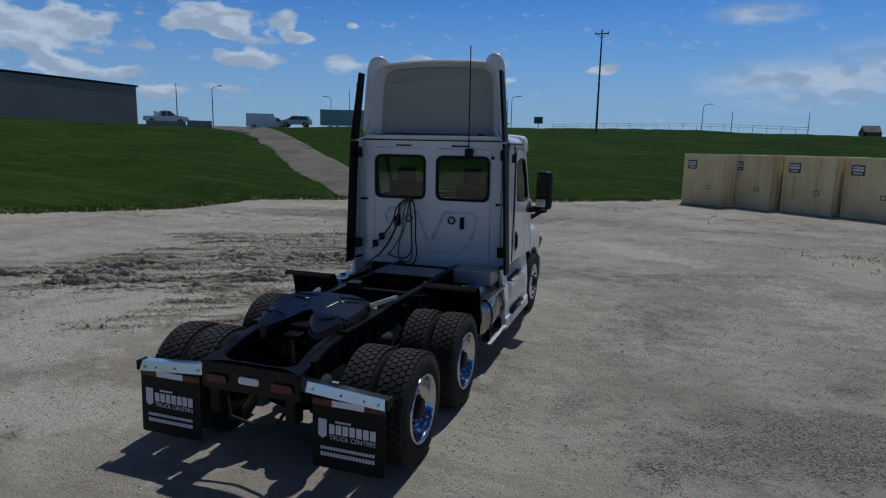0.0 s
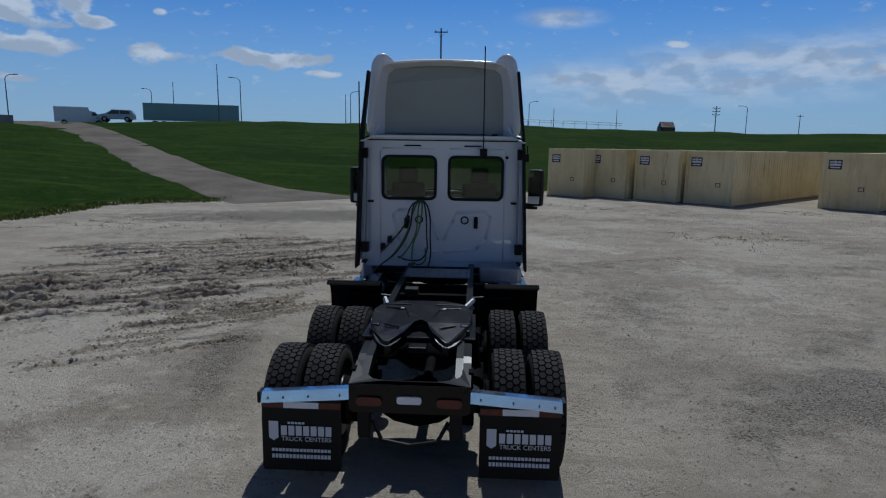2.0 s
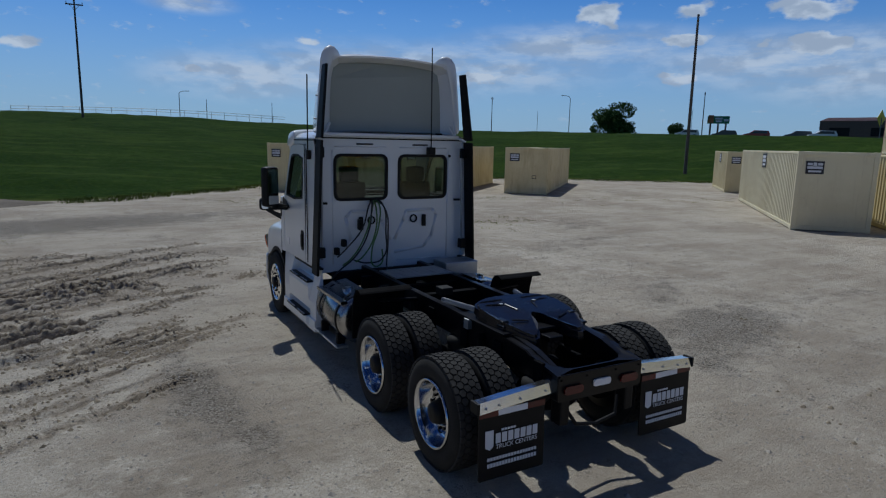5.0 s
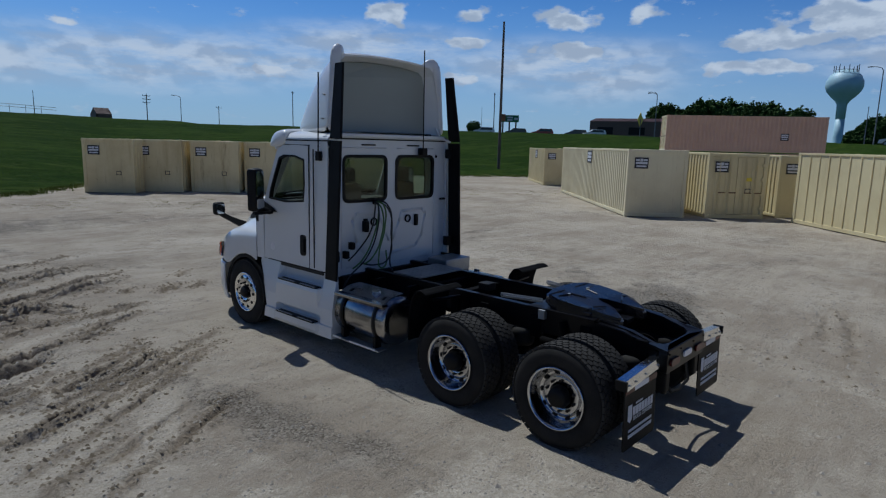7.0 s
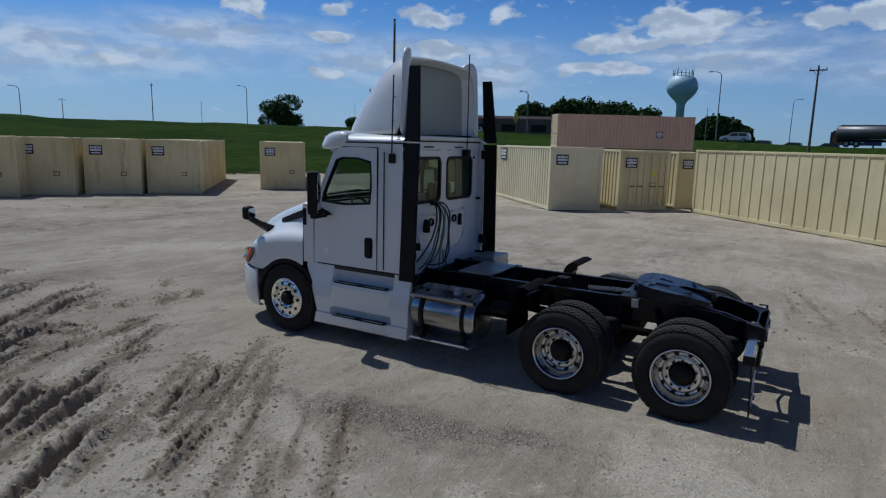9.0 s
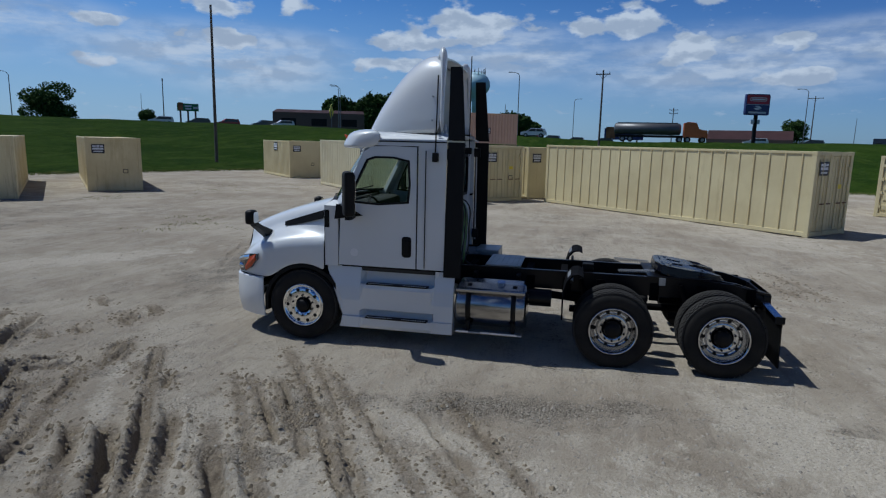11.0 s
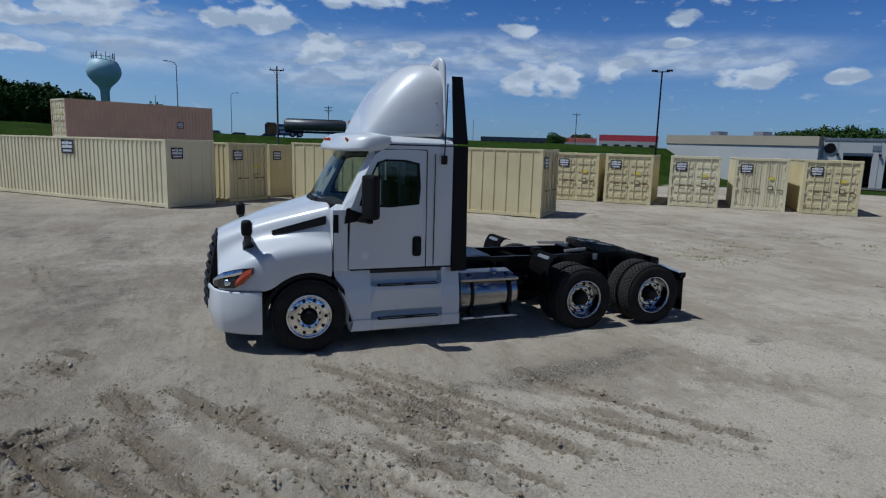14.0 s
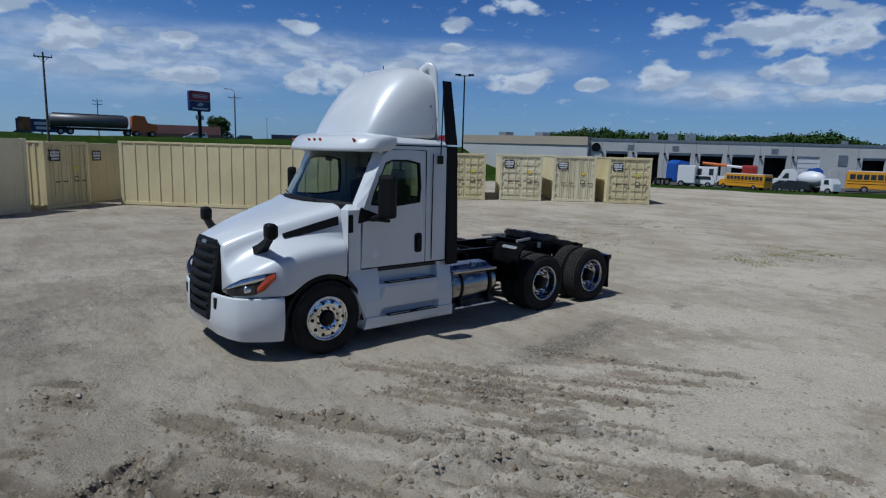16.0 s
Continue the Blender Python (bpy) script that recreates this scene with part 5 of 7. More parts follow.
def cab():
    lean_y = lambda z: 4.93 - 0.45 * max(0.0, z - 1.95)
    for s in (-1, 1):
        skin = lambda u, v, w: (s * (cab_x(v) - w), u, v)
        outer = [(4.965, 1.10), (4.42, 1.10), (3.885, 1.10), (3.885, 1.9), (3.885, 2.70), (4.2, 2.71), (4.50, 2.70), (4.615, 2.63), (4.80, 2.25), (4.93, 1.93)]
        inner = [(4.82, 1.955), (4.40, 1.93), (3.985, 1.97), (3.965, 2.2), (3.985, 2.53), (4.2, 2.575), (4.46, 2.575), (4.575, 2.535), (4.685, 2.31), (4.79, 2.08)]
        door = part("door", pierced(outer, inner, skin, 0.05), WHITE, truck, "white cab door with a large window")
        rim_in = [(y + (4.37 - y) * 0.07, z + (2.25 - z) * 0.08) for y, z in inner]
        part("window_seal", pierced(inner, rim_in, lambda u, v, w: (s * (cab_x(v) + 0.003 - w), u, v), 0.05), BLACK, door)
        pane = part("window_pane", prism(inner, lambda u, v, w: (s * (cab_x(v) - 0.02 - w), u, v), 0.005), GLASS_DARK, door, "tinted side window")
        pane.visible_shadow = False
        part("sail_panel", prism([(5.02, 1.72), (4.62, 1.785), (4.70, 1.83), (4.99, 1.93)], lambda u, v, w: (s * (1.172 + w), u, v), 0.008), BLACK, door)
        part("handle_recess", prism(rounded(3.945, 4.075, 1.25, 1.53, 0.04), lambda u, v, w: (s * (1.169 + w), u, v), 0.006), BLACK, door, "black recessed door handle")
        part("handle_grip", box(s * 1.185 - 0.01, s * 1.185 + 0.012, 3.97, 4.04, 1.30, 1.48, 0.012), BLACK, door)
        part("round_badge", rod((s * 1.165, 4.74, 1.28), (s * 1.172, 4.74, 1.28), 0.055, 20), WHITE_TAPE, door)
        part("door_gap", box(s * 1.16 - 0.004, s * 1.16 + 0.004, 3.874, 3.885, 1.10, 2.70), BLACK, truck)
        part("corner_panel", prism([(3.868, 1.10), (3.50, 1.10), (3.50, 2.78), (3.868, 2.78)], skin, 0.05), WHITE, truck)
        part("corner_trim", box(s * 1.171 - 0.006, s * 1.171 + 0.006, 3.760, 3.770, 1.12, 2.66), BLACK, truck)
        part("upper_sill", prism([(3.86, 2.715), (4.60, 2.715), (4.66, 2.64), (4.70, 2.74), (4.5, 2.80), (3.5, 2.80), (3.5, 2.715)], skin, 0.05), WHITE, truck)
        part("drip_gap", box(s * 1.144 - 0.006, s * 1.144 + 0.006, 3.5, 4.60, 2.762, 2.778), BLACK, truck)
        # cowl between the hood and the door
        rows = [[(s * x, y, z) for x, y in ((1.165, 4.975), (1.172, 5.05), (1.165, 5.17), (1.00, 5.19), (1.0, 4.975))] for z in (1.08, 1.4, 1.7, 1.90)]
        rows.append([(s * x, y, 1.965) for x, y in ((1.12, 4.95), (1.10, 5.0), (1.06, 5.08), (1.0, 5.10), (1.0, 4.95))])
        part("cowl", loft(rows, closed=True, caps=True), WHITE, truck)
        part("cowl_insert", box(s * 1.160 - 0.014, s * 1.160 + 0.014, 5.095, 5.165, 1.60, 1.84, 0.006), BLACK, truck, "black rubber insert beside the hood")
        part("cowl_gap", box(s * 1.160 - 0.006, s * 1.160 + 0.006, 5.160, 5.170, 1.05, 1.75), BLACK, truck)
        # pillar beside the windscreen
        rows = []
        for f in (0, 0.35, 0.7, 1.0):
            z = 1.93 + 0.75 * f
            yb, yt = 5.04 - 0.40 * f, 4.93 - 0.33 * f
            rows.append([(s * (1.025 - 0.085 * f), yb, z), (s * (1.10 - 0.07 * f), yb - 0.015, z), (s * (cab_x(z) + 0.002), yt, z), (s * (cab_x(z) - 0.05), yt - 0.03, z), (s * (0.99 - 0.085 * f), yb - 0.06, z)])
        part("windscreen_pillar", loft(rows, closed=True, caps=True), WHITE, truck)
        # steps and skirt
        prof = ((1.03, 1.078), (1.035, 1.07), (1.035, 1.04), (1.03, 1.02), (1.02, 0.865), (1.20, 0.85), (1.215, 0.80), (1.20, 0.62), (1.195, 0.51), (1.10, 0.48), (1.09, 0.405), (1.245, 0.395), (1.25, 0.30), (1.215, 0.245), (1.05, 0.24))
        rows = []
        for y, inset in ((3.36, 0.0), (3.38, 0.0), (3.62, 0.0), (3.66, 1.0), (4.60, 1.0), (4.66, 0.0), (4.80, 0.0), (4.895, -0.2)):
            rows.append([(s * (x if inset > 0.5 else (x if z < 0.245 else 1.10 + 0.095 * min(1, (1.08 - z) * 2.5) + (0.02 if z < 0.4 else 0))), y + (min(0.25, 0.605 - math.sqrt(max(0.605 ** 2 - (z - 0.47) ** 2, 0))) if y > 4.85 else 0), z) for x, z in prof])
        skirt = part("step_skirt", loft(rows, closed=True, caps=True), WHITE, truck, "white side skirt with two recessed steps")
        for z, x in ((0.856, 1.155), (0.40, 1.205)):
            part("step_tread", box(s * x - 0.06, s * x + 0.04, 3.70, 4.56, z - 0.006, z + 0.014, 0.004), BLACK, skirt, "dark ribbed step tread")
            for y0, y1 in ((3.72, 4.06), (4.18, 4.54)):
                nosing = box(s * (x + 0.046) - 0.007, s * (x + 0.046) + 0.007, y0, y1, z - 0.010, z + 0.010, 0.004)
                for k in range(int((y1 - y0) / 0.024)):
                    box(s * (x + 0.046) - 0.010, s * (x + 0.046) + 0.010, y0 + 0.004 + 0.024 * k, y0 + 0.016 + 0.024 * k, z + 0.008, z + 0.018, bm=nosing)
                part("tread_nosing", nosing, NOSING, skirt, "bright serrated tread nosing")
        part("skirt_gap", box(s * 1.10 - 0.03, s * 1.10 + 0.03, 3.4, 4.93, 1.072, 1.10), BLACK, truck)
        arch = [(STEER + r * math.cos(radians(a)), 0.47 + r * math.sin(radians(a))) for r, span in ((0.60, range(-10, 191, 20)), (0.55, range(190, -11, -20))) for a in span]
        part("wheel_arch_lip", prism(arch, lambda u, v, w: (s * (1.16 - w), u, v), 0.45), BLACK, truck)
        # extender panels
        low = [(3.50, 1.02), (3.27, 1.02), (3.27, 2.775), (3.49, 2.775)]
        up = [(3.49, 2.80), (3.27, 2.80), (3.345, 3.72), (3.50, 3.72)]
        out = lambda z: 1.205 - 0.045 * (z - 1.0) if z < 2.79 else 1.125 - 0.105 * (z - 2.79)
        for name, pts in (("side_extender", low), ("upper_extender", up)):
            part(name, prism(pts, lambda u, v, w: (s * (out(v) - w), u, v), 0.035, bevel=0.008), BLACK, truck, "black rubber-edged side extender")
        part("extender_rod", rod((s * 1.07, 3.45, 1.20), (s * 1.05, 3.46, 2.70), 0.014), STEEL, truck)
        for z in (1.30, 2.62):
            part("extender_clamp", box(s * 1.085 - 0.05, s * 1.085 + 0.05, 3.40, 3.50, z - 0.07, z + 0.07, 0.012), BLACK, truck)
        part("clip", box(s * 1.02 - 0.05, s * 1.02 + 0.05, 3.50, 3.54, 1.93, 1.96, 0.004), BLACK, truck)
        part("link", rod((s * 0.96, 3.56, 2.86), (s * 1.10, 3.45, 2.79), 0.016), WHITE, truck)
        part("link", rod((s * 0.90, 3.58, 3.00), (s * 0.98, 3.55, 2.84), 0.016), WHITE, truck)
        # door mirror
        rows = [[(s * x, y, z) for x, y in ((1.17, 4.72), (1.17, 4.86), (1.38, 4.78), (1.46, 4.76), (1.46, 4.70), (1.38, 4.69))] for z in (1.75, 1.79)]
        arm = part("door_mirror", loft(rows, closed=True, caps=True), BLACK, truck, "tall black door mirror on an arm")
        part("arm", rod((s * 1.17, 4.80, 1.77), (s * 1.42, 4.73, 1.84), 0.04), BLACK, arm)
        toed = Matrix.Translation((s * 1.43, 4.725, 0)) @ Matrix.Rotation(-s * radians(30), 4, "Z") @ Matrix.Translation((-s * 1.43, -4.725, 0))
        for key, bm, m in (("housing", box(s * 1.43 - 0.12, s * 1.43 + 0.12, 4.655, 4.795, 1.80, 2.38, 0.05), BLACK), ("mirror_glass", prism(rounded(1.335, 1.525, 2.0, 2.34, 0.02), lambda u, v, w: (s * u, 4.653 - w, v), 0.004), MIRROR),
                           ("convex_glass", prism(rounded(1.335, 1.525, 1.84, 1.97, 0.02), lambda u, v, w: (s * u, 4.653 - w, v), 0.004), MIRROR)):
            bmesh.ops.transform(bm, matrix=toed, verts=bm.verts)
            part(key, bm, m, arm)
        part("aerial", rod((s * 1.185, 3.64, 2.60), (s * 1.185, 3.62, 3.60 if s < 0 else 2.75), 0.009, 8), BLACK, truck)
        part("aerial_base", box(s * 1.18 - 0.025, s * 1.18 + 0.03, 3.60, 3.68, 2.52, 2.64, 0.012), BLACK, truck)
    # back wall with two windows
    for s in (-1, 1):
        half = part("back_wall", pierced(rounded(0.0, 1.125, 1.00, 2.83, 0.002), rounded(0.085, 0.855, 1.975, 2.59, 0.09), lambda u, v, w: (s * u, 3.565 + w, v), 0.05), WHITE, truck, "white pressed cab back wall")
        part("window_seal", pierced(rounded(0.075, 0.865, 1.965, 2.60, 0.095), rounded(0.115, 0.825, 2.005, 2.56, 0.07), lambda u, v, w: (s * u, 3.555 + w, v), 0.03), BLACK, half)
        pane = part("window_pane", prism(rounded(0.10, 0.84, 1.99, 2.575, 0.07), lambda u, v, w: (s * u, 3.575 + w, v), 0.005), GLASS, half, "tinted rear window")
        pane.visible_shadow = False
        part("tie_ring", turned([(3.545, 0.040), (3.535, 0.048), (3.545, 0.058), (3.562, 0.058), (3.562, 0.040)], 24, "y", (s * 0.325, 0, 1.69), closed=True), BLACK, half, smooth=True)
        part("latch", box(s * 0.485 - 0.028, s * 0.485 + 0.028, 3.52, 3.565, 1.575, 1.745, 0.012), BLACK, half)
        bead = [(0.03, 1.40), (0.16, 1.66), (0.21, 1.80), (0.62, 1.82), (0.70, 1.74), (0.62, 1.42), (0.50, 1.28), (0.03, 1.22)]
        bm = bmesh.new()
        for a, b in zip(bead, bead[1:]):
            rod((s * a[0], 3.594, a[1]), (s * b[0], 3.594, b[1]), 0.038, 16, bm)
        for a, b in (((0.88, 1.10), (0.88, 2.65)), ((0.06, 1.10), (0.80, 1.10)), ((0.10, 2.69), (0.85, 2.69))):
            rod((s * a[0], 3.566, a[1]), (s * b[0], 3.566, b[1]), 0.009, 8, bm)
        part("pressed_bead", bm, WHITE, half, smooth=True)
        part("lower_panel", box(min(0, s * 0.9), max(0, s * 0.9), 3.50, 3.60, 0.86, 1.01, 0.02), BLACK, truck)
        part("vent_grille", box(s * 0.42 - 0.12, s * 0.42 + 0.12, 3.55, 3.57, 2.72, 2.74, 0.004), BLACK, half)
    part("dark_gap", box(-1.12, 1.12, 3.555, 3.575, 2.795, 2.812), BLACK, truck)
    part("rear_aerial", rod((0.567, 3.50, 2.66), (0.56, 3.50, 4.06), 0.008, 8), BLACK, truck)
    part("aerial_mount", box(0.52, 0.62, 3.46, 3.565, 2.60, 2.70, 0.01), BLACK, truck)
    part("work_lamp", box(0.68, 0.76, 3.52, 3.60, 2.84, 2.90, 0.012), BLACK, truck)
    part("round_plug", rod((0.90, 3.55, 2.58), (0.90, 3.57, 2.58), 0.022, 12), BLACK, truck)
    # roof and visor
    rows = [mirrored([(x, y, z + 0.02 * math.sin(math.pi * (4.75 - y) / 1.2) * (x < 1)) for x, z in ((0, 2.90), (0.5, 2.90), (0.85, 2.885), (1.05, 2.86), (1.125, 2.815), (1.142, 2.775))]) for y in (3.50, 3.8, 4.2, 4.5, 4.72)]
    part("cab_roof", loft(rows), WHITE, truck, smooth=True)
    prof = ((4.45, 2.935), (4.80, 2.93), (4.95, 2.905), (5.035, 2.85), (5.11, 2.70), (5.10, 2.665), (4.95, 2.66), (4.70, 2.675))
    rows = [[(x, y - back * (1.0 if y > 4.6 else 0.3), 2.80 + (z - 2.80) * (1.0 - 0.2 * max(0, abs(x) - 0.95) / 0.215) - 0.012 * (abs(x) > 1.1)) for y, z in prof] for x, back in ((-1.165, 0.36), (-1.13, 0.27), (-1.0, 0.13), (-0.7, 0.045), (-0.35, 0.01), (0, 0), (0.35, 0.01), (0.7, 0.045), (1.0, 0.13), (1.13, 0.27), (1.165, 0.36))]
    visor = part("sun_visor", loft(rows, closed=True, caps=True), WHITE, truck, "white roof visor with amber marker lamps")
    rounder(visor, 1)
    for x in (-0.92, -0.17, 0.0, 0.17, 0.92):
        y = 5.025 - (0.105 if abs(x) > 0.5 else 0)
        bm = bmesh.new()
        vs = bmesh.ops.create_uvsphere(bm, u_segments=12, v_segments=8, radius=1)["verts"]
        bmesh.ops.transform(bm, matrix=Matrix.Translation((x, y, 2.80)) @ Matrix.Rotation(radians(-42), 4, "X") @ Matrix.Diagonal((0.026, 0.022, 0.065, 1)), verts=vs)
        part("marker_lamp", bm, AMBER, visor, "amber marker lamp", smooth=True)
    # windscreen
    rows = []
    for f in (0.0, 0.33, 0.66, 1.0):
        z = 1.95 + 0.73 * f
        rows.append([(x * (1 - 0.085 * f), 5.30 - 0.43 * f - (0.25 + 0.0 * f) * abs(x / 1.02) ** 2.4 + 0.02 * math.sin(math.pi * f), z + 0.03 * (1 - abs(x))) for x in (-1.02, -0.8, -0.5, -0.2, 0.2, 0.5, 0.8, 1.02)])
    pane = part("windscreen", loft(rows), GLASS, truck, "curved tinted windscreen", smooth=True)
    pane.visible_shadow = False
    rows = [[(x, 5.30 - 0.25 * abs(x / 1.02) ** 2.4 + d, z + 0.03 * (1 - abs(x))) for x in (-1.03, -0.8, -0.5, -0.2, 0.2, 0.5, 0.8, 1.03)] for d, z in ((0.05, 1.90), (0.03, 1.955), (-0.02, 1.99), (-0.03, 1.95))]
    part("windscreen_cowl", loft(rows), BLACK, truck)
    for x in (-0.45, 0.25):
        part("wiper", rod((x, 5.29, 1.99), (x + 0.55, 5.13, 2.04), 0.010, 6), BLACK, truck)
    # roof fairing
    rows = []
    for k in range(13):
        f = k / 12
        y = 4.70 - 1.09 * f
        top = 2.90 + 1.10 * math.sin(math.pi / 2 * f ** 0.72) ** 1.05 + 0.0
        wide = 0.70 + 0.37 * f ** 0.55
        n = 2.5 + 1.3 * f + 3.2 * f ** 4
        half = []
        for j in range(10):
            a = math.pi / 2 * j / 9
            cx, cz = math.sin(a) ** (2 / n), max(math.cos(a), 0) ** (2 / n)
            half.append((wide * cx * (1 - 0.07 * f * cz), y, 2.865 + (top - 2.865) * cz - 0.10 * cz * (1 + 0.4 * cx * cx) * max(0.0, (f - 0.55) / 0.45) ** 2))
        half[0] = (0, half[0][1], half[0][2])
        rows.append(mirrored(half))
    fairing = part("roof_fairing", loft(rows), WHITE, truck, "tall white aerodynamic roof fairing")
    rounder(fairing, 1, 0.02)
    for s in (-1, 1):
        horn = [(0.70, 3.75, 3.80), (0.79, 3.68, 3.885), (0.86, 3.63, 3.915), (0.915, 3.61, 3.86), (0.95, 3.605, 3.70), (0.985, 3.60, 3.45), (1.02, 3.60, 3.15), (1.045, 3.59, 2.88)]
        rounder(part("fairing_lip", swept([(s * x, y, z) for x, y, z in horn], (0.04, 0.085, 0.108, 0.10, 0.072, 0.058, 0.05, 0.042), flat=0.5), WHITE, fairing), 1)
        for z in (3.05, 3.35):
            part("rivet", rod((s * (1.02 - 0.11 * (z - 3.05)), 3.72, z), (s * (1.075 - 0.11 * (z - 3.05)), 3.72, z), 0.012, 8), STEEL, fairing)
    shape = [(0.845, 2.895), (0.835, 3.30), (0.815, 3.58), (0.785, 3.72), (0.70, 3.785), (0.38, 3.82), (0.02, 3.83)]
    outer = [(1.03, 2.86), (1.01, 3.30), (0.975, 3.60), (0.94, 3.77), (0.83, 3.855), (0.40, 3.885), (0.02, 3.895)]
    full = lambda q: q + [(-x, z) for x, z in reversed(q)]
    rim = [full(outer), full([(x - 0.05, z - 0.02 * (z > 3)) for x, z in outer]), full(shape)]
    bm = bmesh.new()
    loops = [[bm.verts.new((x, y, z)) for x, z in loop] for loop, y in zip(rim, (3.595, 3.60, 3.76))]
    for p, q in zip(loops, loops[1:]):
        for k in range(len(p)):
            bm.faces.new((p[k], p[(k + 1) % len(p)], q[(k + 1) % len(p)], q[k]))
    part("fairing_frame", bm, WHITE, fairing)
    part("fairing_panel", prism(full(shape), lambda u, v, w: (u, 3.74 + w + 0.06 * math.cos(u * 1.6), v), 0.02), GREY_PANEL, fairing, "grey closing panel in the fairing's back")
    part("fairing_ledge", box(-1.02, 1.02, 3.50, 3.66, 2.825, 2.875, 0.012), WHITE, fairing)
    # interior
    part("cab_floor", box(-1.10, 1.10, 3.62, 5.10, 1.02, 1.08), INTERIOR, truck)
    part("firewall", box(-1.0, 1.0, 5.08, 5.14, 0.95, 1.92), INTERIOR, truck)
    part("dashboard", box(-1.05, 1.05, 4.72, 5.10, 1.45, 1.90, 0.08), INTERIOR, truck)
    part("headliner", box(-1.05, 1.05, 3.65, 4.75, 2.70, 2.73), SEAT, truck)
    for x in (-0.52, 0.52):
        seat = part("seat", box(x - 0.26, x + 0.26, 3.98, 4.48, 1.40, 1.58, 0.06), SEAT, truck, "grey cloth cab seat")
        part("backrest", box(x - 0.25, x + 0.25, 3.86, 4.02, 1.52, 2.20, 0.06), SEAT, seat)
        part("headrest", box(x - 0.14, x + 0.14, 3.86, 3.98, 2.20, 2.42, 0.05), SEAT, seat)
        part("pedestal", box(x - 0.18, x + 0.18, 4.05, 4.40, 1.08, 1.42, 0.02), INTERIOR, seat)
    part("steering_wheel", ring_bm((-0.52, 4.62, 1.78), 0.22, 0.016, 62), BLACK, truck)
    part("rear_mirror", box(-0.09, 0.09, 4.80, 4.83, 2.52, 2.58, 0.01), BLACK, truck)


def ring_bm(at, big, small, tilt):
    bm = bmesh.new()
    n, m = 32, 8
    rings = [[bm.verts.new(((big + small * math.cos(2 * math.pi * j / m)) * math.cos(2 * math.pi * i / n), (big + small * math.cos(2 * math.pi * j / m)) * math.sin(2 * math.pi * i / n), small * math.sin(2 * math.pi * j / m))) for j in range(m)] for i in range(n)]
    for i in range(n):
        for j in range(m):
            bm.faces.new((rings[i][j], rings[(i + 1) % n][j], rings[(i + 1) % n][(j + 1) % m], rings[i][(j + 1) % m]))
    rod((-big, 0, 0), (big, 0, 0), 0.02, 8, bm)
    bmesh.ops.transform(bm, matrix=Matrix.Translation(at) @ Matrix.Rotation(radians(tilt), 4, "X"), verts=bm.verts)
    return bm


cab()


def hoses():
    runs = (([(-0.32, 3.54, 1.96), (-0.42, 3.42, 1.90), (-0.52, 3.38, 1.62), (-0.75, 3.40, 1.34), (-0.86, 3.45, 1.22)], HOSE),
            ([(-0.32, 3.54, 1.97), (-0.38, 3.40, 1.92), (-0.44, 3.36, 1.58), (-0.62, 3.36, 1.25), (-0.92, 3.40, 0.98), (-1.02, 3.40, 0.80)], HOSE),
            ([(-0.30, 3.54, 1.98), (-0.24, 3.38, 1.94), (-0.20, 3.34, 1.55), (-0.24, 3.36, 1.18), (-0.45, 3.42, 1.12), (-0.62, 3.48, 1.16)], HOSE),
            ([(-0.31, 3.54, 1.97), (-0.32, 3.40, 1.88), (-0.36, 3.36, 1.50), (-0.52, 3.38, 1.22), (-0.60, 3.44, 1.14)], HOSE_GREEN),
            ([(-0.30, 3.54, 1.98), (-0.27, 3.42, 1.93), (-0.30, 3.36, 1.62), (-0.40, 3.36, 1.28), (-0.36, 3.38, 1.08), (-0.24, 3.40, 1.10), (-0.22, 3.42, 1.30)], HOSE_GREEN),
            ([(-0.31, 3.54, 1.97), (-0.36, 3.42, 1.90), (-0.50, 3.38, 1.48), (-0.68, 3.40, 1.20), (-0.78, 3.46, 1.10)], HOSE_GREEN),
            ([(-0.29, 3.54, 1.98), (-0.19, 3.42, 1.88), (-0.15, 3.38, 1.45), (-0.16, 3.40, 1.10), (-0.20, 3.30, 1.02)], HOSE))
    for pts, m in runs:
        tube("air_hose", pts, 0.011, m, truck, "coiled green cable" if m is HOSE_GREEN else "black air hose")
    for x, z, r in ((-0.50, 1.64, 0.075), (-0.74, 1.40, 0.05), (-0.84, 1.29, 0.05)):
        part("gladhand", box(x - 0.032, x + 0.032, 3.48, 3.565, z - r, z + r, 0.014), BLACK, truck)
    part("hose_clip", box(-0.35, -0.26, 3.52, 3.565, 1.93, 2.0, 0.01), BLACK, truck)


hoses()


# ---- distance: banks, buildings, poles, trees, vehicles ----
GREY_WALL = mat("grey_metal_cladding", (0.20, 0.19, 0.175), 0.6, vary=0.08, scale=0.2, fine=4)
BROWN_WALL = mat("brown_metal_cladding", (0.13, 0.085, 0.065), 0.6, vary=0.08, scale=0.2, fine=4)
PALE_WALL = mat("pale_block_wall", (0.55, 0.55, 0.53), 0.8, vary=0.06, scale=0.3, fine=5)
BEIGE_WALL = mat("beige_fascia", (0.45, 0.38, 0.29), 0.7, vary=0.06, scale=0.3, fine=5)
RED_ROOF = mat("red_metal_roof", (0.34, 0.035, 0.05), 0.45, vary=0.08, scale=0.3)
FADED_RED = mat("faded_red_roof", (0.36, 0.10, 0.09), 0.6, vary=0.12, scale=0.3)
NAVY_WALL = mat("dark_blue_cladding", (0.035, 0.05, 0.085), 0.6, vary=0.1, scale=0.2, fine=4)
MAROON = mat("maroon_roof", (0.10, 0.045, 0.045), 0.6, vary=0.1, scale=0.3)
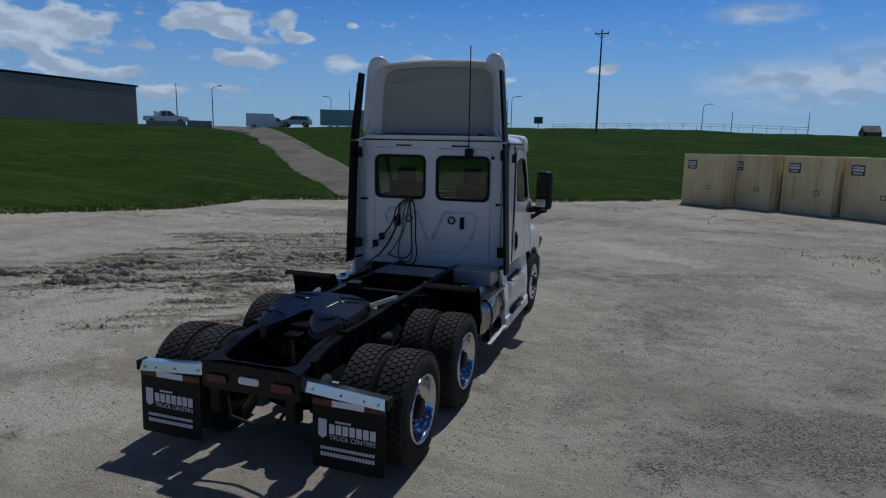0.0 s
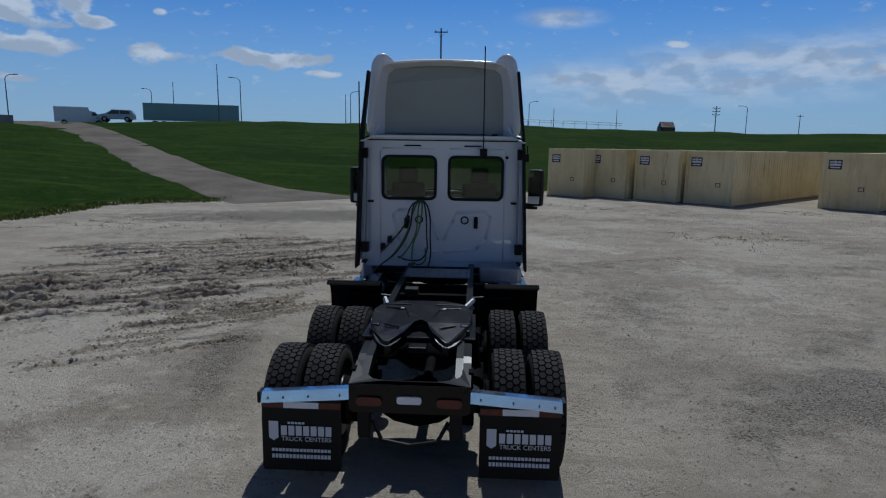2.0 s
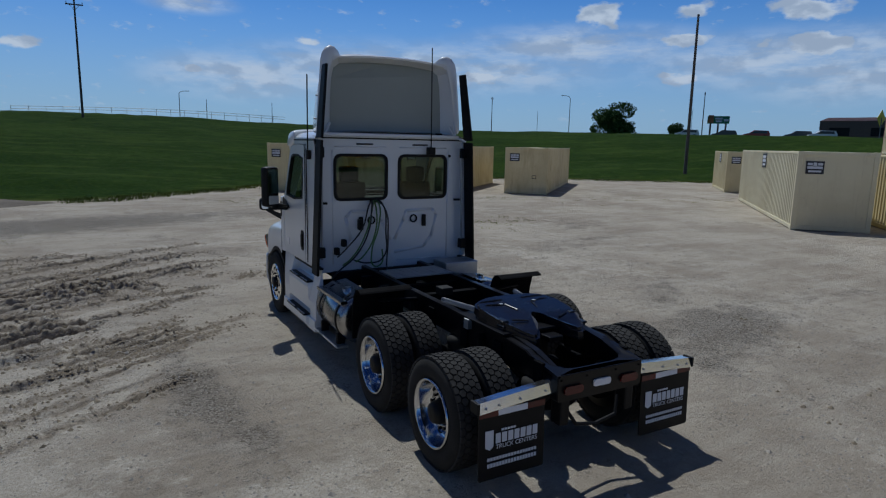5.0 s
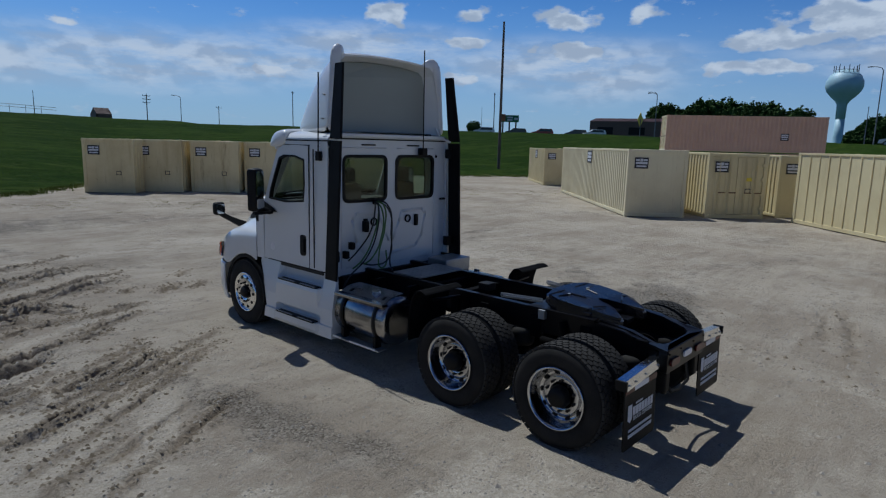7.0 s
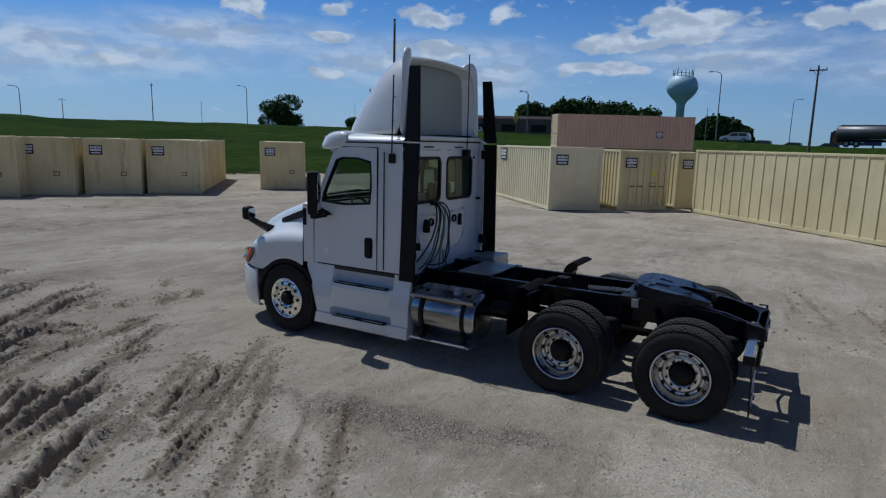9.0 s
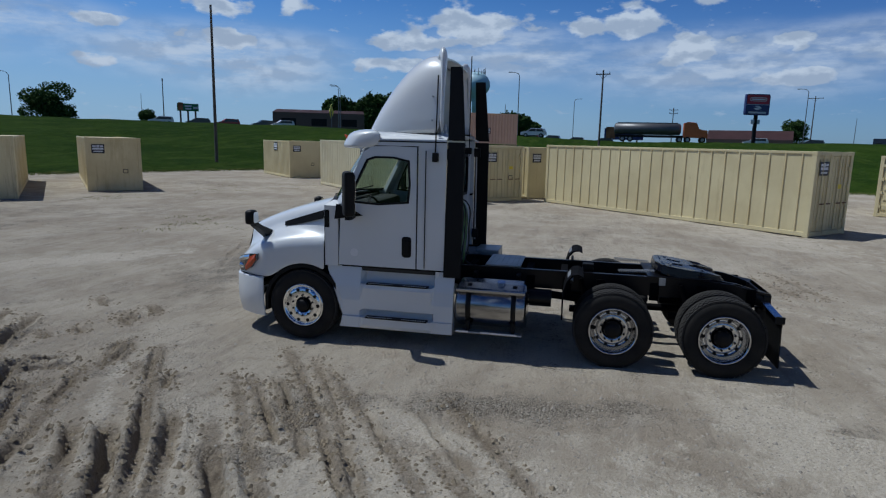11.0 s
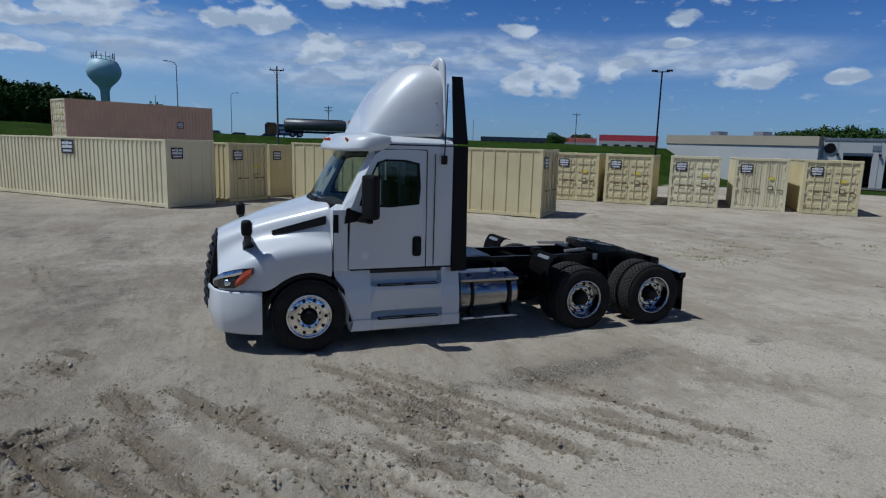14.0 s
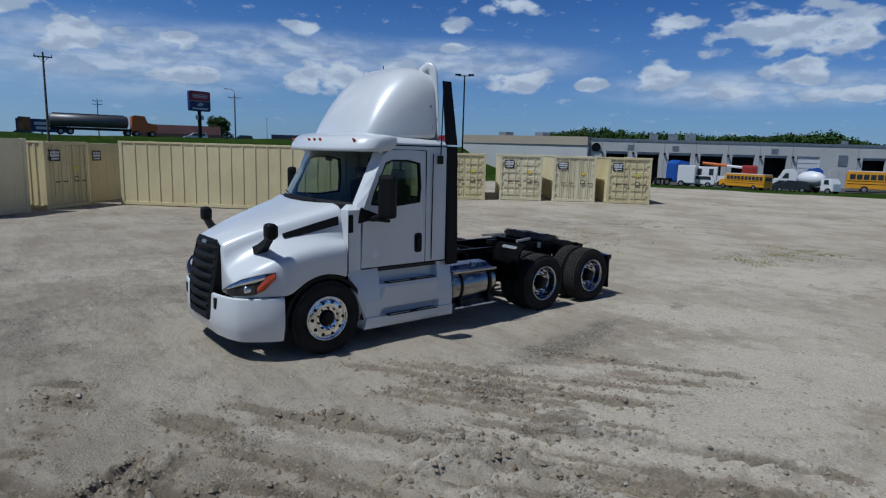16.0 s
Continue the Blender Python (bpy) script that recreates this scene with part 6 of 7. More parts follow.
# near-black for window panels and for the shade painted inside open bays
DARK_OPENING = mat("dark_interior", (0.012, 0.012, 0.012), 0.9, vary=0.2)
POLE_WOOD = mat("weathered_pole_wood", (0.13, 0.11, 0.095), 0.9, vary=0.2, scale=1.5, fine=20)
POLE_METAL = mat("dull_grey_pole", (0.20, 0.21, 0.22), 0.5, metal=0.4, vary=0.1)
TOWER_BLUE = mat("pale_aqua_tank_paint", (0.38, 0.57, 0.66), 0.5, vary=0.04, scale=0.1, fine=2)
LEAF = mat("tree_leaves", (0.033, 0.070, 0.018), 0.85, vary=0.25, scale=0.35, fine=3, second=(0.060, 0.106, 0.026), spec=0.15)
BARK = mat("tree_bark", (0.10, 0.075, 0.05), 0.9, vary=0.2, scale=4, fine=20)
BLADE = mat("grass_blades", (0.13, 0.17, 0.035), 0.9, vary=0.2, scale=0.5, fine=9, second=(0.06, 0.085, 0.02), spec=0.1)
DRY_BLADE = mat("yellow_green_weeds", (0.30, 0.31, 0.09), 0.85, vary=0.2, scale=0.8, fine=9)
STONE = mat("loose_stones", (0.44, 0.40, 0.335), 0.9, vary=0.15, scale=6, fine=30, second=(0.16, 0.14, 0.115))
CAR_WHITE = mat("white_car_paint", (0.75, 0.75, 0.76), 0.35, vary=0.03, coat=0.4)
CAR_DARK = mat("dark_car_paint", (0.03, 0.035, 0.04), 0.3, vary=0.1, coat=0.4)
CAR_RED = mat("red_paint", (0.35, 0.03, 0.02), 0.4, vary=0.08, coat=0.3)
BUS_YELLOW = mat("school_bus_yellow", (0.72, 0.33, 0.015), 0.4, vary=0.05, coat=0.2)
BLUE_PAINT = mat("bright_blue_paint", (0.02, 0.09, 0.40), 0.3, vary=0.06, coat=0.5)
ORANGE = mat("orange_paint", (0.62, 0.14, 0.02), 0.4, vary=0.06)
SIGN_RED = mat("red_sign_face", (0.42, 0.02, 0.04), 0.4, vary=0.03)
SIGN_NAVY = mat("navy_sign_face", (0.02, 0.03, 0.13), 0.4, vary=0.03)
SIGN_GREEN = mat("green_road_sign", (0.01, 0.16, 0.06), 0.5, vary=0.03)
TRAILER_GREEN = mat("pale_teal_trailer", (0.30, 0.42, 0.40), 0.5, vary=0.06, scale=0.3)
CONCRETE = mat("concrete", (0.30, 0.29, 0.27), 0.9, vary=0.1, scale=0.8, fine=10)
PAVED = mat("dark_asphalt_apron", (0.075, 0.074, 0.072), 0.9, vary=0.12, scale=0.4, fine=8)


def floor_at(x, y):
    return float(ground_height(np.array([x]), np.array([y]))[0])


# gravel road up the bank, a strip that follows the slope
def drive():
    left = [(-10.2, 20.6), (-12.8, 23.8), (-15.8, 27.4), (-19.5, 31.0), (-24.5, 37.0), (-31.0, 45.0), (-38.0, 52.5), (-47.0, 61.0), (-58.0, 66.0), (-75.0, 71.0)]
    right = [(-4.0, 25.8), (-7.2, 27.8), (-12.2, 30.8), (-16.2, 34.8), (-20.6, 40.2), (-26.2, 46.6), (-34.6, 56.6), (-40.5, 63.0), (-52.0, 76.0), (-68.0, 84.0)]
    rows = []
    for k in range(len(left) - 1):
        for f in (0, 0.25, 0.5, 0.75):
            a = Vector(left[k]).lerp(Vector(left[k + 1]), f)
            b = Vector(right[k]).lerp(Vector(right[k + 1]), f)
            row = []
            for j in range(11):
                p = a.lerp(b, j / 10)
                jit = 0.9 * noise.noise((p.x * 0.4, p.y * 0.4, 0)) if j in (0, 10) else 0
                lip = -0.15 if j in (0, 10) or not rows else 0.04
                row.append((p.x + jit, p.y - jit, floor_at(p.x, p.y) + lip))
            rows.append(row)
    tagged(shell("road", loft(rows), ASPHALT_ROAD, smooth=True), "worn brown gravel road climbing the grass bank", "road", kind="structure")


drive()


def apron():
    rows = []
    for k in range(25):
        f = k / 24
        a, b = Vector((66, -68)).lerp(Vector((-2, -103)), f), Vector((73, -82)).lerp(Vector((9, -140)), f)
        rows.append([(p.x, p.y, floor_at(p.x, p.y) + 0.05) for p in [a.lerp(b, j / 12) for j in range(13)]])
    tagged(shell("pavement", loft(rows), PAVED), "dark asphalt apron before the service building", "pavement", kind="structure")


apron()


def wall_slab(name, a, b, z0, z1, thick, material, parent, label=""):
    """An upright slab from a to b on plan."""
    a, b = Vector(a), Vector(b)
    side = Vector((-(b - a).y, (b - a).x)).normalized() * thick
    return part(name, prism([a, b, b + side, a + side], lambda u, v, w: (u, v, z0 + w), z1 - z0), material, parent, label)


def grey_warehouse():
    ob = thing("warehouse", "long dark grey metal warehouse on the grass bank", "building")
    z0, z1 = 3.5, 12.3
    for a, b in (((-88.6, 87.6), (-92.5, 18)), ((-88.6, 87.6), (-135, 90)), ((-92.5, 18), (-135, 20)), ((-135, 20), (-135, 90))):
        wall_slab("wall", a, b, z0, z1 - 0.0, 0.3, GREY_WALL, ob)
    part("roof", prism([(-88.2, 88), (-92.2, 17.6), (-135.4, 19.6), (-135.4, 90.4)], lambda u, v, w: (u, v, z1 + w + 0.02 * (-88 - u)), 0.35), BLACK, ob)
    for k in range(34):
        f = (k + 0.5) / 34
        p = Vector((-88.6, 87.6)).lerp(Vector((-92.5, 18)), f)
        part("cladding_rib", box(p.x, p.x + 0.12, p.y - 0.09, p.y + 0.09, z0, z1 - 0.2), GREY_WALL, ob)
    post = thing("sign_post", "small white sign panel on posts by the warehouse", "sign")
    part("panel", box(-85.2, -85.0, 88.3, 90.0, 5.6, 8.0), WHITE_TAPE, post)
    for y in (88.4, 89.9):
        part("leg", rod((-85.1, y, floor_at(-85, y)), (-85.1, y, 8.2), 0.06), POLE_METAL, post)


grey_warehouse()


def plain_building(name, label, corners, z0, z1, wall, roof, gable=0.0, bays=0):
    ob = thing(name, label, "building")
    n = len(corners)
    for k in range(n):
        wall_slab("wall", corners[k], corners[(k + 1) % n], z0, z1, 0.25, wall, ob)
    a, b, c, d = [Vector(p) for p in corners]
    if gable:
        m1, m2 = (a + d) / 2, (b + c) / 2
        rows = [[(*p, z) for p, z in ((a, z1), (m1, z1 + gable), (d, z1))], [(*p, z) for p, z in ((b, z1), (m2, z1 + gable), (c, z1))]]
        bm = loft(rows)
        bmesh.ops.solidify(bm, geom=bm.faces[:], thickness=0.25)
        part("roof", bm, roof, ob)
        for p, q, m in ((a, d, m1), (b, c, m2)):
            bm = bmesh.new()
            bm.faces.new([bm.verts.new((*v, z)) for v, z in ((p, z1 - 0.1), (q, z1 - 0.1), (m, z1 + gable - 0.15))])
            part("gable", bm, wall, ob)
    else:
        part("roof", prism(corners, lambda u, v, w: (u, v, z1 + w), 0.3), roof, ob)
    for k in range(bays):
        f = (k + 0.5) / bays
        p, q = a.lerp(b, f - 0.25 / bays), a.lerp(b, f + 0.25 / bays)
        side = Vector(((b - a).y, -(b - a).x)).normalized() * 0.06
        part("window", prism([p + side, q + side, q - side, p - side], lambda u, v, w: (u, v, z0 + (z1 - z0) * 0.45 + w), (z1 - z0) * 0.3), DARK_OPENING, ob)
    return ob


plain_building("machine_shed", "low brown metal building beyond the highway", [(142.5, 80.1), (151.5, 58), (172, 66), (163, 88)], 3.4, 9.6, BROWN_WALL, MAROON, 1.2, 3)
plain_building("long_shed", "long low building with a maroon roof", [(166.8, -31.5), (161.8, -51.0), (175, -55), (180, -35)], 1.0, 5.2, BROWN_WALL, MAROON, 2.4, 6)
plain_building("red_roofed_barn", "white building with a bright red metal roof", [(238.4, -159.3), (226.2, -182.7), (240.2, -194.0), (253.4, -169.3)], 1.4, 7.3, PALE_WALL, RED_ROOF, 3.0, 5)
plain_building("red_roofed_annex", "low building with a faded red metal roof", [(274.6, -158.0), (267.3, -177.2), (280.7, -186.1), (288.4, -166.0)], 1.4, 6.6, PALE_WALL, FADED_RED, 2.5)
plain_building("blue_shed", "long low dark blue building on the horizon", [(301.5, -126.7), (287.6, -163.5), (299.7, -170.4), (314.3, -132.2)], 1.4, 8.3, NAVY_WALL, NAVY_WALL, 0.0, 9)
plain_building("field_hut", "small dark hut on the horizon", [(42.0, 138.4), (45.0, 138.4), (45.0, 142), (42.0, 142)], 4.0, 7.2, BROWN_WALL, MAROON, 1.3)


# the service yard is drawn at 1 : 1.4 round this point
LOWER_YARD = Matrix.Translation((-8.4, 9.0, 2.73)) @ Matrix.Scale(1.4, 4) @ Matrix.Translation((8.4, -9.0, -2.73))


def lower(x, y, k=1.4):
    return -8.4 + k * (x + 8.4), 9.0 + k * (y - 9.0)


def service_building():
    """Pale garage with a row of tall bay doors."""
    ob = thing("service_building", "pale grey service garage with open bay doors", "building", at=LOWER_YARD)
    a, b = Vector((41.2, -55.2)), Vector((4.4, -93.3))
    along = (b - a).normalized()
    back = Vector((along.y, -along.x))
    if back.dot(Vector((0, -1))) < 0:
        back = -back
    z0, z1 = -0.6, 4.55
    pts = lambda u, w: a + along * u + back * w
    L = (b - a).length
    wall_slab("back_wall", pts(0, 14), pts(L, 14), z0, z1, 0.3, PALE_WALL, ob)
    wall_slab("end_wall", pts(0, 0.3), pts(0, 14), z0, z1, 0.3, PALE_WALL, ob)
    wall_slab("end_wall", pts(L, 14), pts(L, 0.3), z0, z1, 0.3, PALE_WALL, ob)
    part("roof", prism([pts(-0.05, -0.06), pts(L + 0.05, -0.06), pts(L + 0.05, 14.4), pts(-0.05, 14.4)], lambda u, v, w: (u, v, z1 + w), 0.28), STEEL, ob)
    part("shop_floor", prism([pts(0, 0), pts(L, 0), pts(L, 14), pts(0, 14)], lambda u, v, w: (u, v, z0 - 0.1 + w), 0.12), CONCRETE, ob)
    slab = lambda name, u0, u1, w0, w1, q0, q1, m, par=ob, label="": part(name, prism([pts(u0, w0), pts(u1, w0), pts(u1, w1), pts(u0, w1)], lambda u, v, w: (u, v, q0 + w), q1 - q0), m, par, label)
    u, edges = 1.91, [0.0]
    kinds = ("open", "open", "open", "open", "open", "open", "shut", "blank", "open", "open", "open")
    for kind in kinds:
        if kind == "blank":
            slab("wall_louvre", u + 1.0, u + 2.1, -0.05, 0.0, 2.2, 3.5, STEEL)
            slab("side_door", u + 0.2, u + 1.2, -0.06, 0.0, z0, 1.7, PALE_WALL)
            u += 3.87
            continue
        slab("wall", edges[-1], u, 0, 0.3, z0, z1, PALE_WALL)
        slab("lintel", u, u + 2.72, 0, 0.3, 3.25, z1, PALE_WALL)
        if kind == "shut":
            door = slab("bay_door", u, u + 2.72, 0.12, 0.2, z0, 3.25, CAR_WHITE, ob, "closed white roller door")
            for k in range(1, 6):
                slab("slat", u, u + 2.72, 0.10, 0.12, z0 + k * 0.6, z0 + k * 0.6 + 0.04, STEEL, door)
        else:
            # added black sheet across the bay, standing in for the shade indoors
            slab("bay_shade_sheet", u, u + 2.72, 2.2, 2.3, z0, 3.4, DARK_OPENING)
            slab("raised_door", u + 0.05, u + 2.67, 0.12, 0.2, 2.95, 3.25, STEEL)
        slab("wall_lamp", u - 0.65, u - 0.45, -0.3, 0.0, 2.95, 3.2, BLACK)
        slab("joint", u - 0.60, u - 0.56, -0.02, 0.0, z0, z1, STEEL)
        edges.append(u + 2.72)
        u += 3.87
    slab("wall", edges[-1], L, 0, 0.3, z0, z1, PALE_WALL)
    for k in (4.5, 10.0, 22.0):
        slab("vent", k, k + 0.8, -0.04, 0.0, 3.5, 4.1, STEEL)
    for k, s in ((8.5, 0.9), (11.0, 1.0), (13.2, 1.1), (33, 0.6)):
        unit = slab("roof_unit", k, k + s, 5, 5 + s, z1 + 0.28, z1 + 0.4 + s * 0.8, STEEL)
    p = pts(0.6, -0.02)
    part("wall_clock", rod((p.x, p.y, 3.7), (p.x - back.x * 0.12, p.y - back.y * 0.12, 3.7), 0.55, 24), BLACK, ob, "round dark wall sign")
    wing = thing("beige_wing", "beige flat-roofed building beside the garage", "building", at=LOWER_YARD)
    c, d = Vector((56.0, -46.4)), Vector((41.0, -54.2))
    dv = Vector((0.454, -0.891)) * 12
    for p, q in ((c, d), (d, d + dv), (d + dv, c + dv), (c + dv, c)):
        wall_slab("wall", p, q, -0.3, 3.9, 0.3, PALE_WALL, wing)
    part("fascia", prism([c + Vector((0.06, 0.12)), d + Vector((-0.06, 0.12)), d + dv, c + dv], lambda u, v, w: (u, v, 3.9 + w), 1.05), BEIGE_WALL, wing)
    for f in (0.25, 0.55):
        p = c.lerp(d, f)
        part("roof_unit", box(p.x, p.x + 1.4, p.y - 4, p.y - 2.6, 4.9, 5.5), STEEL, wing)


service_building()


def power_pole(x, y, top, arm=2.4, heading=0.0, lean=0.0, twin=1):
    z0 = floor_at(x, y)
    ob = thing("utility_pole", "tall weathered wooden utility pole with a crossarm", "pole", "utility poles", at=pose(x, y, z0 - 0.3, 0, lean, heading))
    h = top - z0 + 0.3
    part("shaft", rod((0, 0, 0), (0, 0, h), 0.16, 10, r2=0.10), POLE_WOOD, ob)
    for k in range(twin):
        z = h - 0.55 - 0.9 * k
        bar = part("crossarm", box(-arm / 2, arm / 2, -0.06, 0.06, z - 0.07, z + 0.07), POLE_WOOD, ob)
        for s in (-1, 0, 1):
            part("insulator", rod((s * (arm / 2 - 0.1), 0, z + 0.07), (s * (arm / 2 - 0.1), 0, z + 0.32), 0.05, 8), STEEL, bar)
        for s in (-1, 1):
            part("brace", rod((s * arm * 0.3, 0.05, z), (0, 0.05, z - 0.7), 0.025, 6), STEEL, ob)


for x, y, top, arm, heading, lean, twin in ((-5.0, 87.0, 19.2, 1.9, 0, 0, 1), (44.2, 35.2, 14.6, 0.6, 40, 0, 1), (66.5, 172.8, 14.2, 2.6, 20, 0, 3), (79.1, -1.1, 12.8, 1.9, 80, 0, 1),
                                             (178.4, -24.4, 13.7, 2.3, 80, 0, 2), (160.6, -54.5, 15.9, 3.4, 70, 0, 1), (107.3, 164.0, 17.7, 0.9, 0, 0, 1),
                                             (161.7, -99.1, 14.2, 2.4, 60, 0, 1), (118.2, 230.8, 15.2, 2.4, 0, 0, 1), (144.4, 113.6, 18.2, 0.6, 0, 0, 1)):
    power_pole(x, y, top, arm, heading, lean, twin)


def street_lamp(x, y, top, heading):
    z0 = floor_at(x, y)
    h = top - z0
    ob = thing("street_lamp", "tall grey highway lamp with a curved arm", "street lamp", "highway lamps", at=pose(x, y, z0, 0, 0, heading))
    part("post", rod((0, 0, -0.2), (0, 0, h - 0.6), 0.10, 8, r2=0.07), POLE_METAL, ob)
    part("arm", tube_mesh([(0, 0, h - 0.6), (0.25, 0, h - 0.2), (0.8, 0, h), (1.5, 0, h + 0.05)], 0.055, 8), POLE_METAL, ob)
    part("lamp_head", box(1.4, 2.1, -0.13, 0.13, h - 0.02, h + 0.12, 0.04), POLE_METAL, ob)


for x, y, top, heading in ((-72.3, 88.7, 12.4, 0), (-69.4, 126.6, 13.6, 180), (-27.4, 131.9, 13.8, 0), (12.7, 145.0, 13.0, 0), (-42.5, 107.2, 14.1, 180), (93.7, 110.3, 14.3, 150),
                          (65.9, 151.3, 12.9, 160), (122.3, 53.4, 14.3, 90), (112.0, 13.2, 16.1, 90), (171.9, 3.1, 15.5, -80), (130.9, 57.2, 15.3, 90), (132.6, -43.8, 15.1, 60)):
    street_lamp(x, y, top, heading)
for x, y, top in ((-76.8, 84.9, 12.6), (-65.6, 128.7, 15.3), (19.7, 154.4, 12.0), (37.0, 161.9, 12.4), (176.1, -70.2, 11.4), (-30.6, 141.8, 14.0), (150, 20, 12.5), (156.1, 203.8, 16.8), (210.6, 171.7, 19.0), (-42.0, 96.1, 15.1)):
    ob = thing("flag_pole", "thin plain pole on the horizon", "pole", "thin poles", at=pose(x, y, floor_at(x, y)))
    part("shaft", rod((0, 0, -0.2), (0, 0, top - floor_at(x, y)), 0.11, 8, r2=0.06), POLE_METAL, ob)


def yard_light(x, y, top):
    ob = thing("yard_light", "tall dark parking-lot light with twin heads", "street lamp", at=pose(x, y, floor_at(x, y), 0, 0, 50))
    h = top - floor_at(x, y)
    part("post", rod((0, 0, -0.1), (0, 0, h), 0.10, 10, r2=0.08), BLACK, ob)
    part("crossbar", box(-0.7, 0.7, -0.04, 0.04, h - 0.12, h - 0.04), BLACK, ob)
    for s in (-1, 1):
        part("lamp_head", box(s * 0.75 - 0.32, s * 0.75 + 0.32, -0.22, 0.22, h - 0.05, h + 0.12, 0.04), BLACK, ob)
    part("footing", rod((0, 0, -0.1), (0, 0, 0.7), 0.3, 14), CONCRETE, ob)


yard_light(46.0, -37.6, 11.2)


def water_tower():
    x, y = 338.7, 58.3
    ob = thing("water_tower", "pale aqua water tower with a round tank", "water tower", at=pose(x, y, 2.5))
    tank = part("tank", turned([(16, 2.0), (22.5, 2.1), (24.3, 2.9), (26.3, 5.0), (28.6, 6.9), (31, 7.8), (33.5, 7.6), (36, 6.4), (38, 4.0), (38.8, 1.5)], 40, "z"), TOWER_BLUE, ob, smooth=True)
    part("pedestal", turned([(0, 4.0), (3, 2.6), (8, 2.0), (16.5, 2.0)], 28, "z"), TOWER_BLUE, ob, smooth=True)
    for k in range(16):
        a = 2 * math.pi * k / 16
        part("mast", rod((5 * math.cos(a), 5 * math.sin(a), 36.5), (5 * math.cos(a), 5 * math.sin(a), 39.5 + (k * 7 % 5) * 0.35), 0.16, 6), POLE_METAL, tank)
    part("walkway", turned([(38.3, 5.0), (38.5, 5.0), (38.5, 5.2), (38.3, 5.2)], 28, "z", closed=True), POLE_METAL, tank)


water_tower()


def sign_tower():
    """The tall dealer sign: plain shapes only."""
    ob = thing("pylon_sign", "tall pylon sign with a red and navy face", "sign", at=pose(107.2, -27.8, floor_at(107.2, -27.8), 0, 0, 106))
    z = 8.5 - floor_at(107.2, -27.8)
    part("post", box(-0.25, 0.25, -0.2, 0.2, -0.3, z + 0.2), BLACK, ob)
    cabinet = part("cabinet", prism(rounded(-2.1, 2.1, z, z + 3.5, 0.3), lambda u, v, w: (u, -0.3 + w, v), 0.6), SIGN_NAVY, ob)
    for s, y in ((1, 0.31), (-1, -0.31)):
        part("red_face", prism(rounded(-1.95, 1.95, z + 1.85, z + 3.35, 0.2), lambda u, v, w: (u, y + s * w, v), 0.02), SIGN_RED, cabinet)
        part("oval_mark", pierced(rounded(-1.5, 1.5, z + 2.3, z + 2.95, 0.3), rounded(-1.4, 1.4, z + 2.4, z + 2.85, 0.22), lambda u, v, w: (u, y + s * (0.03 + w), v), 0.02), LETTER, cabinet)
        part("oval_bar", prism(rounded(-1.2, 1.2, z + 2.52, z + 2.74, 0.02), lambda u, v, w: (u, y + s * (0.03 + w), v), 0.02), LETTER, cabinet)
        part("divider", prism(rounded(-2.0, 2.0, z + 1.70, z + 1.78, 0.01), lambda u, v, w: (u, y + s * w, v), 0.02), LETTER, cabinet)
        part("curved_mark", prism([(-0.75, z + 1.15), (-0.3, z + 1.5), (0.7, z + 1.45), (-0.1, z + 1.3), (0.75, z + 1.1), (0.2, z + 0.85), (-0.7, z + 0.9), (0.1, z + 1.02)], lambda u, v, w: (u, y + s * w, v), 0.02), LETTER, cabinet)
        part("lettering_bar", prism(rounded(-1.55, 1.55, z + 0.28, z + 0.58, 0.02), lambda u, v, w: (u, y + s * w, v), 0.02), LETTER, cabinet)
    part("small_panel", box(-0.75, 0.75, -0.15, 0.15, z - 1.5, z - 0.75), LETTER, ob)


sign_tower()


def billboard(x, y, z, w, h, heading, face, label):
    ob = thing("billboard", label, "billboard", at=pose(x, y, z, 0, 0, heading))
    panel = part("panel", box(-w / 2, w / 2, -0.15, 0.15, 0, h), face, ob)
    part("picture", box(-w * 0.46, -w * 0.22, -0.2, -0.16, h * 0.1, h * 1.12, 0.02), mat("food_picture", (0.40, 0.17, 0.06), 0.6, vary=0.3, scale=0.8), panel)
    for k, (u0, u1, v0, v1) in enumerate(((-0.15, 0.18, 0.55, 0.78), (-0.12, 0.16, 0.2, 0.42), (0.24, 0.46, 0.3, 0.62))):
        part("lettering_bar", box(w * u0, w * u1, -0.2, -0.16, h * v0, h * v1), LETTER, panel)
    for s in (-0.35, 0, 0.35):
        part("post", rod((w * s, 0.2, -5), (w * s, 0.2, h * 0.9), 0.2), POLE_WOOD, ob)


billboard(171.0, -10.8, 4.5, 10.5, 3.1, -86, SIGN_NAVY, "dark blue roadside billboard with a food picture")
billboard(114.8, 86.0, 8.2, 4.4, 1.6, -52, SIGN_GREEN, "green highway sign board on posts")
ob = thing("road_sign", "small green road sign on the horizon", "sign", at=pose(-17.2, 108.6, floor_at(-17.2, 108.6)))
part("panel", box(-0.8, 0.8, -0.05, 0.05, 1.2, 2.4), SIGN_GREEN, ob)
part("post", rod((0, 0.08, 0), (0, 0.08, 2.3), 0.06), POLE_METAL, ob)
ob = thing("warning_sign", "yellow diamond warning sign", "sign", at=pose(99.0, 46.0, floor_at(99, 46), 0, 0, 172))
part("panel", prism([(0, 1.6), (0.9, 2.9), (0, 4.2), (-0.9, 2.9)], lambda u, v, w: (u, w, v), 0.05), SIGN_YELLOW, ob)
part("post", rod((0, 0.1, 0), (0, 0.1, 3.0), 0.06), POLE_METAL, ob)


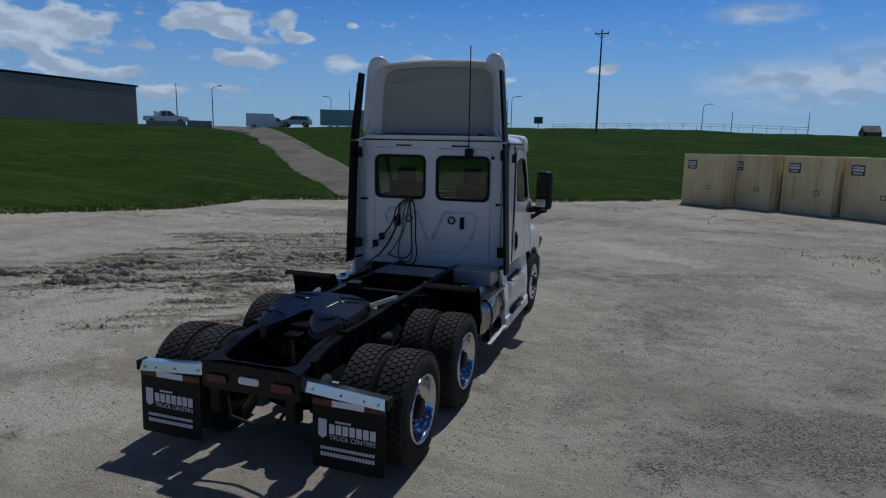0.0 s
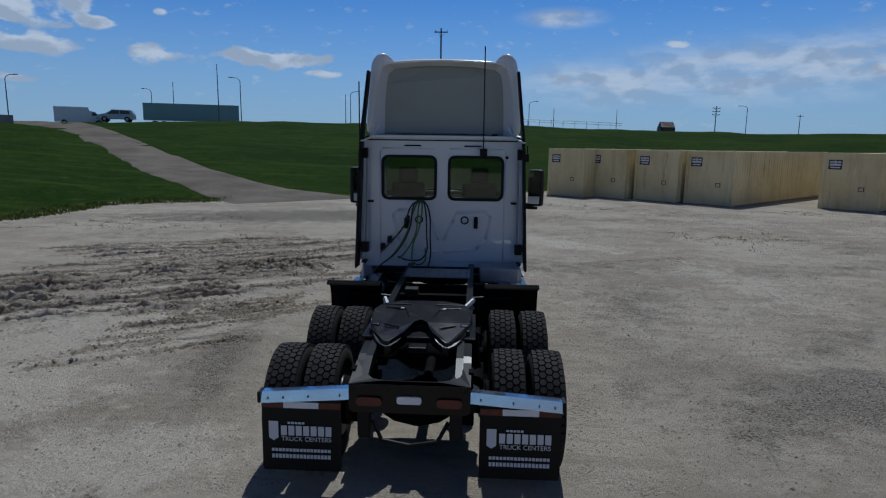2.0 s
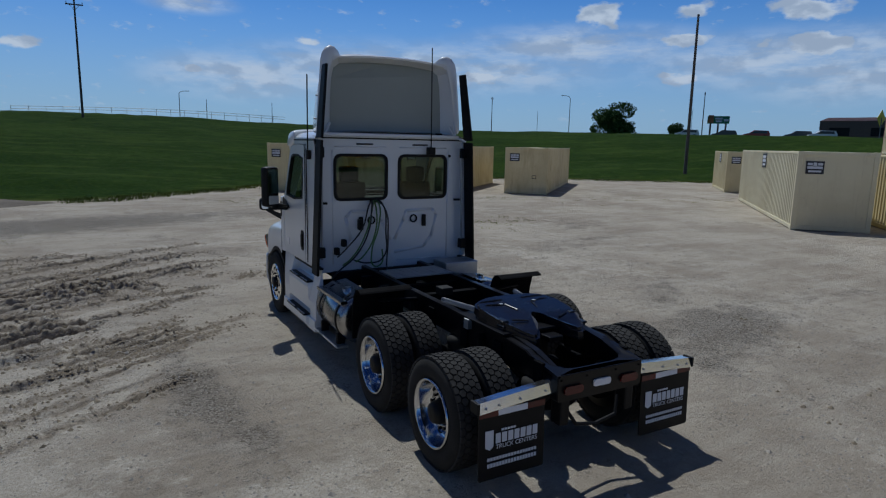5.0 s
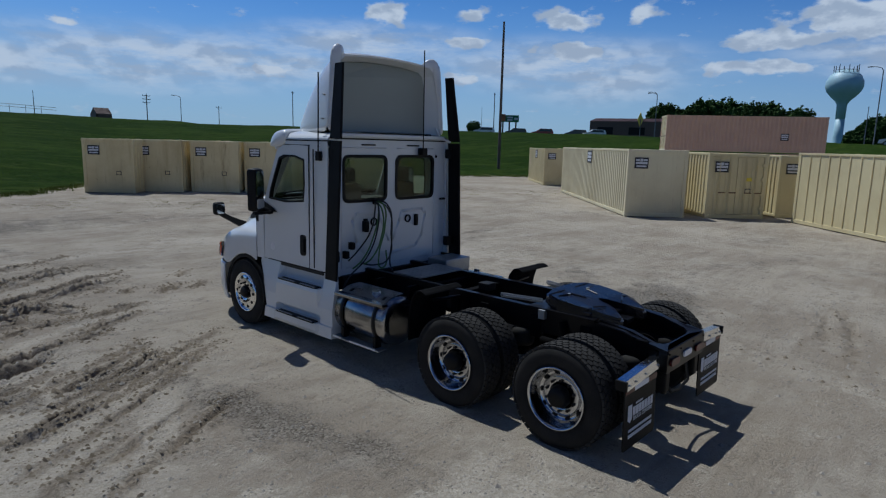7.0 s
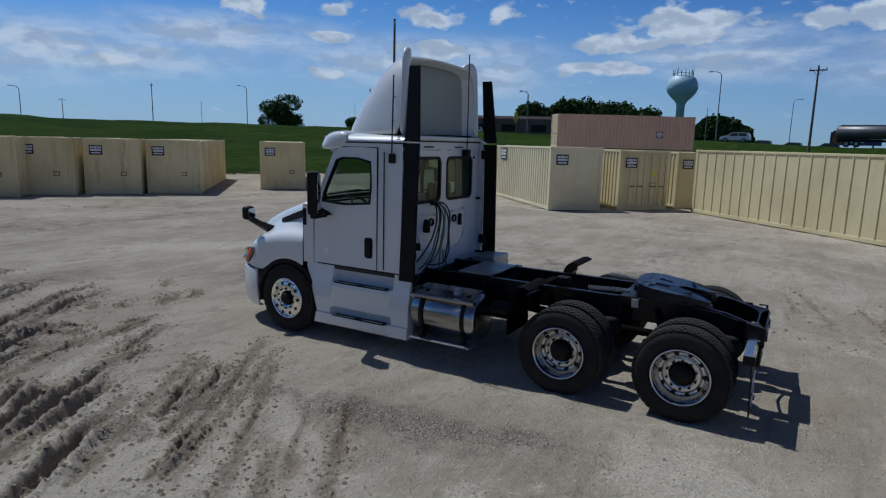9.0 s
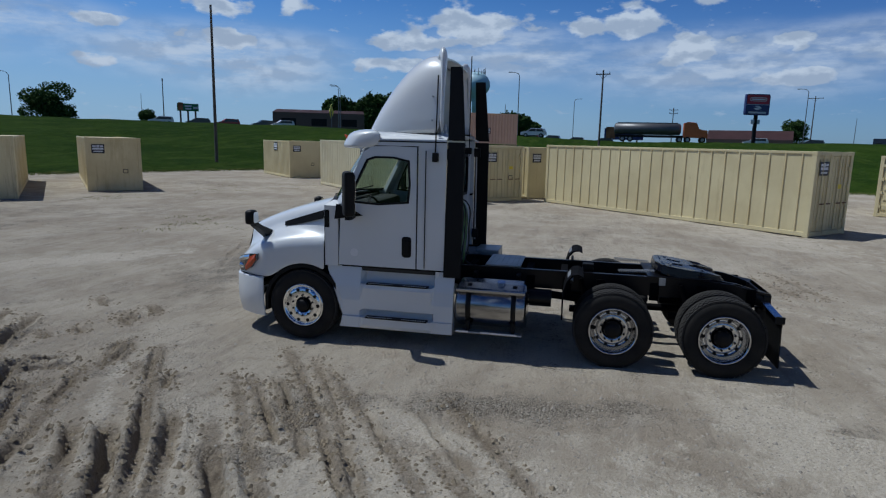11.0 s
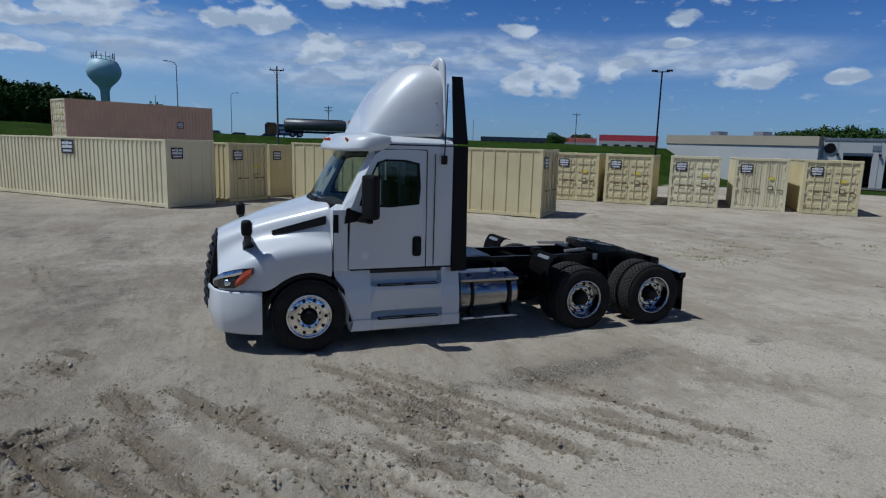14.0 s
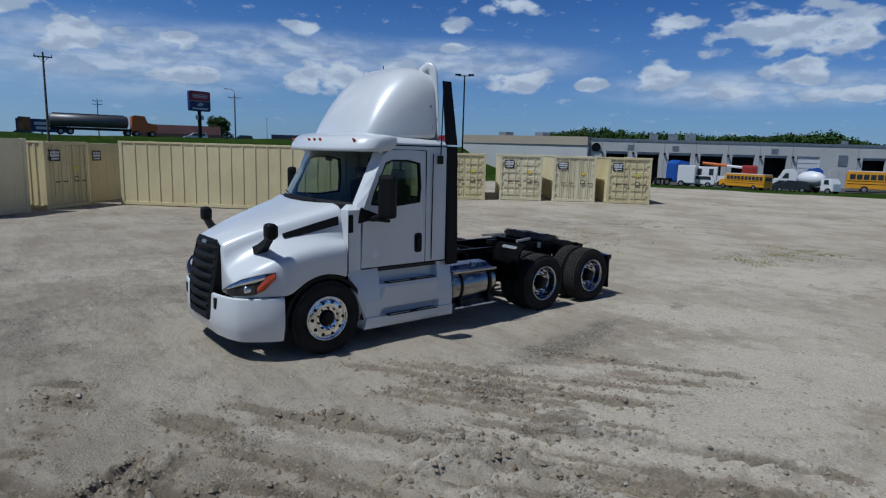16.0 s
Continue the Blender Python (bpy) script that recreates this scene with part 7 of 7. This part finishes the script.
def guard_rail():
    ob = thing("guard_rail", "pale metal bridge railing along the highway", "railing")
    pts = [(-14.5 + 2.2 * k, 108 + 0.25 * k) for k in range(20)]
    for (x, y), (x2, y2) in zip(pts, pts[1:]):
        z, z2 = floor_at(x, y) + 0.45 * math.sin(math.pi * (x + 14.5) / 42) ** 0.5 if x > -14.5 else floor_at(x, y), 0
        zz = 6.3 + 0.45 * math.sin(math.pi * (x + 14.5) / 42)
        zz2 = 6.3 + 0.45 * math.sin(math.pi * (x2 + 14.5) / 42)
        part("post", rod((x, y, floor_at(x, y) - 0.2), (x, y, zz + 0.75), 0.035, 6), POLE_METAL, ob)
        for dz in (0.3, 0.7):
            part("rail", rod((x, y, zz + dz), (x2, y2, zz2 + dz), 0.035, 6), POLE_METAL, ob)


guard_rail()


# ---- vehicles far off ----
def vehicle(name, label, category, x, y, heading, profile, width, paint, wheels, r=0.38, panes=(), z=None, scale=1.0, extras=()):
    z = floor_at(x, y) if z is None else z
    ob = thing(name, label, category, at=pose(x, y, z, 0, 0, heading) @ Matrix.Diagonal((scale, scale, scale, 1)))
    part("body", prism(profile, lambda u, v, w: (u, w - width / 2, v), width, bevel=0.06), paint, ob)
    for wx in wheels:
        for s in (-1, 1):
            tyre = part("wheel", rod((wx, s * (width / 2 - 0.22), r), (wx, s * (width / 2 + 0.02), r), r, 18), RUBBER, ob)
            part("rim", rod((wx, s * (width / 2 + 0.01), r), (wx, s * (width / 2 + 0.03), r), r * 0.55, 14), STEEL, tyre)
    for pane in panes:
        for s in (-1, 1):
            part("window", prism(pane, lambda u, v, w: (u, s * (width / 2 + 0.004 + w), v), 0.012), CAR_DARK, ob)
    for pname, b, m in extras:
        part(pname, box(*b), m, ob)
    return ob


PICKUP = [(0, 0.5), (0, 1.08), (2.0, 1.08), (2.1, 1.75), (2.4, 1.86), (3.4, 1.86), (4.1, 1.2), (5.6, 1.08), (5.75, 0.5)]
SUV = [(0, 0.4), (0.02, 1.05), (0.35, 1.66), (2.8, 1.72), (3.6, 1.12), (4.7, 0.95), (4.85, 0.4)]
VAN = [(0, 0.45), (0, 1.95), (0.15, 2.1), (3.9, 2.1), (4.6, 1.35), (5.5, 1.15), (5.6, 0.45)]
vehicle("pickup_truck", "white crew-cab pickup truck on the bank", "pickup", -62.5, 62.5, 40, PICKUP, 1.95, CAR_WHITE, (1.1, 4.6), panes=([(2.2, 1.15), (2.9, 1.15), (2.9, 1.75), (2.35, 1.75)], [(3.0, 1.15), (3.9, 1.15), (3.4, 1.75), (3.0, 1.75)]))
ob = thing("concrete_block", "row of low concrete and timber blocks", "block", at=pose(-58.5, 59.5, floor_at(-58.5, 59.5), 0, 0, 42))
part("block", box(-0.5, 4.2, -0.5, 0.5, -0.4, 0.55, 0.05), CONCRETE, ob)
part("block", box(4.4, 7.4, -0.5, 0.5, -0.4, 0.75, 0.05), CONCRETE, ob)
vehicle("cargo_van", "white box van parked at the top of the road", "van", -58.6, 79.6, 32, [(0, 0.5), (0, 2.55), (4.2, 2.55), (4.3, 2.0), (5.0, 1.95), (5.6, 1.3), (6.4, 1.15), (6.5, 0.5)], 2.1, CAR_WHITE, (1.2, 5.4), panes=([(4.6, 1.35), (5.4, 1.35), (5.0, 1.85), (4.6, 1.85)],))
vehicle("suv", "silver station wagon beside a white van", "car", -48.6, 82.5, 200, SUV, 1.85, mat("silver_paint", (0.42, 0.42, 0.43), 0.3, metal=0.4, coat=0.5), (0.9, 3.8), panes=([(0.5, 1.1), (1.8, 1.1), (1.8, 1.6), (0.6, 1.6)], [(1.9, 1.1), (3.4, 1.1), (2.8, 1.6), (1.9, 1.6)]))
vehicle("semi_trailer", "pale teal semi trailer parked on the bank", "trailer", -55.6, 97.8, 22, [(0, 1.1), (0, 3.9), (15.2, 3.9), (15.2, 1.1)], 2.5, TRAILER_GREEN, (1.8, 3.1), 0.5, extras=(("landing_leg", (11.6, 11.8, -0.9, -0.7, 0, 1.1), BLACK), ("landing_leg", (11.6, 11.8, 0.7, 0.9, 0, 1.1), BLACK)))
vehicle("suv", "white sport utility vehicle on the highway", "car", 111.2, 7.6, 86, SUV, 1.9, CAR_WHITE, (0.9, 3.8), panes=([(0.5, 1.1), (1.8, 1.1), (1.8, 1.6), (0.6, 1.6)], [(1.9, 1.1), (3.4, 1.1), (2.8, 1.6), (1.9, 1.6)]))
for x, y, paint in ((150, 6, CAR_DARK), (154, 0, CAR_DARK), (149, 11, CAR_RED), (152, -7, CAR_DARK), (116, 66, CAR_DARK), (112, 72, CAR_RED), (109, 77, CAR_DARK), (104, 82, CAR_WHITE), (117, 62, CAR_WHITE), (133, -48, CAR_DARK), (128, -36, CAR_WHITE), (150, -62, CAR_WHITE)):
    vehicle("parked_car", "car parked by the highway, " + ("white" if paint is CAR_WHITE else "red" if paint is CAR_RED else "dark") + " paint", "car", x, y, 80 if y < 30 else 130, SUV, 1.85, paint, (0.9, 3.8), panes=([(0.5, 1.1), (3.4, 1.1), (2.8, 1.6), (0.6, 1.6)],))


TANK_STEEL = mat("dull_tank_steel", (0.13, 0.13, 0.135), 0.45, metal=0.4, vary=0.12, scale=0.5)


def tanker():
    ob = vehicle("tanker_truck", "tanker truck with an orange cab and dull steel tank", "truck", 107.2, -4.6, -95, [(11.6, 0.9), (11.6, 3.3), (12.2, 3.5), (13.6, 3.4), (14.0, 2.3), (15.4, 2.1), (15.5, 0.8)], 2.4, ORANGE, (1.5, 2.8, 11.0, 12.3, 14.7), 0.5)
    part("tank", turned([(0, 0.6), (0.2, 1.0), (11.0, 1.0), (11.2, 0.6)], 24, "x", (0, 0, 2.25)), TANK_STEEL, ob, smooth=True)
    part("frame", box(0.2, 12, -0.5, 0.5, 0.8, 1.2), BLACK, ob)
    part("walkway", box(0.5, 10.6, -0.25, 0.25, 3.25, 3.38), POLE_METAL, ob)


tanker()


def yard_vehicles():
    bus_side = [(0, 0.55), (0, 2.75), (0.25, 2.95), (8.4, 2.95), (8.7, 2.75), (8.8, 1.75), (10.0, 1.6), (10.1, 0.55)]
    for x, y, h, s in ((*lower(18.4, -53.4, 1.27), -13, 0.66), (*lower(15.8, -66.0), 200, 1.06)):
        bus = vehicle("school_bus", "yellow school bus with a white roof and dark windows", "bus", x, y, h, bus_side, 2.4, BUS_YELLOW, (2.2, 9.0), 0.48, panes=[[(0.4 + 0.8 * k, 1.85), (1.05 + 0.8 * k, 1.85), (1.05 + 0.8 * k, 2.55), (0.4 + 0.8 * k, 2.55)] for k in range(10)], scale=s)
        part("roof", box(0.1, 8.5, -1.15, 1.15, 2.93, 3.02, 0.03), CAR_WHITE, bus)
        part("rear_window", box(-0.015, 0.01, -0.9, 0.9, 1.8, 2.5), CAR_DARK, bus)
        for z in (1.2, 1.6):
            part("rub_rail", box(0.1, 8.7, -1.22, 1.22, z, z + 0.07), BLACK, bus)
    cabp = [(0, 0.7), (0, 3.0), (0.6, 3.5), (1.9, 3.3), (2.5, 1.9), (4.2, 1.7), (4.4, 0.7)]
    blue = vehicle("blue_truck", "blue semi truck tractor parked by the garage", "truck", *lower(25.0, -46.9), 243, cabp, 2.3, BLUE_PAINT, (-2.5, -1.2, 3.6), 0.5, panes=([(1.2, 2.0), (2.1, 2.0), (1.7, 2.8), (1.2, 2.8)],), scale=1.0)
    part("frame", box(-3.2, 0.5, -0.45, 0.45, 0.7, 1.0), BLACK, blue)
    vehicle("box_trailer", "white box trailer parked among vehicles", "trailer", *lower(22.3, -46.9), 25, [(0, 0.35), (0, 2.0), (1.55, 2.0), (1.55, 0.35)], 3.2, CAR_WHITE, (1.2,), 0.3, scale=1.4)
    van = vehicle("white_van", "white box van with two dark side windows", "van", *lower(21.6, -49.6), 25, [(0, 0.4), (0, 1.95), (2.2, 1.95), (2.2, 0.4)], 1.8, CAR_WHITE, (0.5, 1.6), 0.3, panes=([(0.35, 1.15), (0.75, 1.15), (0.75, 1.75), (0.35, 1.75)], [(1.4, 1.15), (1.8, 1.15), (1.8, 1.75), (1.4, 1.75)]), scale=1.4)
    lift = thing("bucket_truck", "bucket truck with an orange and white folded boom", "truck", at=pose(*lower(25.8, -55.6, 1.5), floor_at(*lower(25.8, -55.6, 1.5)), 0, 0, 205) @ Matrix.Scale(1.4, 4))
    part("boom", rod((-0.6, 0, 2.6), (2.0, 0, 2.4), 0.17), ORANGE, lift)
    part("bucket_arm", rod((1.6, 0, 2.4), (4.8, 0, 2.15), 0.15), CAR_WHITE, lift)
    part("deck", box(0.5, 5.0, -0.9, 0.9, 0.4, 1.2), CAR_WHITE, lift)
    part("cab", box(3.6, 5.2, -0.9, 0.9, 0.4, 2.5, 0.2), CAR_RED, lift)
    for wx in (1.5, 4.6):
        for s in (-1, 1):
            part("wheel", rod((wx, s * 0.7, 0.35), (wx, s * 0.95, 0.35), 0.35, 16), RUBBER, lift)
    for x, y, paint, h, s in ((*lower(18.2, -59.5), CAR_WHITE, 25, 0.92), (*lower(18.5, -67.0), BLUE_PAINT, 25, 1.0)):
        v = vehicle("truck_tractor", ("white" if paint is CAR_WHITE else "blue") + " truck cab parked in the yard row", "truck", x, y, h, cabp, 2.3, paint, (-1.5, 3.6), 0.5, panes=([(1.2, 2.0), (2.1, 2.0), (1.7, 2.8), (1.2, 2.8)],), scale=s)
        part("frame", box(-2.2, 0.5, -0.45, 0.45, 0.7, 1.0), BLACK, v)
    for x, y, paint in ((*lower(16.0, -54.6), CAR_DARK), (*lower(14.2, -52.0), CAR_DARK), (*lower(20.7, -47.4), CAR_WHITE)):
        vehicle("parked_car", "small " + ("dark" if paint is CAR_DARK else "white") + " car in the yard row", "car", x, y, 25, SUV, 1.8, paint, (0.9, 3.8), panes=([(0.5, 1.1), (3.4, 1.1), (2.8, 1.6), (0.6, 1.6)],), scale=0.87)
    mixer = vehicle("cement_mixer", "white concrete mixer truck with a round drum", "truck", *lower(15.3, -53.4), 168, [(3.6, 0.5), (3.6, 2.4), (5.0, 2.4), (5.5, 1.6), (5.6, 0.5)], 2.2, CAR_WHITE, (0.6, 1.7, 4.8), 0.48, panes=([(4.1, 1.5), (4.9, 1.5), (4.8, 2.2), (4.1, 2.2)],), scale=0.81)
    part("drum", turned([(-0.8, 0.5), (0, 1.05), (1.3, 1.3), (2.6, 1.1), (3.4, 0.6)], 24, "x", (0, 0, 2.2)), CAR_WHITE, mixer, smooth=True)
    part("frame", box(-0.5, 4, -0.45, 0.45, 0.6, 0.95), BLACK, mixer)


yard_vehicles()


# ---- trees and woods ----
def leaf_cloud(lists, centre, radii, count, size, rng):
    """Adds small leaf clumps on and in an uneven ellipsoid."""
    r = np.random.RandomState(rng.randrange(10 ** 6))
    unit = lambda v: v / np.linalg.norm(v, axis=1)[:, None]
    d = unit(r.normal(0, 1, (count, 3)))
    u, v = np.arctan2(d[:, 1], d[:, 0]), d[:, 2]
    off = centre[0] * 0.37 + centre[1] * 0.21
    bumpy = 0.78 + 0.26 * lattice(u * 1.6 + off + 40, v * 2.2 + off, 31) + 0.14 * lattice(u * 4.5 + off + 40, v * 5 - off, 32)
    p = np.array(centre) + d * np.array(radii) * (bumpy * r.uniform(0.6, 1.05, count) ** 0.5)[:, None]
    a = unit(r.normal(0, 1, (count, 3)) * (1, 1, 0.6))
    b = unit(np.cross(a, r.normal(0, 1, (count, 3))))
    s = size * r.uniform(0.5, 1.3, count)[:, None]
    lists.append(np.stack([p - a * s, p + b * s * 0.7, p + a * s, p - b * s * 0.7], 1).reshape(-1, 3))


def leaf_mesh(name, lists, material):
    me = bpy.data.meshes.new(name)
    verts = np.concatenate(lists)
    me.from_pydata(verts.tolist(), [], np.arange(len(verts)).reshape(-1, 4).tolist())
    me.materials.append(material)
    return me


def tree(x, y, top, width, seed, label):
    rng = random.Random(seed)
    z0 = floor_at(x, y)
    h = top - z0
    ob = thing("tree", label, "tree", at=pose(x, y, z0 - 0.2))
    part("trunk", rod((0, 0, 0), (0.1, 0, h * 0.45), h * 0.028, 9, r2=h * 0.017), BARK, ob)
    for k in range(6):
        a = 2 * math.pi * k / 6 + rng.uniform(-0.3, 0.3)
        part("limb", rod((0.1, 0, h * (0.25 + 0.03 * k)), (math.cos(a) * width * 0.3, math.sin(a) * width * 0.3, h * rng.uniform(0.5, 0.7)), h * 0.012, 7, r2=h * 0.005), BARK, ob)
    lists = []
    for k in range(9):
        a = rng.uniform(0, 2 * math.pi)
        rr = width * 0.28 * rng.uniform(0.2, 1)
        leaf_cloud(lists, (math.cos(a) * rr, math.sin(a) * rr, h * rng.uniform(0.30, 0.80)), (width * 0.30, width * 0.30, h * 0.22), 1600, h * 0.022, rng)
    crown = new("crown", leaf_mesh("crown", lists, LEAF))
    crown.parent = ob


tree(195.0, 203.0, 23.0, 24.0, 1, "broad round dark green tree beyond the bank")
tree(181.0, -56.8, 11.5, 9.0, 3, "dark green tree behind a low building")
tree(208.0, -118.9, 9.8, 10.0, 4, "distant bushy green tree")
tree(295.4, -185.3, 13.2, 13.0, 6, "far bushy green tree behind red roofs")
tree(104.5, 88.5, 9.0, 4.0, 5, "small green tree by the highway")


def woods(name, label, rows, leaf, count, seed):
    rng = random.Random(seed)
    lists = []
    for x, y, top, r in rows:
        z0 = floor_at(x, y)
        leaf_cloud(lists, (x, y, z0 + (top - z0) * 0.55), (r, r, (top - z0) * 0.5), count, leaf, rng)
    return tagged(new(name, leaf_mesh(name, lists, LEAF)), label, "woods", kind="stuff")


rng = random.Random(21)
belt = []
for k in range(15):
    f = k / 14
    belt.append((197.0 + 13 * f + rng.uniform(-4, 4), 83 - 37 * f + rng.uniform(-2, 2), 17.0 + rng.uniform(-0.7, 0.7) + (1.0 if 0.2 < f < 0.6 else -1.5 if f > 0.8 else 0), rng.uniform(4.5, 6.0)))
for k in range(9):
    f = k / 8
    belt.append((220 + rng.uniform(-3, 3), 32 - 14 * f, 10.5 + 4.0 * math.sin(math.pi * f) + rng.uniform(-0.8, 0.8), rng.uniform(3.2, 4.2)))
woods("tree_belt", "dense dark green belt of trees below the water tower", belt, 0.46, 5200, 3)
far = []
for k in range(80):
    f = k / 79
    a = radians(139 + 26 * f)
    d = 215 + rng.uniform(-8, 8)
    far.append((-8 + d * math.sin(a), 9 + d * math.cos(a), 10.0 + 0.6 * math.sin(f * 9) + rng.uniform(-0.4, 0.4) - 4.0 * max(0, f - 0.85) / 0.15, rng.uniform(5.0, 7.0)))
woods("far_woods", "distant green woods behind the garage", far, 0.36, 4200, 4)


def tufts(name, label, spots, material, blades, height, seed):
    """Grass and weed clumps: thin upright blades."""
    rng = random.Random(seed)
    verts, faces = [], []
    levels = ground_height(np.array([p[0] for p in spots]), np.array([p[1] for p in spots]))
    for (x, y, s), z in zip(spots, levels.tolist()):
        for _ in range(blades):
            px, py = x + rng.gauss(0, 0.10 * s), y + rng.gauss(0, 0.10 * s)
            a, lean = rng.uniform(0, 6.28), rng.uniform(0.1, 0.6)
            h, w = height * s * rng.uniform(0.5, 1.2), 0.012 * s + 0.004
            c, q = math.cos(a), math.sin(a)
            k = len(verts)
            verts += [(px - q * w, py + c * w, z - 0.01), (px + q * w, py - c * w, z - 0.01), (px + c * lean * h, py + q * lean * h, z + h)]
            faces.append((k, k + 1, k + 2))
    me = bpy.data.meshes.new(name)
    me.from_pydata(verts, [], faces)
    me.materials.append(material)
    return tagged(new(name, me), label, "grass", kind="stuff")


CLOD = mat("earth_clods", (0.28, 0.235, 0.17), 0.95, vary=0.15, scale=2, fine=30, second=(0.15, 0.12, 0.082), spec=0.1)


def pebbles(name, label, spots, material, rng):
    verts, faces = [], []
    for x, y, s in spots:
        if abs(x) < 1.35 and -0.8 < y < 6.9:
            continue
        ks = len(verts)
        a = rng.uniform(0, 6.28)
        shape = [(1, 0, 0), (0.2, 0.9, 0.1), (-0.9, 0.3, 0), (-0.4, -0.9, 0.1), (0.5, -0.7, 0), (0.1, 0.1, 0.75)]
        verts += [(x, y, s, a, rng.uniform(0.7, 1.2), q) for q in shape]
        faces += [(ks, ks + 1, ks + 5), (ks + 1, ks + 2, ks + 5), (ks + 2, ks + 3, ks + 5), (ks + 3, ks + 4, ks + 5), (ks + 4, ks, ks + 5)]
    hz = ground_height(np.array([v[0] for v in verts]), np.array([v[1] for v in verts]))
    pts = []
    for (x, y, s, a, e, q), z in zip(verts, hz):
        c, d = math.cos(a), math.sin(a)
        pts.append((x + s * (q[0] * c - q[1] * d * e), y + s * (q[0] * d + q[1] * c * e), z - 0.15 * s + s * q[2]))
    me = bpy.data.meshes.new(name)
    me.from_pydata(pts, [], faces)
    me.materials.append(material)
    tagged(new(name, me), label, "stones", kind="stuff")


def scatter():
    rng = random.Random(8)
    edge = []
    for _ in range(2400):
        az = rng.uniform(-70, 128)
        if -26 < az < -11:
            continue  # the foot of the road
        r0 = float(np.interp(az, [b[0] for b in BANK], [b[1] for b in BANK]))
        r = r0 + rng.uniform(-0.8, 0.9)
        x, y = r * math.sin(radians(az)), r * math.cos(radians(az))
        edge.append((x, y, rng.uniform(1.0, 2.4)))
    tufts("bank_grass", "rough green grass along the foot of the bank", edge, BLADE, 14, 0.06, 1)
    weeds = []
    groups = [(-0.9, -7.3, 1.0), (-0.9, -10.8, 1.3), (-0.9, -9.1, 1.0), (6.5, 23.5, 3.5), (14.5, 22.0, 2.0), (21.0, 19.5, 4.0), (26.5, 17.0, 3.0), (4.8, -8.0, 2.2), (3.6, -5.8, 1.4), (9.5, -26.0, 4.5), (1.0, -24.0, 4.0), (-8.0, 15.5, 3.0), (-12.0, 14.5, 3.0), (-15.0, 13.0, 3.0), (-10.5, 22.5, 2.5), (1.5, 25.5, 3.0), (9.0, 14.0, 2.0), (5.5, -12.0, 2.5)]
    for gx, gy, spread_m in groups:
        for _ in range(46):
            weeds.append((gx + rng.gauss(0, spread_m * 0.55), gy + rng.gauss(0, spread_m * 0.35), rng.uniform(0.5, 1.6)))
    weeds = [w for w in weeds if not (abs(w[0]) < 1.7 and -1.2 < w[1] < 7.2)]
    tufts("weeds", "sparse yellow-green weeds on the gravel", weeds, DRY_BLADE, 10, 0.026, 2)
    # loose stones, and clods of earth along the ruts
    spots = []
    for _ in range(15000):
        spots.append((rng.uniform(-8.8, -1.2), rng.uniform(-3.4, 10.8), 0.005 + 0.016 * rng.random() ** 2))
    for _ in range(11000):
        spots.append((rng.uniform(1.3, 8.0), rng.uniform(-3.5, 9.5), 0.006 + 0.018 * rng.random() ** 2))
    for _ in range(1500):
        spots.append((rng.uniform(-12, 12), rng.uniform(-8, 24), rng.uniform(0.012, 0.045)))
    pebbles("loose_stones", "loose grey stones on the gravel", spots, STONE, rng)
    spots = []
    for sx, sy, a, length, depth, half in RUTS:
        for _ in range(int(length * (120 if depth > 0.035 else 16))):
            u, side = rng.uniform(0, length), rng.choice((-1, 1, 1))
            v = side * half * 1.7 + rng.gauss(0, 0.10)
            c, q = math.cos(radians(a)), math.sin(radians(a))
            spots.append((sx + u * c - v * q, sy + u * q + v * c, 0.007 + 0.038 * rng.random() ** 4))
    pebbles("earth_clods", "brown clods of earth along the wheel ruts", spots, CLOD, rng)


scatter()
